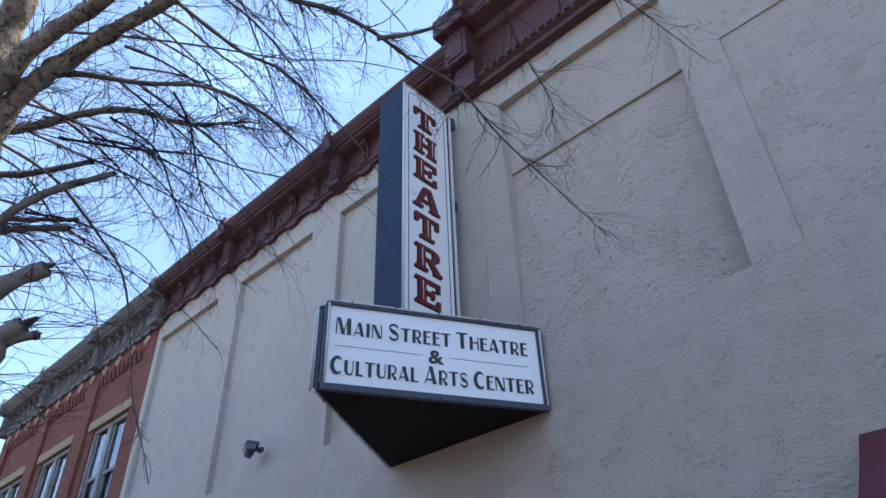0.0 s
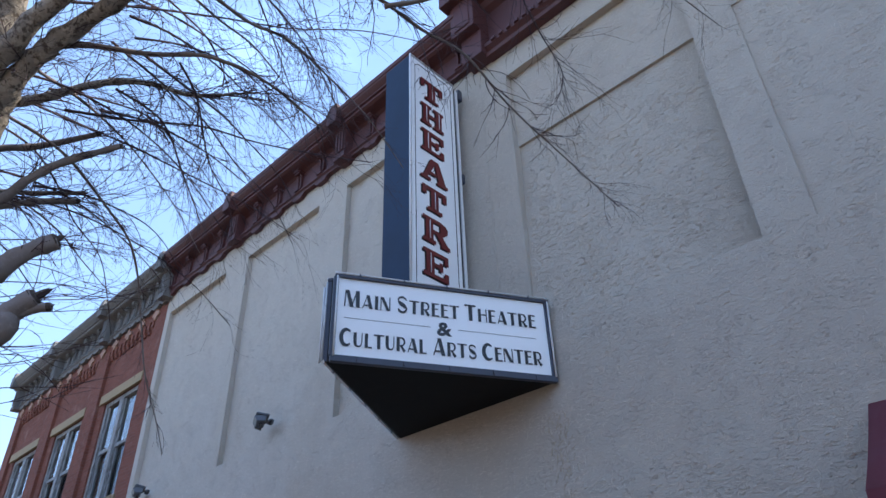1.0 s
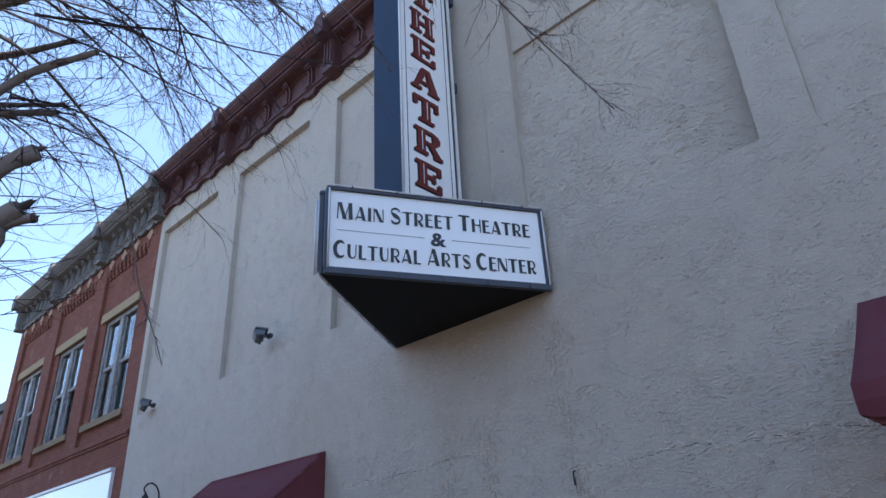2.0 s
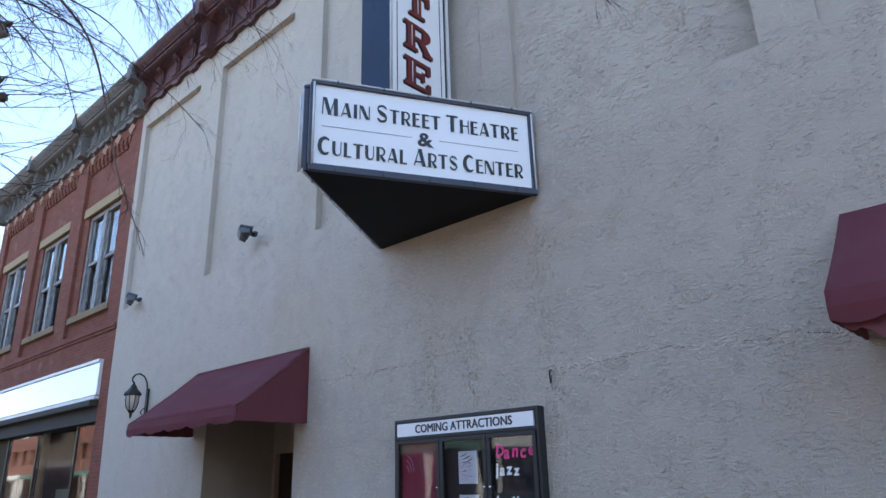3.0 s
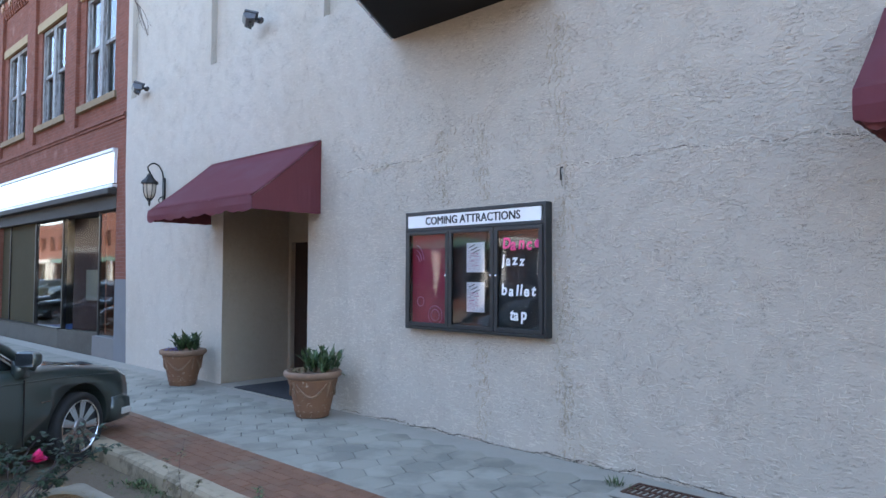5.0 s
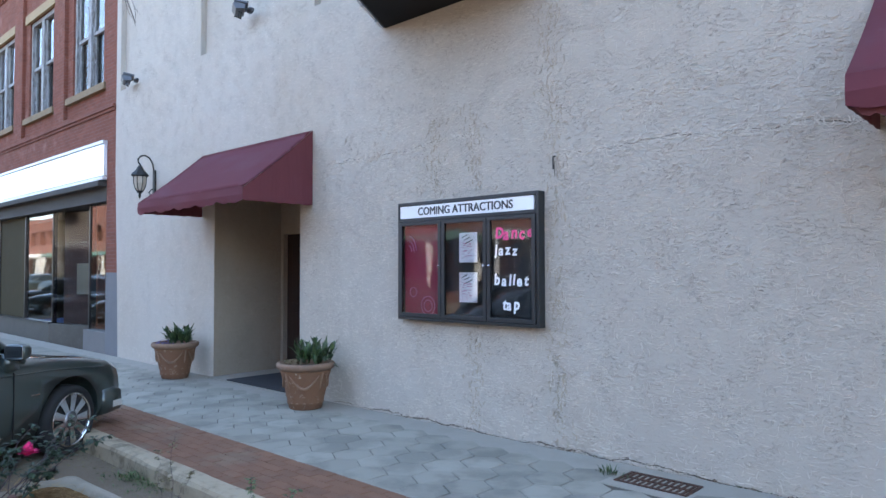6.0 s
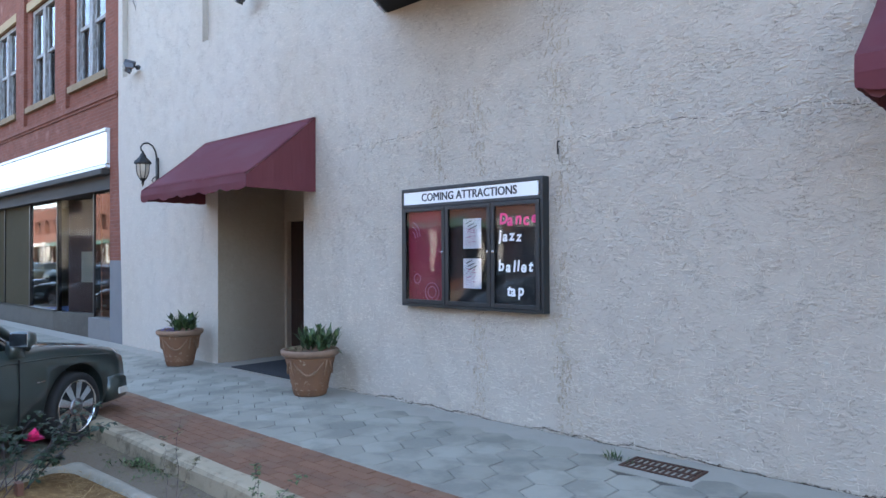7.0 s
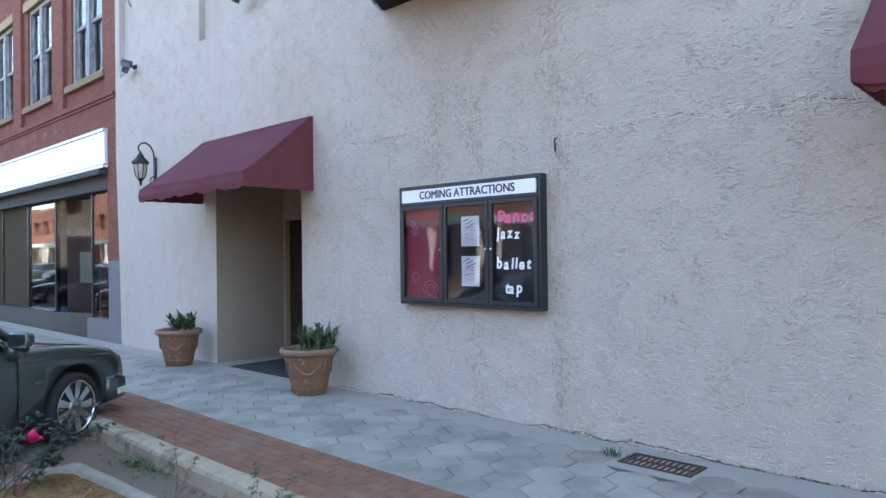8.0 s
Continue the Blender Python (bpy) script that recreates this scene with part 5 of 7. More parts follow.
part("header_word", bold(lettering("COMING", 0.118, LINE @ up, 0.002, 0.97, 0.0)), SIGN_BLACK, head, "black header capitals")
part("header_word", bold(second), SIGN_BLACK, head, "black header capitals")
edges3 = [CX0 + 0.025, CX0 + 0.655, CX0 + 1.262, CX1 - 0.03]
for k in range(3):
    a, b = edges3[k] + 0.004, edges3[k + 1] - 0.004
    d = part("door", boxes((a, CY - 0.012, CZ0 + 0.035, a + 0.042, CY + 0.02, HZ - 0.04), (b - 0.042, CY - 0.012, CZ0 + 0.035, b, CY + 0.02, HZ - 0.04),
                           (a + 0.042, CY - 0.012, CZ0 + 0.035, b - 0.042, CY + 0.02, CZ0 + 0.075), (a + 0.042, CY - 0.012, HZ - 0.08, b - 0.042, CY + 0.02, HZ - 0.04), bevel=0.003), CASE_METAL, case)
    part("pane", boxes((a + 0.042, CY + 0.002, CZ0 + 0.075, b - 0.042, CY + 0.007, HZ - 0.08)), PLEXI, d).visible_shadow = False
    part("lock", lathe(bmesh.new(), [(0.012, 0.0), (0.012, 0.008), (0.006, 0.01)], sides=10, m=Matrix.Translation((b - 0.03 if k < 2 else a + 0.03, CY - 0.012, 1.68)) @ up), CHROME, d)

poster = tagged(new("red_poster", mesh_of("red_poster", boxes((CX0 + 0.07, -0.052, CZ0 + 0.06, CX0 + 0.66, -0.0465, HZ - 0.06)), CASE_RED)), "plain dark red poster inside the glass case", "poster")
bm = bmesh.new()
for r in (0.05, 0.085, 0.12):
    tube(bm, [(CX0 + 0.125 + r * math.sin(f), -0.055, 1.83 + r * math.cos(f) * 1.5) for f in (0.1 + 0.15 * i for i in range(10))], 0.007, 4)
part("printed_arc", bm, INK, poster, "pale printed arcs")
bm = bmesh.new()
for cx, cz, rr in ((CX0 + 0.42, 1.26, 0.1), (CX0 + 0.42, 1.26, 0.06), (CX0 + 0.2, 1.4, 0.05)):
    tube(bm, [(cx + rr * math.cos(f), -0.055, cz + rr * math.sin(f)) for f in (2 * math.pi * i / 20 for i in range(21))], 0.006, 4)
part("printed_ring", bm, INK, poster)

NX = CX0 + 0.895
for z0 in (1.315, 1.715):
    sheet = tagged(new("notice_sheet", mesh_of("notice_sheet", boxes((NX, -0.09, z0, NX + 0.235, -0.087, z0 + 0.3)), PAPER)), "white printed notice taped inside the case pane", "notice", "notices in the case")
    bm = bmesh.new()
    rg = random.Random(5)
    for k in range(3):
        prism(bm, [(NX + 0.035 + 0.025 * k, z0 + 0.245 - 0.028 * k), (NX + 0.11 + 0.035 * k, z0 + 0.275 - 0.026 * k), (NX + 0.11 + 0.035 * k, z0 + 0.284 - 0.026 * k), (NX + 0.035 + 0.025 * k, z0 + 0.254 - 0.028 * k)], -0.0915, -0.0902, "y")
    part("writing_bar", bm, SIGN_BLACK, sheet, "unreadable heading")
    bm = bmesh.new()
    for k in range(26):
        x, z = NX + 0.035 + 0.1 * rg.random(), z0 + 0.03 + 0.17 * rg.random()
        quad_box(bm, x, -0.0915, z, x + 0.012 + 0.03 * rg.random(), -0.0902, z + 0.006)
    part("drawing_mark", bm, INK, sheet, "faint grey and pink drawing")


def painted_word(text, x, z, size, paint):
    rg = random.Random(len(text) * 7 + int(z * 100))
    out, dx = bmesh.new(), 0.0
    for ch in text:
        m = Matrix.Translation((x + dx, CY + 0.001, z + rg.uniform(-0.012, 0.012))) @ up @ Matrix.Rotation(radians(rg.uniform(-5, 5)), 4, "Z")
        join_into(out, lettering(ch, size * rg.uniform(0.92, 1.08), m, 0.002, 0.92, 0.0045, 0.12))
        dx += size * (0.32 if ch in "jlt" else 0.62)
    part("painted_word", out, paint, case, "hand-painted word on the pane")


painted_word("Dance", -4.275, 1.935, 0.152, PAINT_PINK)
painted_word("jazz", -4.28, 1.79, 0.135, PAINT_WHITE)
painted_word("ballet", -4.29, 1.49, 0.142, PAINT_WHITE)
painted_word("tap", -4.19, 1.26, 0.142, PAINT_WHITE)

# ---- wall lantern, floodlights, pipe stub ----
lantern = thing("wall_lantern", "dark iron lantern on a scrolled arm fixed to the stucco", "wall lamp", at=(-11.9, 0, 2.985))
lantern.scale = (0.86, 0.92, 1.0)
part("wall_plate", boxes((-0.05, -0.035, -0.02, 0.05, 0.0, 0.4), bevel=0.012), IRON, lantern)
arm = [(0, -0.02, 0.3), (0, -0.05, 0.5), (0, -0.11, 0.6), (0, -0.2, 0.64), (0, -0.28, 0.62), (0, -0.33, 0.56), (0, -0.32, 0.5), (0, -0.28, 0.48)]
part("arm", tube(bmesh.new(), arm, 0.014, 8), IRON, lantern, smooth=True)
part("lower_scroll", tube(bmesh.new(), [(0, -0.02, 0.08), (0, -0.08, 0.05), (0, -0.12, 0.0), (0, -0.09, -0.04)], 0.01, 6), IRON, lantern, smooth=True)
body = part("lantern_head", lathe(bmesh.new(), [(0.012, 0.49), (0.02, 0.47), (0.03, 0.45), (0.05, 0.43), (0.075, 0.38), (0.16, 0.3), (0.165, 0.275), (0.13, 0.265)], (0, -0.29, 0), 8), IRON, lantern)
part("lamp_glass", lathe(bmesh.new(), [(0.118, 0.264), (0.112, 0.15), (0.09, 0.07), (0.055, 0.02)], (0, -0.29, 0), 8), LAMP_GLASS, lantern, "yellowed ribbed lamp glass")
bm = bmesh.new()
for k in range(8):
    f = 2 * math.pi * k / 8
    tube(bm, [(r * math.cos(f), -0.29 + r * math.sin(f), z) for r, z in ((0.122, 0.27), (0.117, 0.15), (0.094, 0.07), (0.058, 0.015))], 0.008, 5)
part("lantern_rib", bm, IRON, body)
part("finial", lathe(bmesh.new(), [(0.062, 0.022), (0.05, -0.01), (0.02, -0.03), (0.026, -0.06), (0.012, -0.1), (0.003, -0.12)], (0, -0.29, 0), 10), IRON, lantern, smooth=True)


SQUAT = Matrix.Translation((0, -0.15, 0)) @ Matrix.Diagonal((1, 1, 0.72, 1)) @ Matrix.Rotation(radians(-25), 4, "X") @ Matrix.Translation((0, 0.15, 0))


def floodlight(x, z, turn, label):
    f = thing("floodlight", label, "floodlight", "floodlights on the facade", (x, 0, z))
    f.scale = (0.92, 0.75, 0.6)
    part("junction_box", lathe(bmesh.new(), [(0.075, 0), (0.075, 0.05), (0.06, 0.06)], sides=14, m=Matrix.Rotation(radians(90), 4, "X")), FLOOD_GREY, f, smooth=False)
    part("knuckle", tube(bmesh.new(), ((0, -0.05, 0), (0, -0.11, 0.0), (0.0, -0.15, -0.01)), 0.024, 8), FLOOD_GREY, f)
    bm = bmesh.new()
    prism(bm, [(-0.10, -0.16), (-0.24, -0.22), (-0.36, -0.05), (-0.30, 0.1), (-0.17, 0.1)], -0.15, 0.15, "x")
    quad_box(bm, -0.17, -0.37, 0.05, 0.17, -0.13, 0.115)
    bmesh.ops.rotate(bm, cent=(0, -0.15, 0), matrix=Matrix.Rotation(turn, 3, "Z"), verts=bm.verts)
    bmesh.ops.transform(bm, matrix=SQUAT, verts=bm.verts)
    h = part("lamp_head", bm, FLOOD_GREY, f, "grey box-shaped lamp head")
    bm = boxes((-0.125, -0.005, -0.085, 0.125, 0.005, 0.085))
    bmesh.ops.transform(bm, matrix=Matrix.Rotation(turn, 4, "Z") @ Matrix.Translation((0, -0.165, -0.195)) @ Matrix.Rotation(radians(66), 4, "X"), verts=bm.verts)
    bmesh.ops.transform(bm, matrix=SQUAT, verts=bm.verts)
    part("lens", bm, CAR_GLASS, h)
    return f


floodlight(-8.83, 5.4, radians(-35), "grey box floodlight on a knuckle over the doorway")
floodlight(-12.69, 5.12, radians(-25), "grey box floodlight near the brick corner")
stub = single("pipe_stub", tube(bmesh.new(), ((-3.65, -0.035, 2.645), (-3.65, -0.03, 2.675), (-3.65, 0.0, 2.685)), 0.007, 7), IRON, "short bent black pipe stub out of the stucco", "pipe")
part("pipe", tube(bmesh.new(), ((-3.65, -0.03, 2.56), (-3.65, -0.035, 2.645)), 0.007, 7), IRON, stub)

# ---- planters ----
def leaf_blade(bm, base, way, length, width, bend=0.3):
    """A pointed leaf of four faces, folded along its middle."""
    way = Vector(way).normalized()
    side = way.cross(Vector((0, 0, 1)))
    side = side.normalized() if side.length > 1e-4 else Vector((1, 0, 0))
    up2 = side.cross(way)
    mid = Vector(base) + way * length * 0.5 - up2 * width * 0.15
    tip = Vector(base) + way * length - Vector((0, 0, 1)) * length * bend
    v0, v1, v2 = bm.verts.new(base), bm.verts.new(mid), bm.verts.new(tip)
    a, b = bm.verts.new(mid + side * width * 0.5 + up2 * width * 0.12), bm.verts.new(mid - side * width * 0.5 + up2 * width * 0.12)
    for f in ((v0, a, v1), (v1, a, v2), (v0, v1, b), (v1, v2, b)):
        bm.faces.new(f)


def planter(x, y, turn, label, seed, trailing):
    z = gz(x)
    p = thing("planter", label, "planter", "terracotta planters beside the doorway", (x, y, z))
    p.rotation_euler = (0, 0, turn)
    p.scale = (0.9, 0.9, 1.02)
    prof = [(0.2, 0.0), (0.215, 0.015), (0.222, 0.05), (0.232, 0.06), (0.237, 0.1), (0.24, 0.115), (0.262, 0.2), (0.3, 0.34), (0.325, 0.42), (0.332, 0.445), (0.36, 0.46), (0.378, 0.475), (0.382, 0.505), (0.37, 0.525), (0.34, 0.53), (0.325, 0.52), (0.315, 0.47)]
    part("pot", lathe(bmesh.new(), prof[:10], sides=40), TERRACOTTA, p, "weathered terracotta pot with swag relief", True)
    part("rim", lathe(bmesh.new(), prof[9:], sides=40), TERRA_RIM, p, "pale dusty rolled rim", True)
    for zz, count in ((0.075, 16), (0.15, 9)):
        for k in range(count):
            bm = bmesh.new()
            f = 2 * math.pi * (k + 0.3 * noise.noise(Vector((k, zz, seed)))) / count
            r = 0.222 + (zz - 0.05) * 0.25 + 0.004
            tube(bm, [((r + 0.001) * math.cos(f + d), (r + 0.001) * math.sin(f + d), zz + h) for d, h in ((-0.07, 0.0), (0.0, 0.008), (0.07, 0.0))], 0.007, 5)
            part("relief_leaf", bm, TERRA_PALE, p, smooth=True)
    bm = bmesh.new()
    lathe(bm, [(0.316, 0.46), (0.2, 0.475), (0.05, 0.485)], sides=20)
    part("soil", bm, SOIL, p)
    for k in range(4):
        f0 = 2 * math.pi * k / 4
        bm = bmesh.new()
        pts, rad = [], []
        for i in range(13):
            u = i / 12
            f = f0 + (u - 0.5) * 1.25
            zz = 0.40 - 0.15 * math.sin(math.pi * u)
            r = 0.222 + (zz - 0.05) * 0.285 + 0.006
            pts.append((r * math.cos(f), r * math.sin(f), zz))
            rad.append(0.006 + 0.008 * math.sin(math.pi * u) + 0.002 * (i % 2))
        tube(bm, pts, rad, 6)
        part("swag", bm, TERRA_PALE, p, smooth=True)
        bm = bmesh.new()
        f = f0 + math.pi / 4
        tube(bm, [((0.222 + (zz - 0.05) * 0.285) * math.cos(f), (0.222 + (zz - 0.05) * 0.285) * math.sin(f), zz) for zz in (0.42, 0.38, 0.3, 0.24)], [0.016, 0.013, 0.01, 0.004], 7)
        part("tassel", bm, TERRA_PALE, p, smooth=True)
    rg = random.Random(seed)
    bm = bmesh.new()
    for k in range(24):
        f, r = rg.uniform(0, 6.28), 0.2 * math.sqrt(rg.random())
        cx, cy = r * math.cos(f), r * math.sin(f) + 0.1
        lean, tall = rg.uniform(0, 6.28), rg.uniform(0.1, 0.3)
        for i in range(10):
            u = 0.25 + 0.75 * i / 9
            a = lean + rg.uniform(-2.2, 2.2)
            el = rg.uniform(0.5, 1.4)
            base = (cx + 0.3 * tall * u * math.cos(lean), cy + 0.3 * tall * u * math.sin(lean), 0.47 + tall * u * 0.8)
            leaf_blade(bm, base, (math.cos(a) * math.cos(el), math.sin(a) * math.cos(el), math.sin(el)), rg.uniform(0.1, 0.2), rg.uniform(0.04, 0.07), rg.uniform(-0.05, 0.3))
    part("foliage", bm, LEAF, p, "broad green leaves")
    bm = bmesh.new()
    for k in range(70):
        f, r = rg.uniform(3.6, 5.8), 0.3 * math.sqrt(rg.random())
        a = rg.uniform(0, 6.28)
        leaf_blade(bm, (r * math.cos(f), r * math.sin(f), 0.49 + 0.05 * rg.random()), (math.cos(a) * 0.8, math.sin(a) * 0.8, rg.uniform(0.2, 0.9)), rg.uniform(0.03, 0.06), 0.03, 0.2)
    tagged(part("small_flower", bm, PANSY if not trailing else LEAF_DRY, p, "violet pansies" if not trailing else "withered seedlings"), kind="stuff")
    if trailing:
        bm = bmesh.new()
        for k in range(5):
            leaf_blade(bm, (0.03 * k, 0.28, 0.5), (rg.uniform(-0.2, 0.5), 1, 0.25), 0.17, 0.05, 0.45)
        part("trailing_leaf", bm, LEAF, p, "pale trailing leaf")
    return p


planter(-10.2, -0.43, radians(-40), "round terracotta planter with leafy greens and violet pansies", 21, False)
planter(-6.88, -0.43, radians(-40), "round terracotta planter with tall greens and chipped white relief", 8, True)

mat_bm = boxes((-9.33, -0.07, gz(-9) + 0.009, -7.75, 1.12, gz(-9) + 0.024), bevel=0.004)
single("door_mat", mat_bm, MAT_RUBBER, "black ribbed rubber mat on the doorway floor", "door mat")

# ---- drain grate, cover, grass by the wall ----
part("grate_apron", sloped_strip(bmesh.new(), -3.1, -1.95, -0.6, -0.4, -0.002, 0.05), SKIRT, pavement, "smooth concrete apron round the drain")
grate = thing("drain_grate", "rusty cast iron drain grate set in the pavement by the wall", "drain grate", at=(-2.53, -0.33, gz(-2.45)))
part("frame", boxes((-0.29, -0.15, -0.02, 0.29, -0.125, 0.006), (-0.29, 0.125, -0.02, 0.29, 0.15, 0.006), (-0.29, -0.125, -0.02, -0.265, 0.125, 0.006), (0.265, -0.125, -0.02, 0.29, 0.125, 0.006), (-0.265, -0.012, -0.02, 0.265, 0.012, 0.005)), RUST, grate)
part("pit", boxes((-0.265, -0.125, -0.0135, 0.265, 0.125, -0.009)), HOLE, grate)
for k in range(11):
    bm = boxes((-0.009, -0.128, -0.012, 0.009, 0.128, 0.004))
    bmesh.ops.transform(bm, matrix=Matrix.Translation((-0.24 + 0.048 * k, 0, 0)), verts=bm.verts)
    part("bar", bm, RUST, grate)
single("drain_cover", sloped_strip(bmesh.new(), -14.3, -13.7, -0.8, -0.48, 0.006, 0.02), IRON, "dark iron cover in the pavement before the shop", "drain cover")
bm = bmesh.new()
rg = random.Random(9)
for k in range(60):
    a = rg.uniform(0, 6.28)
    leaf_blade(bm, (-2.93 + rg.gauss(0, 0.05), -0.38 + rg.gauss(0, 0.03), gz(-2.8) - 0.005), (math.cos(a) * 0.5, math.sin(a) * 0.5, 1), rg.uniform(0.04, 0.12), 0.01, 0.2)
for k in range(130):
    x = rg.choice((-3.9, -3.5, -2.7, -5.6, -2.0)) + rg.gauss(0, 0.25)
    a = rg.uniform(0, 6.28)
    leaf_blade(bm, (x, -0.012, gz(x) - 0.003), (math.cos(a) * 0.7, -abs(math.sin(a)) * 0.5, 0.8), rg.uniform(0.012, 0.035), 0.008, 0.2)
tagged(new("grass_tuft", mesh_of("grass_tuft", bm, LEAF)), "small green grass tufts in the pavement cracks", "grass", kind="stuff")

# ---- mulched island, rose bush, weeds ----
U, V = Vector((-0.5, 0.866, 0)).normalized(), Vector((0.9987, 0.05, 0))
IC = Vector((-4.28, -5.21, 0))
NR = 96


def island_ring(shrink):
    """A skewed island with rounded corners, parallel to the kerb and to the parked cars."""
    pts = []
    for k in range(NR):
        f = 2 * math.pi * k / NR
        c, s = math.cos(f), math.sin(f)
        a = (1.02 - shrink * 1.1) * math.copysign(abs(c) ** 0.32, c)
        b = (2.36 - shrink * 1.1) * math.copysign(abs(s) ** 0.32, s)
        pts.append(IC + V * a + U * b)
    return pts


bm = bmesh.new()
rings = []
for shrink, z in ((0.0, -0.2), (0.0, -0.06), (0.015, -0.035), (0.05, -0.026), (0.12, -0.03), (0.14, -0.1)):
    rings.append([bm.verts.new((p.x, p.y, gz(p.x) + z + 0.028 * noise.noise(p * 7.0 + Vector((0, 0, z * 9))))) for p in island_ring(shrink)])
for a, b in zip(rings, rings[1:]):
    for k in range(NR):
        bm.faces.new((a[k], a[(k + 1) % NR], b[(k + 1) % NR], b[k]))
island = single("planting_island", bm, RING, "rounded concrete edging of a pine-straw planting island", "planting bed", "structure", True)
bm = bmesh.new()
rings = []
for shrink, z in ((0.125, -0.06), (0.2, -0.03), (0.4, 0.02), (0.6, 0.05), (0.85, 0.06)):
    rings.append([bm.verts.new((p.x, p.y, gz(p.x) + z + 0.03 * noise.noise(p * 4))) for p in island_ring(shrink)])
for a, b in zip(rings, rings[1:]):
    for k in range(NR):
        bm.faces.new((a[k], a[(k + 1) % NR], b[(k + 1) % NR], b[k]))
bm.faces.new(rings[-1])
part("pine_straw_bed", bm, MULCH, island, "rust-brown pine straw", True)
bm = bmesh.new()
rg = random.Random(4)
for k in range(4200):
    u, v = rg.uniform(-1, 1), rg.uniform(-1, 1)
    r = max(abs(u), abs(v))
    p = IC + V * (0.88 * u) + U * (2.12 * v)
    a = rg.uniform(0, 6.28)
    z = gz(p.x) + 0.0 + 0.06 * (1 - r) + rg.uniform(0, 0.03)
    d = Vector((math.cos(a), math.sin(a), rg.uniform(-0.15, 0.35))) * rg.uniform(0.05, 0.13)
    q = Vector((-math.sin(a), math.cos(a), 0)) * 0.0022
    s0 = Vector((p.x, p.y, z))
    bm.faces.new([bm.verts.new(c) for c in (s0 - q, s0 + q, s0 + d + q * 0.4, s0 + d - q * 0.4)])
needles = new("pine_needles", mesh_of("pine_needles", bm, STRAW))
tagged(needles, "loose brown pine needles over the bed", "mulch", kind="stuff")


def shrub(name, label, category, stems, leaf_mat, seed, leaf_len, per_stem, group=""):
    """Arching stems from the ground with small leaves along them."""
    rg = random.Random(seed)
    base = Vector(stems[0][0])
    ob = thing(name, label, category, group, tuple(base))
    lv = bmesh.new()
    for a, b, r in stems:
        a, b = Vector(a) - base + Vector((rg.uniform(-0.12, 0.12), rg.uniform(-0.12, 0.12), 0)), Vector(b) - base
        r *= 0.7
        st = bmesh.new()
        pts = []
        for i in range(7):
            u = i / 6
            p = a.lerp(b, u) + Vector((0, 0, 0.16 * (b - a).length * math.sin(math.pi * u * 0.8)))
            pts.append(p + Vector((rg.gauss(0, 0.008), rg.gauss(0, 0.008), 0)))
        tube(st, pts, [r * (1 - 0.12 * i) for i in range(7)], 5)
        for k in range(per_stem):
            u = rg.uniform(0.25, 1.0)
            i = min(5, int(u * 6))
            p = pts[i].lerp(pts[i + 1], u * 6 - i)
            q = rg.uniform(0, 6.28)
            way = Vector((math.cos(q), math.sin(q), rg.uniform(-0.5, 0.7)))
            stalk = p + way.normalized() * leaf_len * 0.7
            tube(st, (p, stalk), 0.0015, 3)
            for j in range(5):
                a2 = q + rg.uniform(-1.4, 1.4)
                leaf_blade(lv, p.lerp(stalk, 0.4 + 0.15 * j), (math.cos(a2), math.sin(a2), rg.uniform(-0.5, 0.6)), leaf_len * rg.uniform(0.6, 1.1), leaf_len * 0.5, 0.2)
        part("stem", st, TWIG, ob)
    part("foliage", lv, leaf_mat, ob)
    return ob


R0 = Vector((-5.5, -3.9, gz(-5.3)))
rose = shrub("rose_bush", "sparse rose bush with one pink flower in the pine straw", "rose bush",
             [(R0, (-5.86, -3.59, 0.44), 0.007), (R0, (-5.64, -3.44, 0.48), 0.007), (R0, (-6.09, -3.79, 0.34), 0.006), (R0, (-5.39, -3.29, 0.36), 0.006), (R0, (-6.04, -3.44, 0.32), 0.006), (R0, (-6.19, -3.99, 0.44), 0.006), (R0, (-5.79, -3.34, 0.22), 0.005), (R0, (-5.59, -3.54, 0.17), 0.005), (R0, (-6.24, -3.74, 0.22), 0.005), (R0, (-5.59, -3.19, 0.44), 0.005), (R0, (-5.74, -3.24, 0.44), 0.005), (R0, (-5.49, -3.19, 0.32), 0.005)], LEAF_DARK, 31, 0.052, 20)
bm = bmesh.new()
rg = random.Random(2)
for k in range(40):
    a, el = rg.uniform(0, 6.28), rg.uniform(0.1, 1.5)
    leaf_blade(bm, (0, 0, 0), (math.cos(a) * math.cos(el), math.sin(a) * math.cos(el), math.sin(el)), rg.uniform(0.065, 0.095), 0.065, 0.1)
bmesh.ops.translate(bm, verts=bm.verts, vec=Vector((-5.76, -3.67, 0.32)) - R0)
part("flower", bm, ROSE, rose, "bright pink open rose")
shrub("weed", "thin straggly weed growing from the bed edge", "weed", [((-4.69, -3.15, -0.08), (-5.09, -2.90, 0.40), 0.0032), ((-4.69, -3.15, -0.08), (-4.89, -2.84, 0.16), 0.002), ((-4.69, -3.15, -0.08), (-5.24, -2.94, 0.22), 0.002)], LEAF_DRY, 12, 0.03, 13, "weeds by the kerb")
shrub("weed", "thin straggly weed growing beside the kerb", "weed", [((-3.79, -3.04, -0.10), (-4.12, -2.84, 0.26), 0.003), ((-3.79, -3.04, -0.10), (-3.96, -2.94, 0.32), 0.003), ((-3.79, -3.04, -0.10), (-3.64, -2.82, 0.28), 0.0025), ((-3.79, -3.04, -0.10), (-3.84, -2.79, 0.14), 0.002), ((-3.79, -3.04, -0.10), (-3.54, -2.94, 0.22), 0.002)], LEAF_WEED, 15, 0.032, 15, "weeds by the kerb")
bm = bmesh.new()
rg = random.Random(6)
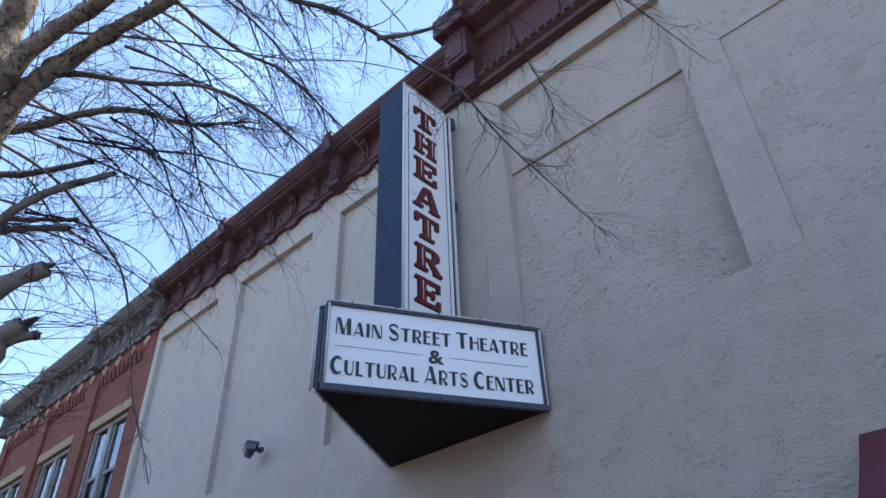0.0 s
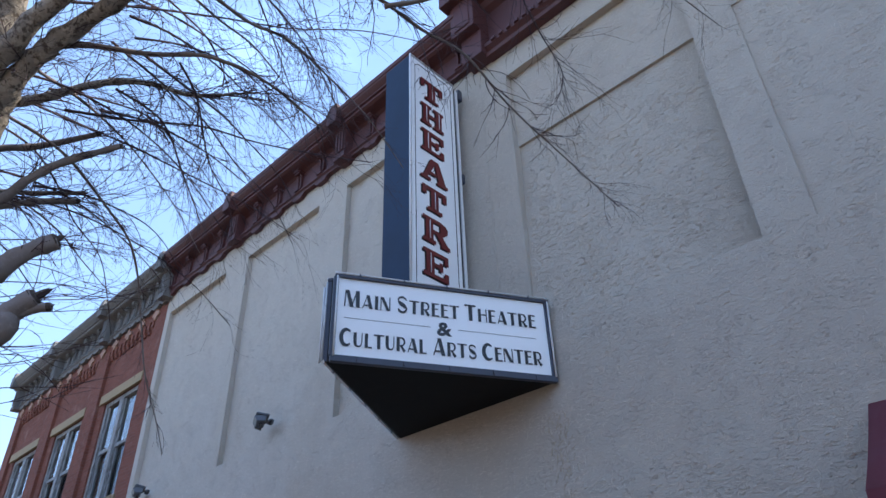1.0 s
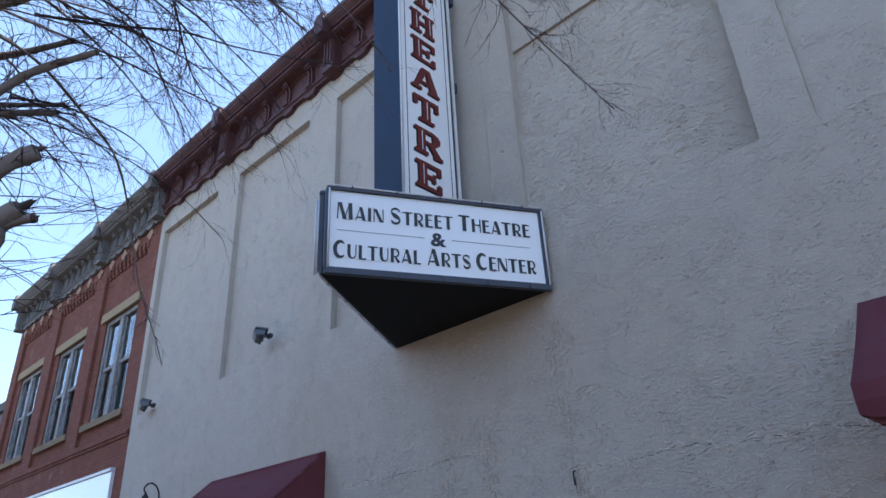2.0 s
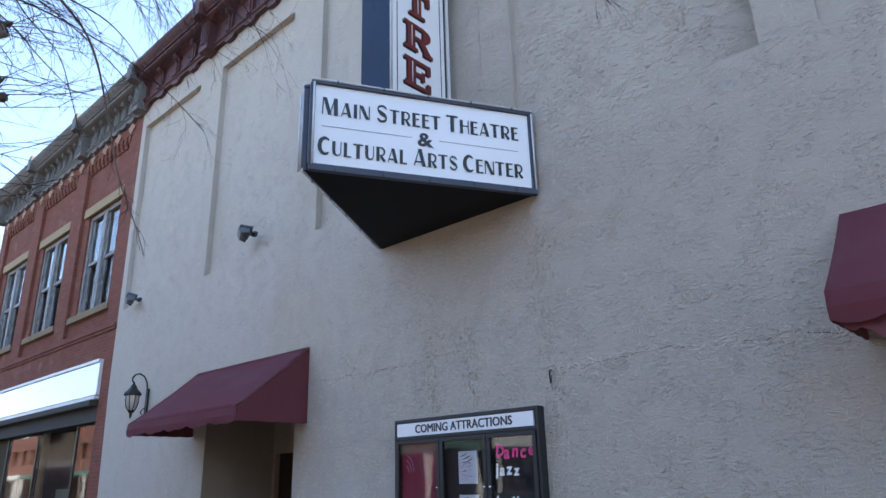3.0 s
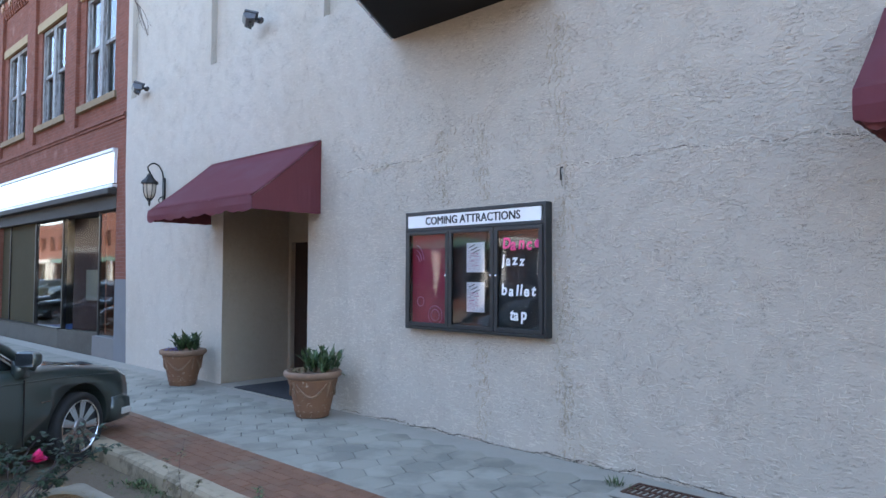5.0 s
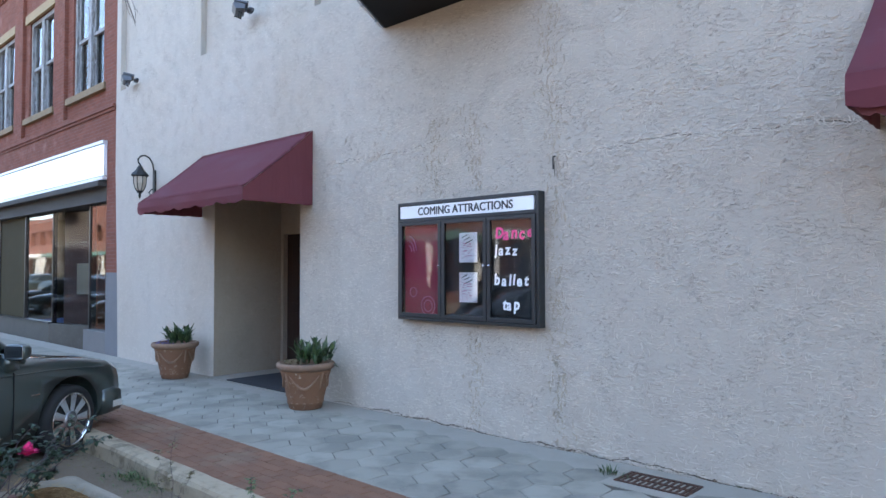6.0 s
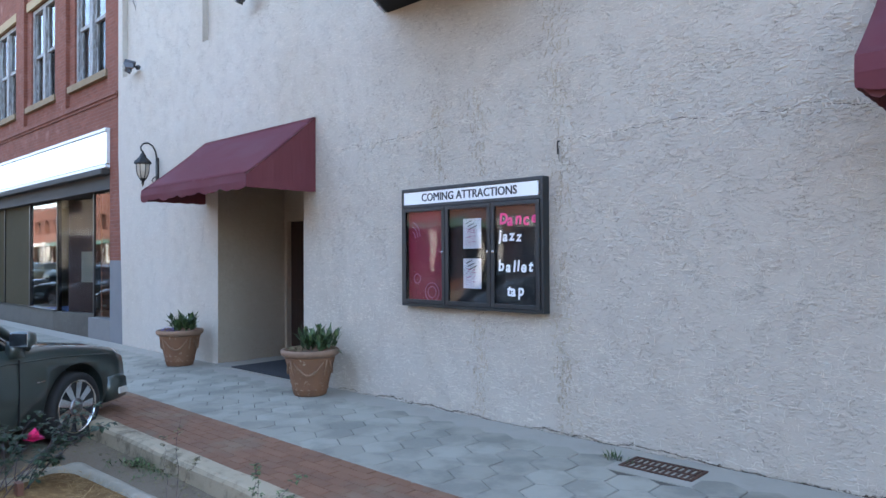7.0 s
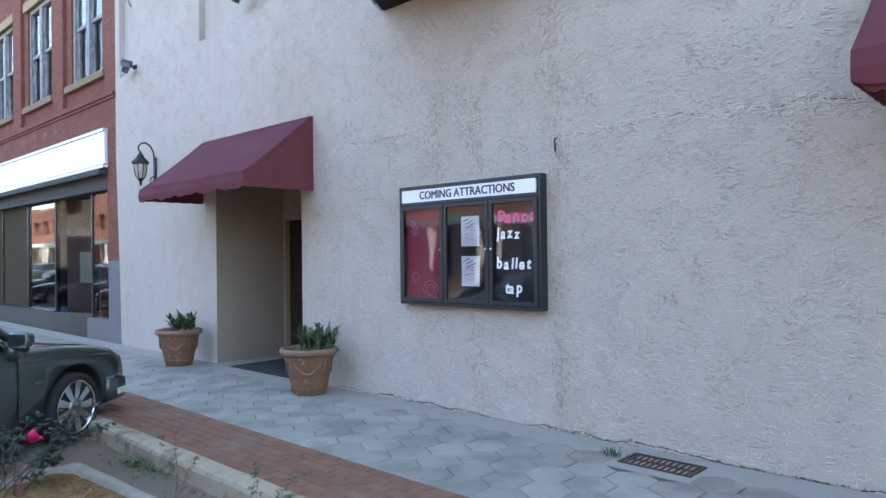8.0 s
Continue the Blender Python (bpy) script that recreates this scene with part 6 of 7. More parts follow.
for k in range(2200):
    x = -7.0 + 6.5 * rg.random()
    near = rg.random()
    y = ky(x) - 0.19 - abs(rg.gauss(0, 0.06)) if near < 0.7 else ky(x) - 0.3 + rg.gauss(0, 0.12)
    if noise.noise(Vector((x * 1.4, y * 2, 3))) < -0.05:
        continue
    a = rg.uniform(0, 6.28)
    leaf_blade(bm, (x, y, gz(x) - 0.152), (math.cos(a) * 0.7, math.sin(a) * 0.7, rg.uniform(0.3, 1)), rg.uniform(0.02, 0.12) * (1.3 if noise.noise(Vector((x * 2.2, 0, 9))) > 0.1 else 0.6), 0.014, 0.3)
tagged(new("kerb_weeds", mesh_of("kerb_weeds", bm, LEAF_WEED)), "dry grass and small weeds along the kerb", "weeds", kind="stuff")
bm = bmesh.new()
for k in range(900):
    x = -7.4 + 6.9 * rg.random()
    y = ky(x) - 0.2 - abs(rg.gauss(0, 0.13))
    a, r = rg.uniform(0, 6.28), rg.uniform(0.006, 0.022)
    q, w = Vector((math.cos(a), math.sin(a), rg.uniform(-0.2, 0.4))) * r, Vector((-math.sin(a), math.cos(a), rg.uniform(-0.3, 0.3))) * r * 0.5
    c = Vector((x, y, gz(x) - 0.143))
    bm.faces.new([bm.verts.new(p) for p in (c - q, c - w, c + q, c + w)])
tagged(new("leaf_litter", mesh_of("leaf_litter", bm, LEAF_DRY)), "dry brown leaf litter in the gutter", "leaf litter", kind="stuff")
stake = thing("wooden_stake", "short reddish-brown weathered stake in the pine straw", "stake", at=(-5.36, -3.87, 0.02))
part("shaft", boxes((-0.035, -0.02, -0.05, 0.035, 0.02, 0.13), bevel=0.006), BROWN_PANEL, stake)

# ---- parked car ----
car = thing("car", "dark green sedan with chrome wheels parked nose to the kerb", "car", at=(-8.1, -3.35, gz(-8) - 0.15))
car.rotation_euler = (0, 0, radians(123.0))
car.scale = (1.03, 1.0, 1.01)
stations = [  # length, half width, sill, belt, hood
    (0.9, 0.6, 0.36, 0.6, 0.66), (0.875, 0.74, 0.3, 0.66, 0.72), (0.8, 0.84, 0.25, 0.735, 0.785), (0.63, 0.89, 0.23, 0.79, 0.835), (0.34, 0.91, 0.22, 0.84, 0.89), (0, 0.92, 0.22, 0.88, 0.93), (-0.4, 0.925, 0.22, 0.925, 0.98),
    (-0.8, 0.925, 0.22, 0.945, 1.01), (-1.1, 0.925, 0.22, 0.96, 1.03), (-2, 0.925, 0.22, 0.97, 1.03), (-3, 0.92, 0.22, 0.98, 1.04), (-3.5, 0.91, 0.24, 0.98, 1.05), (-4, 0.88, 0.28, 0.96, 1.03), (-4.25, 0.78, 0.34, 0.88, 0.94)]
bm = bmesh.new()
rings = []
for x, w, s, b, h in stations:
    half = [(0.0, s), (w - 0.14, s), (w - 0.05, s + 0.04), (w - 0.015, s + 0.14), (w, (s + b) * 0.52), (w - 0.008, b - 0.12), (w - 0.035, b - 0.03), (w - 0.09, b + 0.02), (w - 0.2, (b + h) / 2 + 0.012), (w * 0.5, h), (0.0, h + 0.015)]
    ring = [bm.verts.new((x, -y, z)) for y, z in half] + [bm.verts.new((x, y, z)) for y, z in half[-2:0:-1]]
    rings.append(ring)
n = len(rings[0])
for a, b in zip(rings, rings[1:]):
    for k in range(n):
        bm.faces.new((a[k], a[(k + 1) % n], b[(k + 1) % n], b[k]))
bm.faces.new(rings[0])
bm.faces.new(rings[-1][::-1])
body_me = mesh_of("body", bm, CAR_PAINT, True)
cut = bmesh.new()
for x in (0.0, -2.95):
    for s in (-1, 1):
        lathe(cut, [(0.41, -0.3), (0.41, 0.3)], sides=36, m=Matrix.Translation((x, s * 0.85, 0.33)) @ Matrix.Rotation(radians(90), 4, "X"))
cutter = new("cutter", mesh_of("cutter", cut, BLACK_TRIM))
shell = new("shell", body_me)
boo = shell.modifiers.new("arches", "BOOLEAN")
boo.object, boo.operation, boo.solver = cutter, "DIFFERENCE", "EXACT"
bpy.context.view_layer.update()
carved = bpy.data.meshes.new_from_object(shell.evaluated_get(bpy.context.evaluated_depsgraph_get()))
bpy.data.objects.remove(shell)
bpy.data.objects.remove(cutter)
body = new("body", carved)
body.parent = car
tagged(body, "dark green painted bodywork")
cab = bmesh.new()
levels = [(-0.5, -3.4, 0.82, 0.96), (-0.78, -3.2, 0.79, 1.14), (-1.2, -2.95, 0.71, 1.37), (-1.48, -2.75, 0.63, 1.46)]
cr = []
for xf, xb, w, z in levels:
    cr.append([cab.verts.new(c) for c in ((xf, -w + 0.12, z), (xf - 0.18, -w, z), (xb + 0.25, -w, z), (xb, -w + 0.12, z), (xb, w - 0.12, z), (xb + 0.25, w, z), (xf - 0.18, w, z), (xf, w - 0.12, z))])
for a, b in zip(cr, cr[1:]):
    for k in range(8):
        cab.faces.new((a[k], a[(k + 1) % 8], b[(k + 1) % 8], b[k]))
cab.faces.new(cr[-1])
part("cabin_glass", cab, CAR_GLASS, car, "dark tinted windows", True)
bm = bmesh.new()
lathe_roof = [(-1.43, -2.8, 0.65, 1.455), (-1.6, -2.65, 0.55, 1.495), (-1.95, -2.45, 0.3, 1.51)]
cr = [[bm.verts.new((x, y, z)) for x, y in ((xf, -w), (xb, -w), (xb, w), (xf, w))] for xf, xb, w, z in lathe_roof]
for a, b in zip(cr, cr[1:]):
    for k in range(4):
        bm.faces.new((a[k], a[(k + 1) % 4], b[(k + 1) % 4], b[k]))
bm.faces.new(cr[-1])
part("roof", bm, CAR_PAINT, car, smooth=True)
for s in (-1, 1):
    part("pillar", tube(bmesh.new(), ((-0.5, s * 0.83, 0.95), (-0.78, s * 0.8, 1.14), (-1.2, s * 0.725, 1.37), (-1.48, s * 0.64, 1.47)), 0.04, 6), CAR_PAINT, car, smooth=True)
    part("pillar", tube(bmesh.new(), ((-2.1, s * 0.82, 0.98), (-2.1, s * 0.65, 1.47)), 0.035, 6), CAR_PAINT, car, smooth=True)
    part("pillar", tube(bmesh.new(), ((-3.35, s * 0.82, 0.98), (-2.95, s * 0.71, 1.36), (-2.75, s * 0.63, 1.47)), 0.05, 6), CAR_PAINT, car, smooth=True)
bm = bmesh.new()
bars = []
for k in range(13):
    f = -1 + 2 * k / 12
    bars.append((0.945 - 0.2 * abs(f) ** 3 - (0.16 if abs(f) > 0.99 else 0), f * 0.9))
prev = None
for x, y in [(0.5, -0.935), (0.71, -0.93)] + bars[1:-1] + [(0.71, 0.93), (0.5, 0.935)]:
    sec = ((x - 0.06, y * 0.95, 0.27), (x, y, 0.3), (x + 0.012, y * 1.004, 0.4), (x, y, 0.5), (x - 0.06, y * 0.95, 0.54), (x - 0.07, y * 0.9, 0.5), (x - 0.07, y * 0.9, 0.3))
    row = [bm.verts.new(p) for p in sec]
    if prev:
        for k in range(7):
            bm.faces.new((prev[k], prev[(k + 1) % 7], row[(k + 1) % 7], row[k]))
    else:
        bm.faces.new(row)
    prev = row
bm.faces.new(prev)
bumper = part("bumper", bm, CAR_PAINT, car, "wrap-round green bumper", True)
for s in (-1, 1):
    part("side_crease", tube(bmesh.new(), [(x, s * y, z) for x, y, z in ((0.5, 0.884, 0.77), (0.2, 0.905, 0.8), (-0.3, 0.915, 0.84), (-1.2, 0.915, 0.87), (-3.2, 0.91, 0.89))], 0.007, 5), CAR_PAINT, car, smooth=True)
    part("side_lamp", boxes((0.58, s * 0.942 - 0.012, 0.335, 0.71, s * 0.942 + 0.012, 0.4), bevel=0.006), LAMP_CLEAR, bumper, "clear side marker lamp")
    part("headlamp", prism(bmesh.new(), [(0.9, 0.55 * s), (0.89, 0.68 * s), (0.835, 0.79 * s), (0.76, 0.83 * s), (0.72, 0.8 * s), (0.82, 0.6 * s)], 0.58, 0.675, "z"), LAMP_AMBER, car, "wrap-round lamp with reddish marker")
part("grille", boxes((0.88, -0.42, 0.42, 0.935, 0.42, 0.62), bevel=0.015), CHROME, car, "chrome grille")
pieces("badge", [(-0.51, -0.932, 0.645, -0.475, -0.921, 0.657), (-0.465, -0.932, 0.645, -0.41, -0.921, 0.655)], CHROME, car, "small chrome lettering too small to read")
pieces("door_gap", [(-0.70, -0.931, 0.3, -0.694, -0.915, 0.88), (-2.05, -0.932, 0.28, -2.044, -0.916, 0.92)], BLACK_TRIM, car)
for s in (-1, 1):
    bm = bmesh.new()
    for f, w, h in ((0.06, 0.05, 0.035), (0.045, 0.08, 0.055), (0.0, 0.1, 0.068), (-0.05, 0.105, 0.07), (-0.065, 0.1, 0.066)):
        ring = [bm.verts.new((-0.72 + f, s * 1.0 + w * math.copysign(abs(math.cos(q)) ** 0.6, math.cos(q)), 1.065 + h * math.copysign(abs(math.sin(q)) ** 0.6, math.sin(q)))) for q in (2 * math.pi * i / 20 for i in range(20))]
        if f < 0.06:
            for i in range(20):
                bm.faces.new((last[i], last[(i + 1) % 20], ring[(i + 1) % 20], ring[i]))
        else:
            bm.faces.new(ring)
        last = ring
    bm.faces.new(last[::-1])
    prism(bm, [(-0.64, 0.9), (-0.78, 0.9), (-0.76, 1.05), (-0.68, 1.05)], min(s * 0.85, s * 0.93), max(s * 0.85, s * 0.93), "y")
    mr = part("door_mirror", bm, CAR_PAINT, car, smooth=True)
    part("mirror_glass", boxes((-0.791, s * 1.0 - 0.088, 1.01, -0.784, s * 1.0 + 0.088, 1.12), bevel=0.003), CHROME, mr)


def wheel(x, s):
    w = thing_part("wheel", car)
    w.location = (x, s * 0.83, 0.33)
    w.rotation_euler = (radians(-90 * s), 0, 0)
    part("tyre", lathe(bmesh.new(), [(0.23, -0.1), (0.295, -0.105), (0.322, -0.085), (0.33, -0.04), (0.33, 0.04), (0.322, 0.085), (0.3, 0.105), (0.254, 0.098), (0.24, 0.07)], sides=40), TYRE, w, smooth=True)
    part("rim", lathe(bmesh.new(), [(0.06, 0.02), (0.22, 0.03), (0.235, 0.07), (0.248, 0.097), (0.256, 0.1), (0.252, 0.085), (0.22, -0.08)], sides=36), BLACK_TRIM, w, smooth=True)
    sp = bmesh.new()
    for k in range(9):
        f = 2 * math.pi * k / 9
        b2 = bmesh.new()
        prism(b2, [(0.03, -0.02), (0.09, -0.026), (0.235, -0.04), (0.25, -0.03), (0.25, 0.03), (0.235, 0.04), (0.09, 0.026), (0.03, 0.02)], 0.045, 0.085, "z")
        bmesh.ops.rotate(b2, cent=(0, 0, 0), matrix=Matrix.Rotation(f, 3, "Z"), verts=b2.verts)
        join_into(sp, b2)
    tube(sp, [(0.246 * math.cos(f), 0.246 * math.sin(f), 0.094) for f in (2 * math.pi * i / 36 for i in range(37))], 0.009, 6)
    part("spokes", sp, CHROME, w, "nine chrome spokes")
    part("hub_cap", lathe(bmesh.new(), [(0.085, 0.04), (0.08, 0.088), (0.055, 0.098), (0.01, 0.1)], sides=20), RIM_GREY, w, smooth=True)


for x in (0.0, -2.95):
    for s in (-1, 1):
        wheel(x, s)

# ---- bare street tree ----
tree = thing("street_tree", "bare street tree with pruned limbs and fine drooping twigs", "tree", at=(-4.55, -5.75, gz(-4.5)))
T0 = Vector((-4.55, -5.75, gz(-4.5)))


def smooth_path(pts, per=6):
    pts = [Vector(p) for p in pts]
    out = []
    for i in range(len(pts) - 1):
        p0, p1, p2, p3 = pts[max(i - 1, 0)], pts[i], pts[i + 1], pts[min(i + 2, len(pts) - 1)]
        for k in range(per):
            t = k / per
            out.append(0.5 * ((2 * p1) + (p2 - p0) * t + (2 * p0 - 5 * p1 + 4 * p2 - p3) * t * t + (3 * p1 - p0 - 3 * p2 + p3) * t ** 3))
    out.append(pts[-1])
    return out


twig_bm = bmesh.new()
rt = random.Random(17)
thin = random.Random(3)
FORK = (-4.62, -5.47, 4.09)


def limb(pts, r0, r1, stub=False, shoots=0.0, length=0.55, droop=0.5):
    """A limb through points, thinning from r0 to r1, with side shoots per metre."""
    path = smooth_path(pts, 7)
    n = len(path)
    radii = [r0 + (r1 - r0) * (k / (n - 1)) ** 0.8 for k in range(n)]
    bumpy = [p + Vector((noise.noise(p * 3.7), noise.noise(p * 3.7 + Vector((9, 0, 0))), noise.noise(p * 3.7 + Vector((0, 9, 0))))) * radii[k] * 0.35 for k, p in enumerate(path)]
    big = r0 > 0.012
    own = bmesh.new() if big else twig_bm
    knots = [(rt.randrange(n), rt.uniform(0.1, 0.25)) for k in range(int(n / 6))]
    for i, up in knots:
        radii[i] *= 1 + up
    tube(own, [p - T0 for p in bumpy], [r * (1 + 0.14 * noise.noise(p * 9)) for r, p in zip(radii, bumpy)], 14 if r0 > 0.03 else 6 if big else 4)
    if r0 > 0.03:
        for v in own.verts:
            q = v.co.copy()
            v.co += Vector((noise.noise(q * 14), noise.noise(q * 14 + Vector((5, 0, 0))), noise.noise(q * 14 + Vector((0, 5, 0))))) * 0.012
    if big:
        part("trunk" if r0 > 0.19 else "limb", own, BARK if r0 > 0.045 and not stub else BARK_DARK, tree, smooth=True)
    if stub:
        d = (bumpy[-1] - bumpy[-2]).normalized()
        e = bumpy[-1] - T0
        part("pruning_cut", tube(bmesh.new(), (e - d * 0.01, e + d * 0.012), [r1 * 1.1, r1 * 0.8], 9), CUT_WOOD, tree, "dark end left by pruning")
        for k in range(3):
            f = Vector((noise.noise(e * 5 + Vector((k, 0, 0))), noise.noise(e * 5 + Vector((0, k, 0))), noise.noise(e * 5 + Vector((0, 0, k))) + 0.2)) * 1.2
            root = e + f * r1 * 0.6
            part("splinter", tube(bmesh.new(), (root - d * 0.02, root + d * r1 * 0.3, root + d * r1 * 0.6 + f * r1 * 0.3), [r1 * 0.4, r1 * 0.28, r1 * 0.06], 5), CUT_WOOD, tree)
    total = sum((b - a).length for a, b in zip(bumpy, bumpy[1:]))
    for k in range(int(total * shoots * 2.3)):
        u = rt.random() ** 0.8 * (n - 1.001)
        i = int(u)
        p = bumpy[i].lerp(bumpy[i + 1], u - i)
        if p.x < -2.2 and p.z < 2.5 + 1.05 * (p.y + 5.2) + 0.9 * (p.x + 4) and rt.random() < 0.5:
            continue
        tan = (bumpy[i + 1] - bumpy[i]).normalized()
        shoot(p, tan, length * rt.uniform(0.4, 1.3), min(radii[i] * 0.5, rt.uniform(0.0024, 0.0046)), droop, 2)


def shoot(p, tan, length, r, droop, depth):
    """A whippy twig that curves one way and back, with short spurs off it."""
    side = Vector((rt.gauss(0, 1), rt.gauss(0, 1), rt.gauss(0, 0.8)))
    d = (tan * rt.uniform(0.7, 1.3) + side.normalized() * rt.uniform(0.4, 0.9)).normalized()
    pts, n = [p], 8 if depth > 1 else 5
    bow = Vector((rt.gauss(0, 1), rt.gauss(0, 1), rt.gauss(0, 0.7) - droop * 0.7)) * 0.13
    back = rt.uniform(0.35, 0.9)
    for k in range(n):
        way = 1.0 if k < n * back else -0.9
        d = (d + bow * way + Vector((rt.gauss(0, 0.09), rt.gauss(0, 0.09), rt.gauss(0, 0.09) - droop * 0.05))).normalized()
        pts.append(pts[-1] + d * length / n)
    e = pts[-1]
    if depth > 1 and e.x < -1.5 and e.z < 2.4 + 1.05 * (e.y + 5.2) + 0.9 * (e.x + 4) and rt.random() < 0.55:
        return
    if depth > 1 or thin.random() > 0.4:
        tube(twig_bm, [q - T0 for q in pts], [max(0.0007, r * (1 - 0.7 * k / n)) for k in range(n + 1)], 3, False)
    if depth:
        for k in range(rt.randint(3, 6) if depth > 1 else rt.randint(0, 3)):
            i = rt.randint(1, n - 1)
            shoot(pts[i], (pts[i + 1] - pts[i]).normalized(), length * rt.uniform(0.2, 0.55), r * 0.6, droop, depth - 1)


limb([(-4.55, -5.75, -0.05), (-4.56, -5.72, 1.2), (-4.69, -5.68, 2.69), FORK], 0.2, 0.17)
limb([FORK, (-4.28, -5.30, 4.84), (-3.91, -5.30, 5.31), (-3.71, -5.31, 5.52), (-3.41, -5.38, 5.79), (-2.82, -5.48, 6.53)], 0.125, 0.07, shoots=3)
limb([(-4.28, -5.30, 4.79), (-3.77, -5.22, 5.15), (-3.45, -5.13, 5.35), (-3.12, -4.99, 5.50), (-2.39, -4.81, 5.87)], 0.075, 0.035, shoots=7)
limb([FORK, (-4.36, -5.13, 4.71), (-4.06, -5.12, 4.96), (-3.78, -5.09, 5.14), (-3.42, -4.94, 5.35), (-2.85, -4.71, 5.54), (-2.41, -4.58, 5.68)], 0.1, 0.03, shoots=9)
limb([(-4.03, -5.25, 5.10), (-3.84, -5.14, 5.22), (-3.61, -4.92, 5.30), (-3.37, -4.54, 5.32), (-3.14, -4.27, 5.32), (-3.03, -3.89, 5.27), (-3.04, -3.45, 5.17)], 0.03, 0.006, shoots=16, length=0.6)
limb([FORK, (-4.38, -5.17, 5.04), (-4.20, -4.95, 5.23), (-3.90, -4.65, 5.39), (-3.71, -4.44, 5.39), (-3.53, -4.17, 5.34), (-3.25, -3.90, 5.35)], 0.05, 0.006, shoots=16, length=0.6)
limb([FORK, (-4.67, -5.07, 4.97), (-4.53, -4.80, 5.13), (-4.25, -4.50, 5.25)], 0.03, 0.02, True, shoots=6)
limb([FORK, (-4.31, -4.97, 4.38), (-4.15, -4.81, 4.62), (-4.00, -4.64, 4.78), (-3.85, -4.44, 4.92)], 0.04, 0.019, True, shoots=10, length=0.5)
limb([FORK, (-5.04, -4.93, 4.91), (-4.93, -4.62, 5.04), (-4.81, -4.34, 5.13)], 0.03, 0.015, True, shoots=8)
limb([FORK, (-4.75, -4.92, 4.64), (-4.63, -4.68, 4.76), (-4.53, -4.43, 4.85)], 0.035, 0.02, True, shoots=10)
limb([(-4.65, -5.54, 3.39), (-4.15, -4.89, 3.82), (-4.03, -4.73, 4.01), (-3.94, -4.60, 4.13)], 0.065, 0.045, True, shoots=3)
limb([(-4.69, -5.57, 2.99), (-3.89, -4.81, 3.39), (-3.82, -4.73, 3.55), (-3.75, -4.65, 3.65)], 0.085, 0.058, True, shoots=2)
limb([(-3.86, -4.77, 3.49), (-3.76, -4.65, 3.58), (-3.70, -4.58, 3.60)], 0.03, 0.025, True)
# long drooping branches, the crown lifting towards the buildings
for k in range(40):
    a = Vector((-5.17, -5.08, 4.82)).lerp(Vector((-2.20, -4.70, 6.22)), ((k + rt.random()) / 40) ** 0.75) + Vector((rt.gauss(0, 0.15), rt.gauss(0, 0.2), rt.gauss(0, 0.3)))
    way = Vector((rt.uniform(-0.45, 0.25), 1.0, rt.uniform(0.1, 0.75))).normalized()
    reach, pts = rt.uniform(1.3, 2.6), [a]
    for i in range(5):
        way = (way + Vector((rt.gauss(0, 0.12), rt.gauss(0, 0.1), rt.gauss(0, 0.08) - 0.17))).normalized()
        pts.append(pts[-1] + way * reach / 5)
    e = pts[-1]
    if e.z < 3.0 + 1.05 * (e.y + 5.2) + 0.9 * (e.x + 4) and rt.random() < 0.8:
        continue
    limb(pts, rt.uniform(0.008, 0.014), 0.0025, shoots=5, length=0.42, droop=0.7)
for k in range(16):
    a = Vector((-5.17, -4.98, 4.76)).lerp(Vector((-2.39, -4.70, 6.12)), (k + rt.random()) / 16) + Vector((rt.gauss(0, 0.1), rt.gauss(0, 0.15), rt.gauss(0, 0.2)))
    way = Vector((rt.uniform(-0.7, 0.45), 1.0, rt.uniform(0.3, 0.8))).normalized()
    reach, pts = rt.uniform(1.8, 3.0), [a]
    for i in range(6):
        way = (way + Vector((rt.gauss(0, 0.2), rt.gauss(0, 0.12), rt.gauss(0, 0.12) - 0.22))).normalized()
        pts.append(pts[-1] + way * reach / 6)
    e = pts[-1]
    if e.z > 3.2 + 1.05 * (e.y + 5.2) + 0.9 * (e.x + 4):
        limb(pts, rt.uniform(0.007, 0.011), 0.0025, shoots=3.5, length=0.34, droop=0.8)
# low whips past the pruned stubs
low = random.Random(21)
for k in range(15):
    a = Vector((-4.38, -5.05, 2.98)).lerp(Vector((-4.76, -5.00, 4.37)), (k + low.random()) / 15)
    way = Vector((low.uniform(-0.35, 0.3), 1.0, low.uniform(0.35, 0.8))).normalized()
    reach, pts = low.uniform(0.7, 1.5), [a]
    for i in range(5):
        way = (way + Vector((low.gauss(0, 0.1), low.gauss(0, 0.1), low.gauss(0, 0.1) - 0.03))).normalized()
        pts.append(pts[-1] + way * reach / 5)
    tube(twig_bm, [q - T0 for q in smooth_path(pts, 3)], [0.0055 * (1 - 0.05 * i) for i in range(16)], 4, False)
    for i in (2, 3, 4):
        e = pts[i] + (way + Vector((low.gauss(0, 0.5), low.gauss(0, 0.4), low.gauss(0, 0.4)))).normalized() * reach * 0.3
        tube(twig_bm, [pts[i] - T0, pts[i].lerp(e, 0.5) + Vector((0, 0, low.gauss(0, 0.015))) - T0, e - T0], [0.003, 0.002, 0.001], 3, False)
limb([(-2.81, -5.40, 6.03), (-2.24, -4.62, 5.32), (-2.24, -4.28, 5.35), (-2.17, -4.02, 5.42), (-2.13, -3.75, 5.45), (-2.09, -3.40, 5.42), (-2.02, -3.06, 5.39), (-2.01, -2.66, 5.22), (-1.95, -2.24, 5.04), (-1.81, -1.73, 4.71)], 0.024, 0.003, shoots=18, length=0.42)
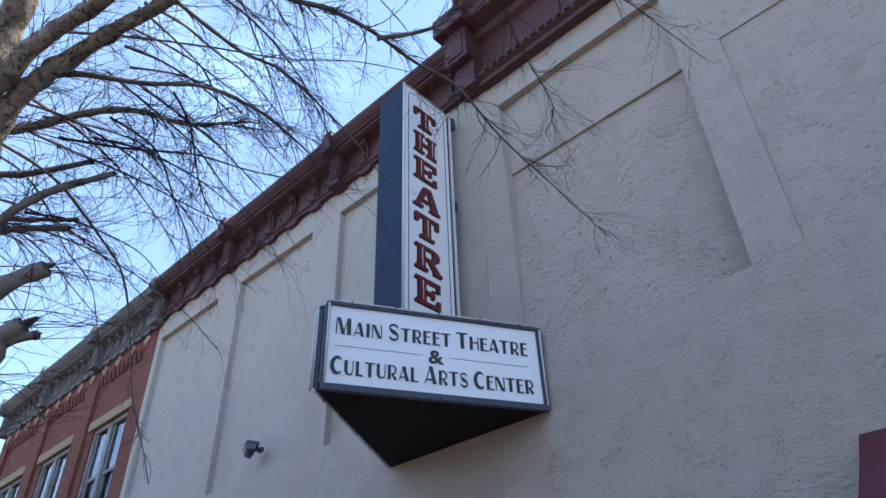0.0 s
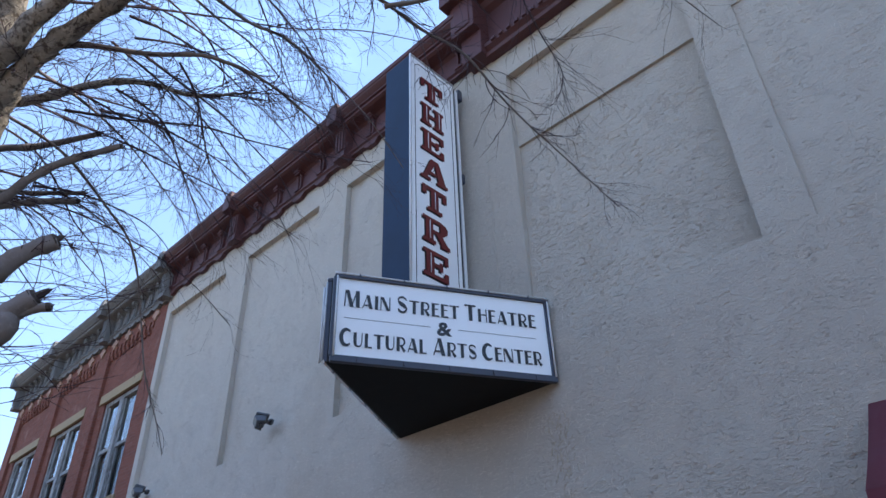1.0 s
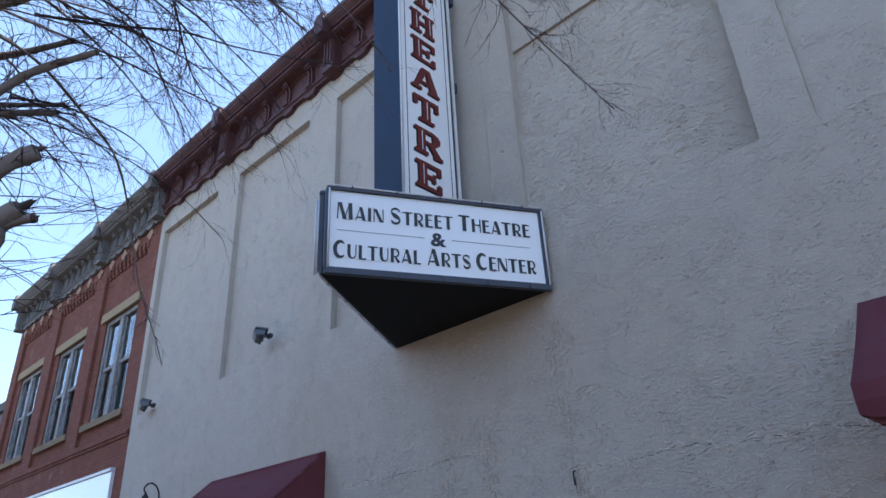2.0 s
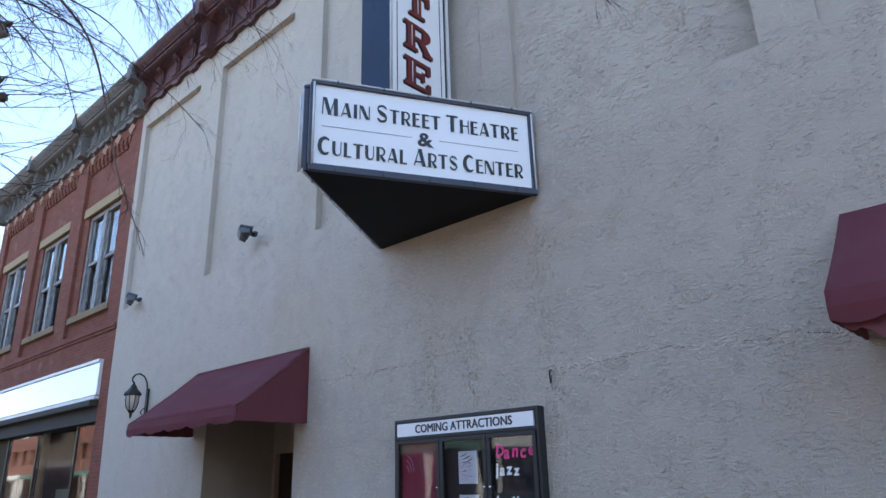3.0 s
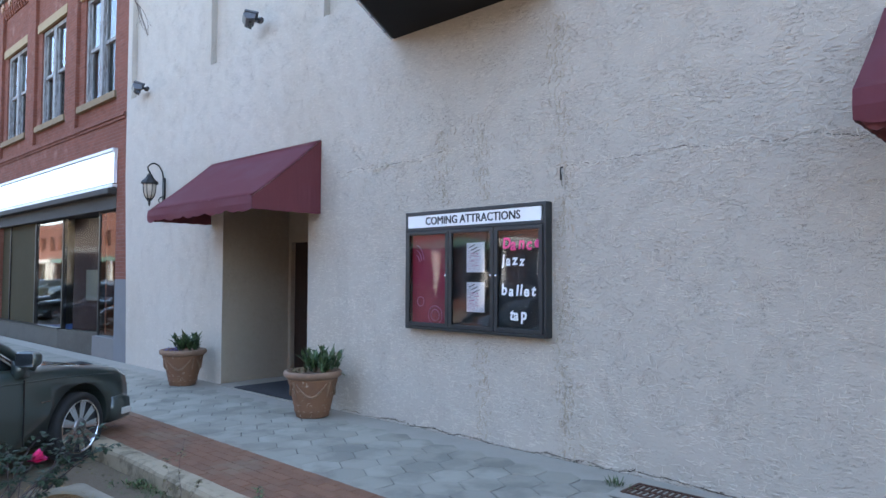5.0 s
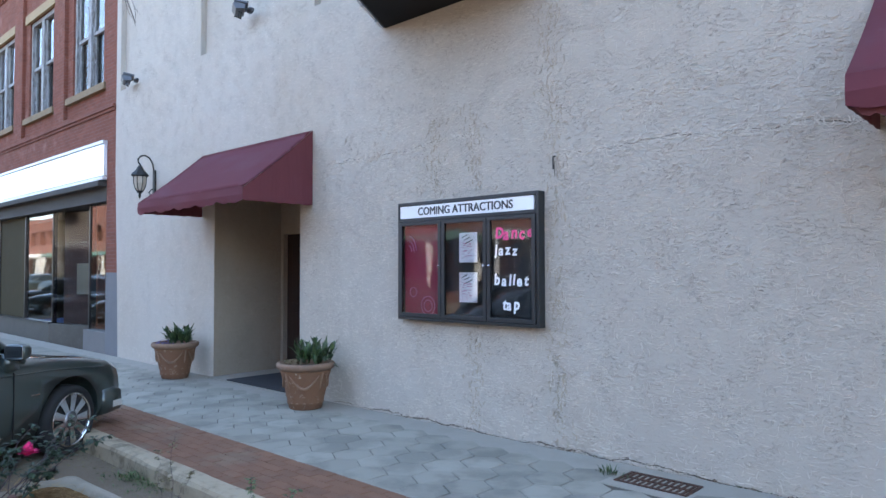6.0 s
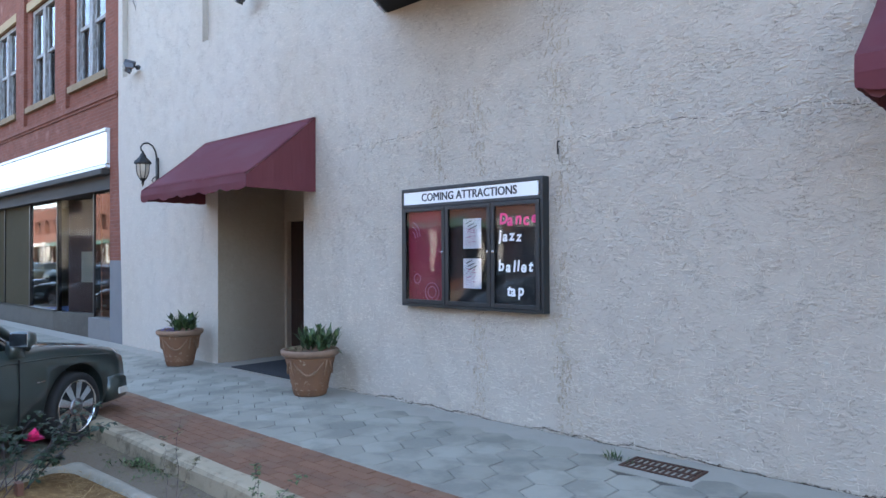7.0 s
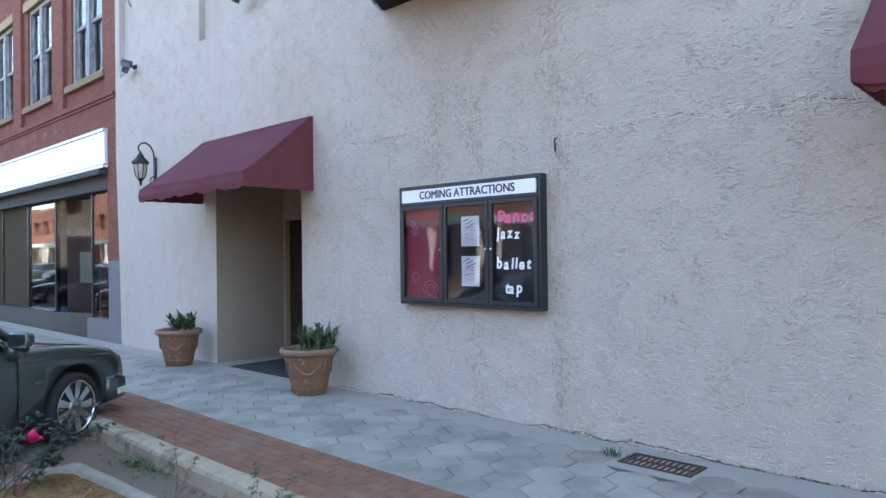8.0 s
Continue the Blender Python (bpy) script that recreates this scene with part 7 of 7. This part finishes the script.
limb([(-2.13, -3.68, 5.42), (-1.91, -3.51, 5.45), (-1.75, -3.44, 5.49), (-1.50, -3.44, 5.60)], 0.018, 0.005, shoots=26, length=0.45)
limb([(-2.85, -4.69, 5.53), (-2.88, -4.21, 5.51), (-2.80, -3.94, 5.48), (-2.82, -3.59, 5.42), (-2.85, -3.19, 5.31), (-2.86, -2.84, 5.06)], 0.014, 0.003, shoots=14)
limb([(-3.89, -4.57, 5.38), (-3.80, -4.25, 5.23), (-3.92, -3.98, 4.98), (-3.99, -3.81, 4.81)], 0.009, 0.004, shoots=16)
limb([(-4.47, -5.03, 5.23), (-4.40, -4.66, 5.09), (-4.49, -4.24, 4.86), (-4.55, -3.97, 4.64), (-4.77, -3.73, 4.29), (-4.89, -3.56, 3.92), (-5.03, -3.34, 3.63), (-5.06, -3.23, 3.41)], 0.013, 0.003, shoots=5, length=0.24)
limb([(-3.32, -4.39, 5.32), (-3.40, -4.20, 5.19), (-3.65, -3.93, 4.96), (-3.72, -3.70, 4.76), (-3.81, -3.59, 4.56)], 0.009, 0.002, shoots=16)
limb([(-1.44, -3.34, 5.70), (-1.55, -3.02, 5.59), (-1.58, -2.82, 5.44), (-1.63, -2.52, 5.32), (-1.76, -2.45, 5.19)], 0.008, 0.002, shoots=24, length=0.45)
limb([(-0.92, -2.99, 5.40), (-0.83, -2.84, 5.32), (-0.77, -2.60, 5.27), (-0.67, -2.30, 5.15)], 0.006, 0.002, shoots=8, length=0.35)
limb([(-2.79, -4.43, 5.77), (-2.83, -4.10, 5.77), (-2.87, -3.72, 5.60), (-2.98, -3.30, 5.28), (-3.01, -3.05, 5.08)], 0.008, 0.002, shoots=12)
twigs = part("crown", twig_bm, TWIG, tree, "fine dark bare twigs")

# ---- the other side of the street ----
OY = -21.0
ROW = [-130, -104, -84, -60, -34, -20, -4, 8, 24, 40]
for k, (x0, x1) in enumerate(zip(ROW, ROW[1:])):
    x1, h = x1 - 0.1, (8.5, 7.6, 9.2, 8.0)[k % 4]
    mt = FAR_BRICK if k % 3 else FAR_TAN
    shopb = thing("opposite_building", ("sunlit red brick shop building" if mt is FAR_BRICK else "sunlit tan shop building") + " across the street", "building", "buildings across the street")
    bays = int((x1 - x0) / 3.2)
    st = (x1 - x0) / bays
    rws = [(x0, OY - 0.4, -0.2, x1, OY, 0.6), (x0, OY - 0.4, 3.0, x1, OY, 4.6), (x0, OY - 0.4, 6.2, x1, OY, h)]
    for i in range(bays + 1):
        x = x0 + i * st
        rws += [(max(x0, x - 0.25), OY - 0.4, 0.6, min(x1, x + 0.25), OY, 3.0), (max(x0, x - 0.7), OY - 0.4, 4.6, min(x1, x + 0.7), OY, 6.2)]
    part("wall", boxes(*rws), mt, shopb)
    part("interior", boxes((x0, OY - 2.0, 0, x1, OY - 1.9, h)), DARK_ROOM, shopb)
    part("roof", boxes((x0, OY - 10, h - 0.3, x1, OY - 0.01, h - 0.02)), GROUND, shopb)
    part("canopy", boxes((x0 + 0.3, OY, 3.1, x1 - 0.3, OY + 1.8, 3.45)), FAR_WHITE if k % 2 else FAR_GREEN, shopb, "flat shop canopy")
    pieces("post", [(x0 + 0.5 + i * (x1 - x0 - 1.2) / 4, OY + 1.55, -0.1, x0 + 0.7 + i * (x1 - x0 - 1.2) / 4, OY + 1.75, 3.1) for i in range(5)], FAR_WHITE, shopb)

for x, y, a in ((-22.0, -3.4, 116.7), (-25.3, -3.45, 116.7), (-28.4, -3.35, 116.7), (-31.7, -3.4, 116.7)):
    other = copy_thing(car, pose(x, y, gz(x) - 0.15, 0, 0, a))
    tagged(other, "dark green sedan parked nose to the kerb further along")
for x, y, a in ((-13.0, -13.4, 250), (-18.6, -13.5, 250), (-46.0, -13.5, 250), (-51.0, -13.6, 250), (-57.0, -13.4, 250), (-63.5, -13.5, 250), (-70.0, -13.5, 250), (-77.0, -13.6, 250)):
    other = copy_thing(car, pose(x, y, gz(max(x, -60.0)) - 0.15, 0, 0, a))
    tagged(other, "dark sedan parked on the far side of the street")

# ---- paving pieces, last ----
def hex_tile(s):
    """A six-sided paver with chamfered top edges, points towards +y and -y."""
    bm = bmesh.new()
    rr = [(s - 0.005, -0.03), (s - 0.005, -0.004), (s - 0.01, 0.0)]
    rings = [[bm.verts.new((r * math.sin(math.pi / 3 * k), r * math.cos(math.pi / 3 * k), z)) for k in range(6)] for r, z in rr]
    for a, b in zip(rings, rings[1:]):
        for k in range(6):
            bm.faces.new((a[k], a[(k + 1) % 6], b[(k + 1) % 6], b[k]))
    bm.faces.new(rings[-1])
    return bm


S = 0.1933
tile_me = mesh_of("hex_paver", hex_tile(S), HEX)
rt = random.Random(40)
far_tiles = []
spots = []
for row in range(5):
    y = -0.49 - 0.29 * row
    for k in range(-60, 36):
        x = -3.38 + (k + (0.5 if row % 2 else 0.0)) * S * math.sqrt(3)
        if -14.6 < x < 8.5:
            spots.append((x, y))
spots.sort(key=lambda p: abs(p[0] + 4.0))
for i, (x, y) in enumerate(spots):
    if x > -3.0 and x < -2.05 and y > -0.6:
        continue
    m = (x + rt.uniform(-0.002, 0.002), y + rt.uniform(-0.002, 0.002), gz(x) + rt.uniform(-0.002, 0.0015))
    if i < 290:
        ob = new("hex_paver", tile_me)
        ob.parent, ob.location = pavement, m
        ob.rotation_euler = (rt.uniform(-0.004, 0.004), rt.uniform(-0.004, 0.004), 0)
    else:
        far_tiles.append(m)
bm = bmesh.new()
for m in far_tiles:
    b = hex_tile(S)
    bmesh.ops.translate(b, verts=b.verts, vec=m)
    join_into(bm, b)
tagged(part("far_hex_pavers", bm, HEX, pavement), "hexagonal grey pavers further along", kind="stuff")


def paver_brick():
    bm = bmesh.new()
    quad_box(bm, -0.1015, -0.0502, -0.05, 0.1015, 0.0502, 0.0)
    top = [v for v in bm.verts if v.co.z > -0.01]
    for v in top:
        v.co.x *= 0.975
        v.co.y *= 0.95
    low = bmesh.ops.bisect_plane(bm, geom=bm.verts[:] + bm.edges[:] + bm.faces[:], plane_co=(0, 0, -0.006), plane_no=(0, 0, 1))
    for v in bm.verts:
        if abs(v.co.z + 0.006) < 1e-5:
            v.co.x, v.co.y = math.copysign(0.1015, v.co.x), math.copysign(0.0502, v.co.y)
    return bm


brick_me = mesh_of("brick", paver_brick(), PAVER)
spots = []
for row in range(9):
    y = -1.872 - 0.103 * row
    for k in range(-160, 60):
        x = -4 + (k + (0.5 if row % 2 else 0)) * 0.208
        if -26 < x < 6 and y > ky(x) + 0.04:
            spots.append((x, y))
spots.sort(key=lambda p: abs(p[0] + 5.0))
far_bricks = []
for i, (x, y) in enumerate(spots):
    m = (x + rt.uniform(-0.003, 0.003), y + rt.uniform(-0.002, 0.002), gz(x) + rt.uniform(-0.0015, 0.001))
    if i < 298:
        ob = new("brick", brick_me)
        ob.parent, ob.location = pavement, m
        ob.rotation_euler = (rt.uniform(-0.006, 0.006), rt.uniform(-0.004, 0.004), rt.uniform(-0.006, 0.006))
    else:
        far_bricks.append(m)
bm = bmesh.new()
for m in far_bricks:
    quad_box(bm, m[0] - 0.1, m[1] - 0.0495, m[2] - 0.05, m[0] + 0.1, m[1] + 0.0495, m[2])
tagged(part("far_bricks", bm, PAVER, pavement), "red brick border further along", kind="stuff")
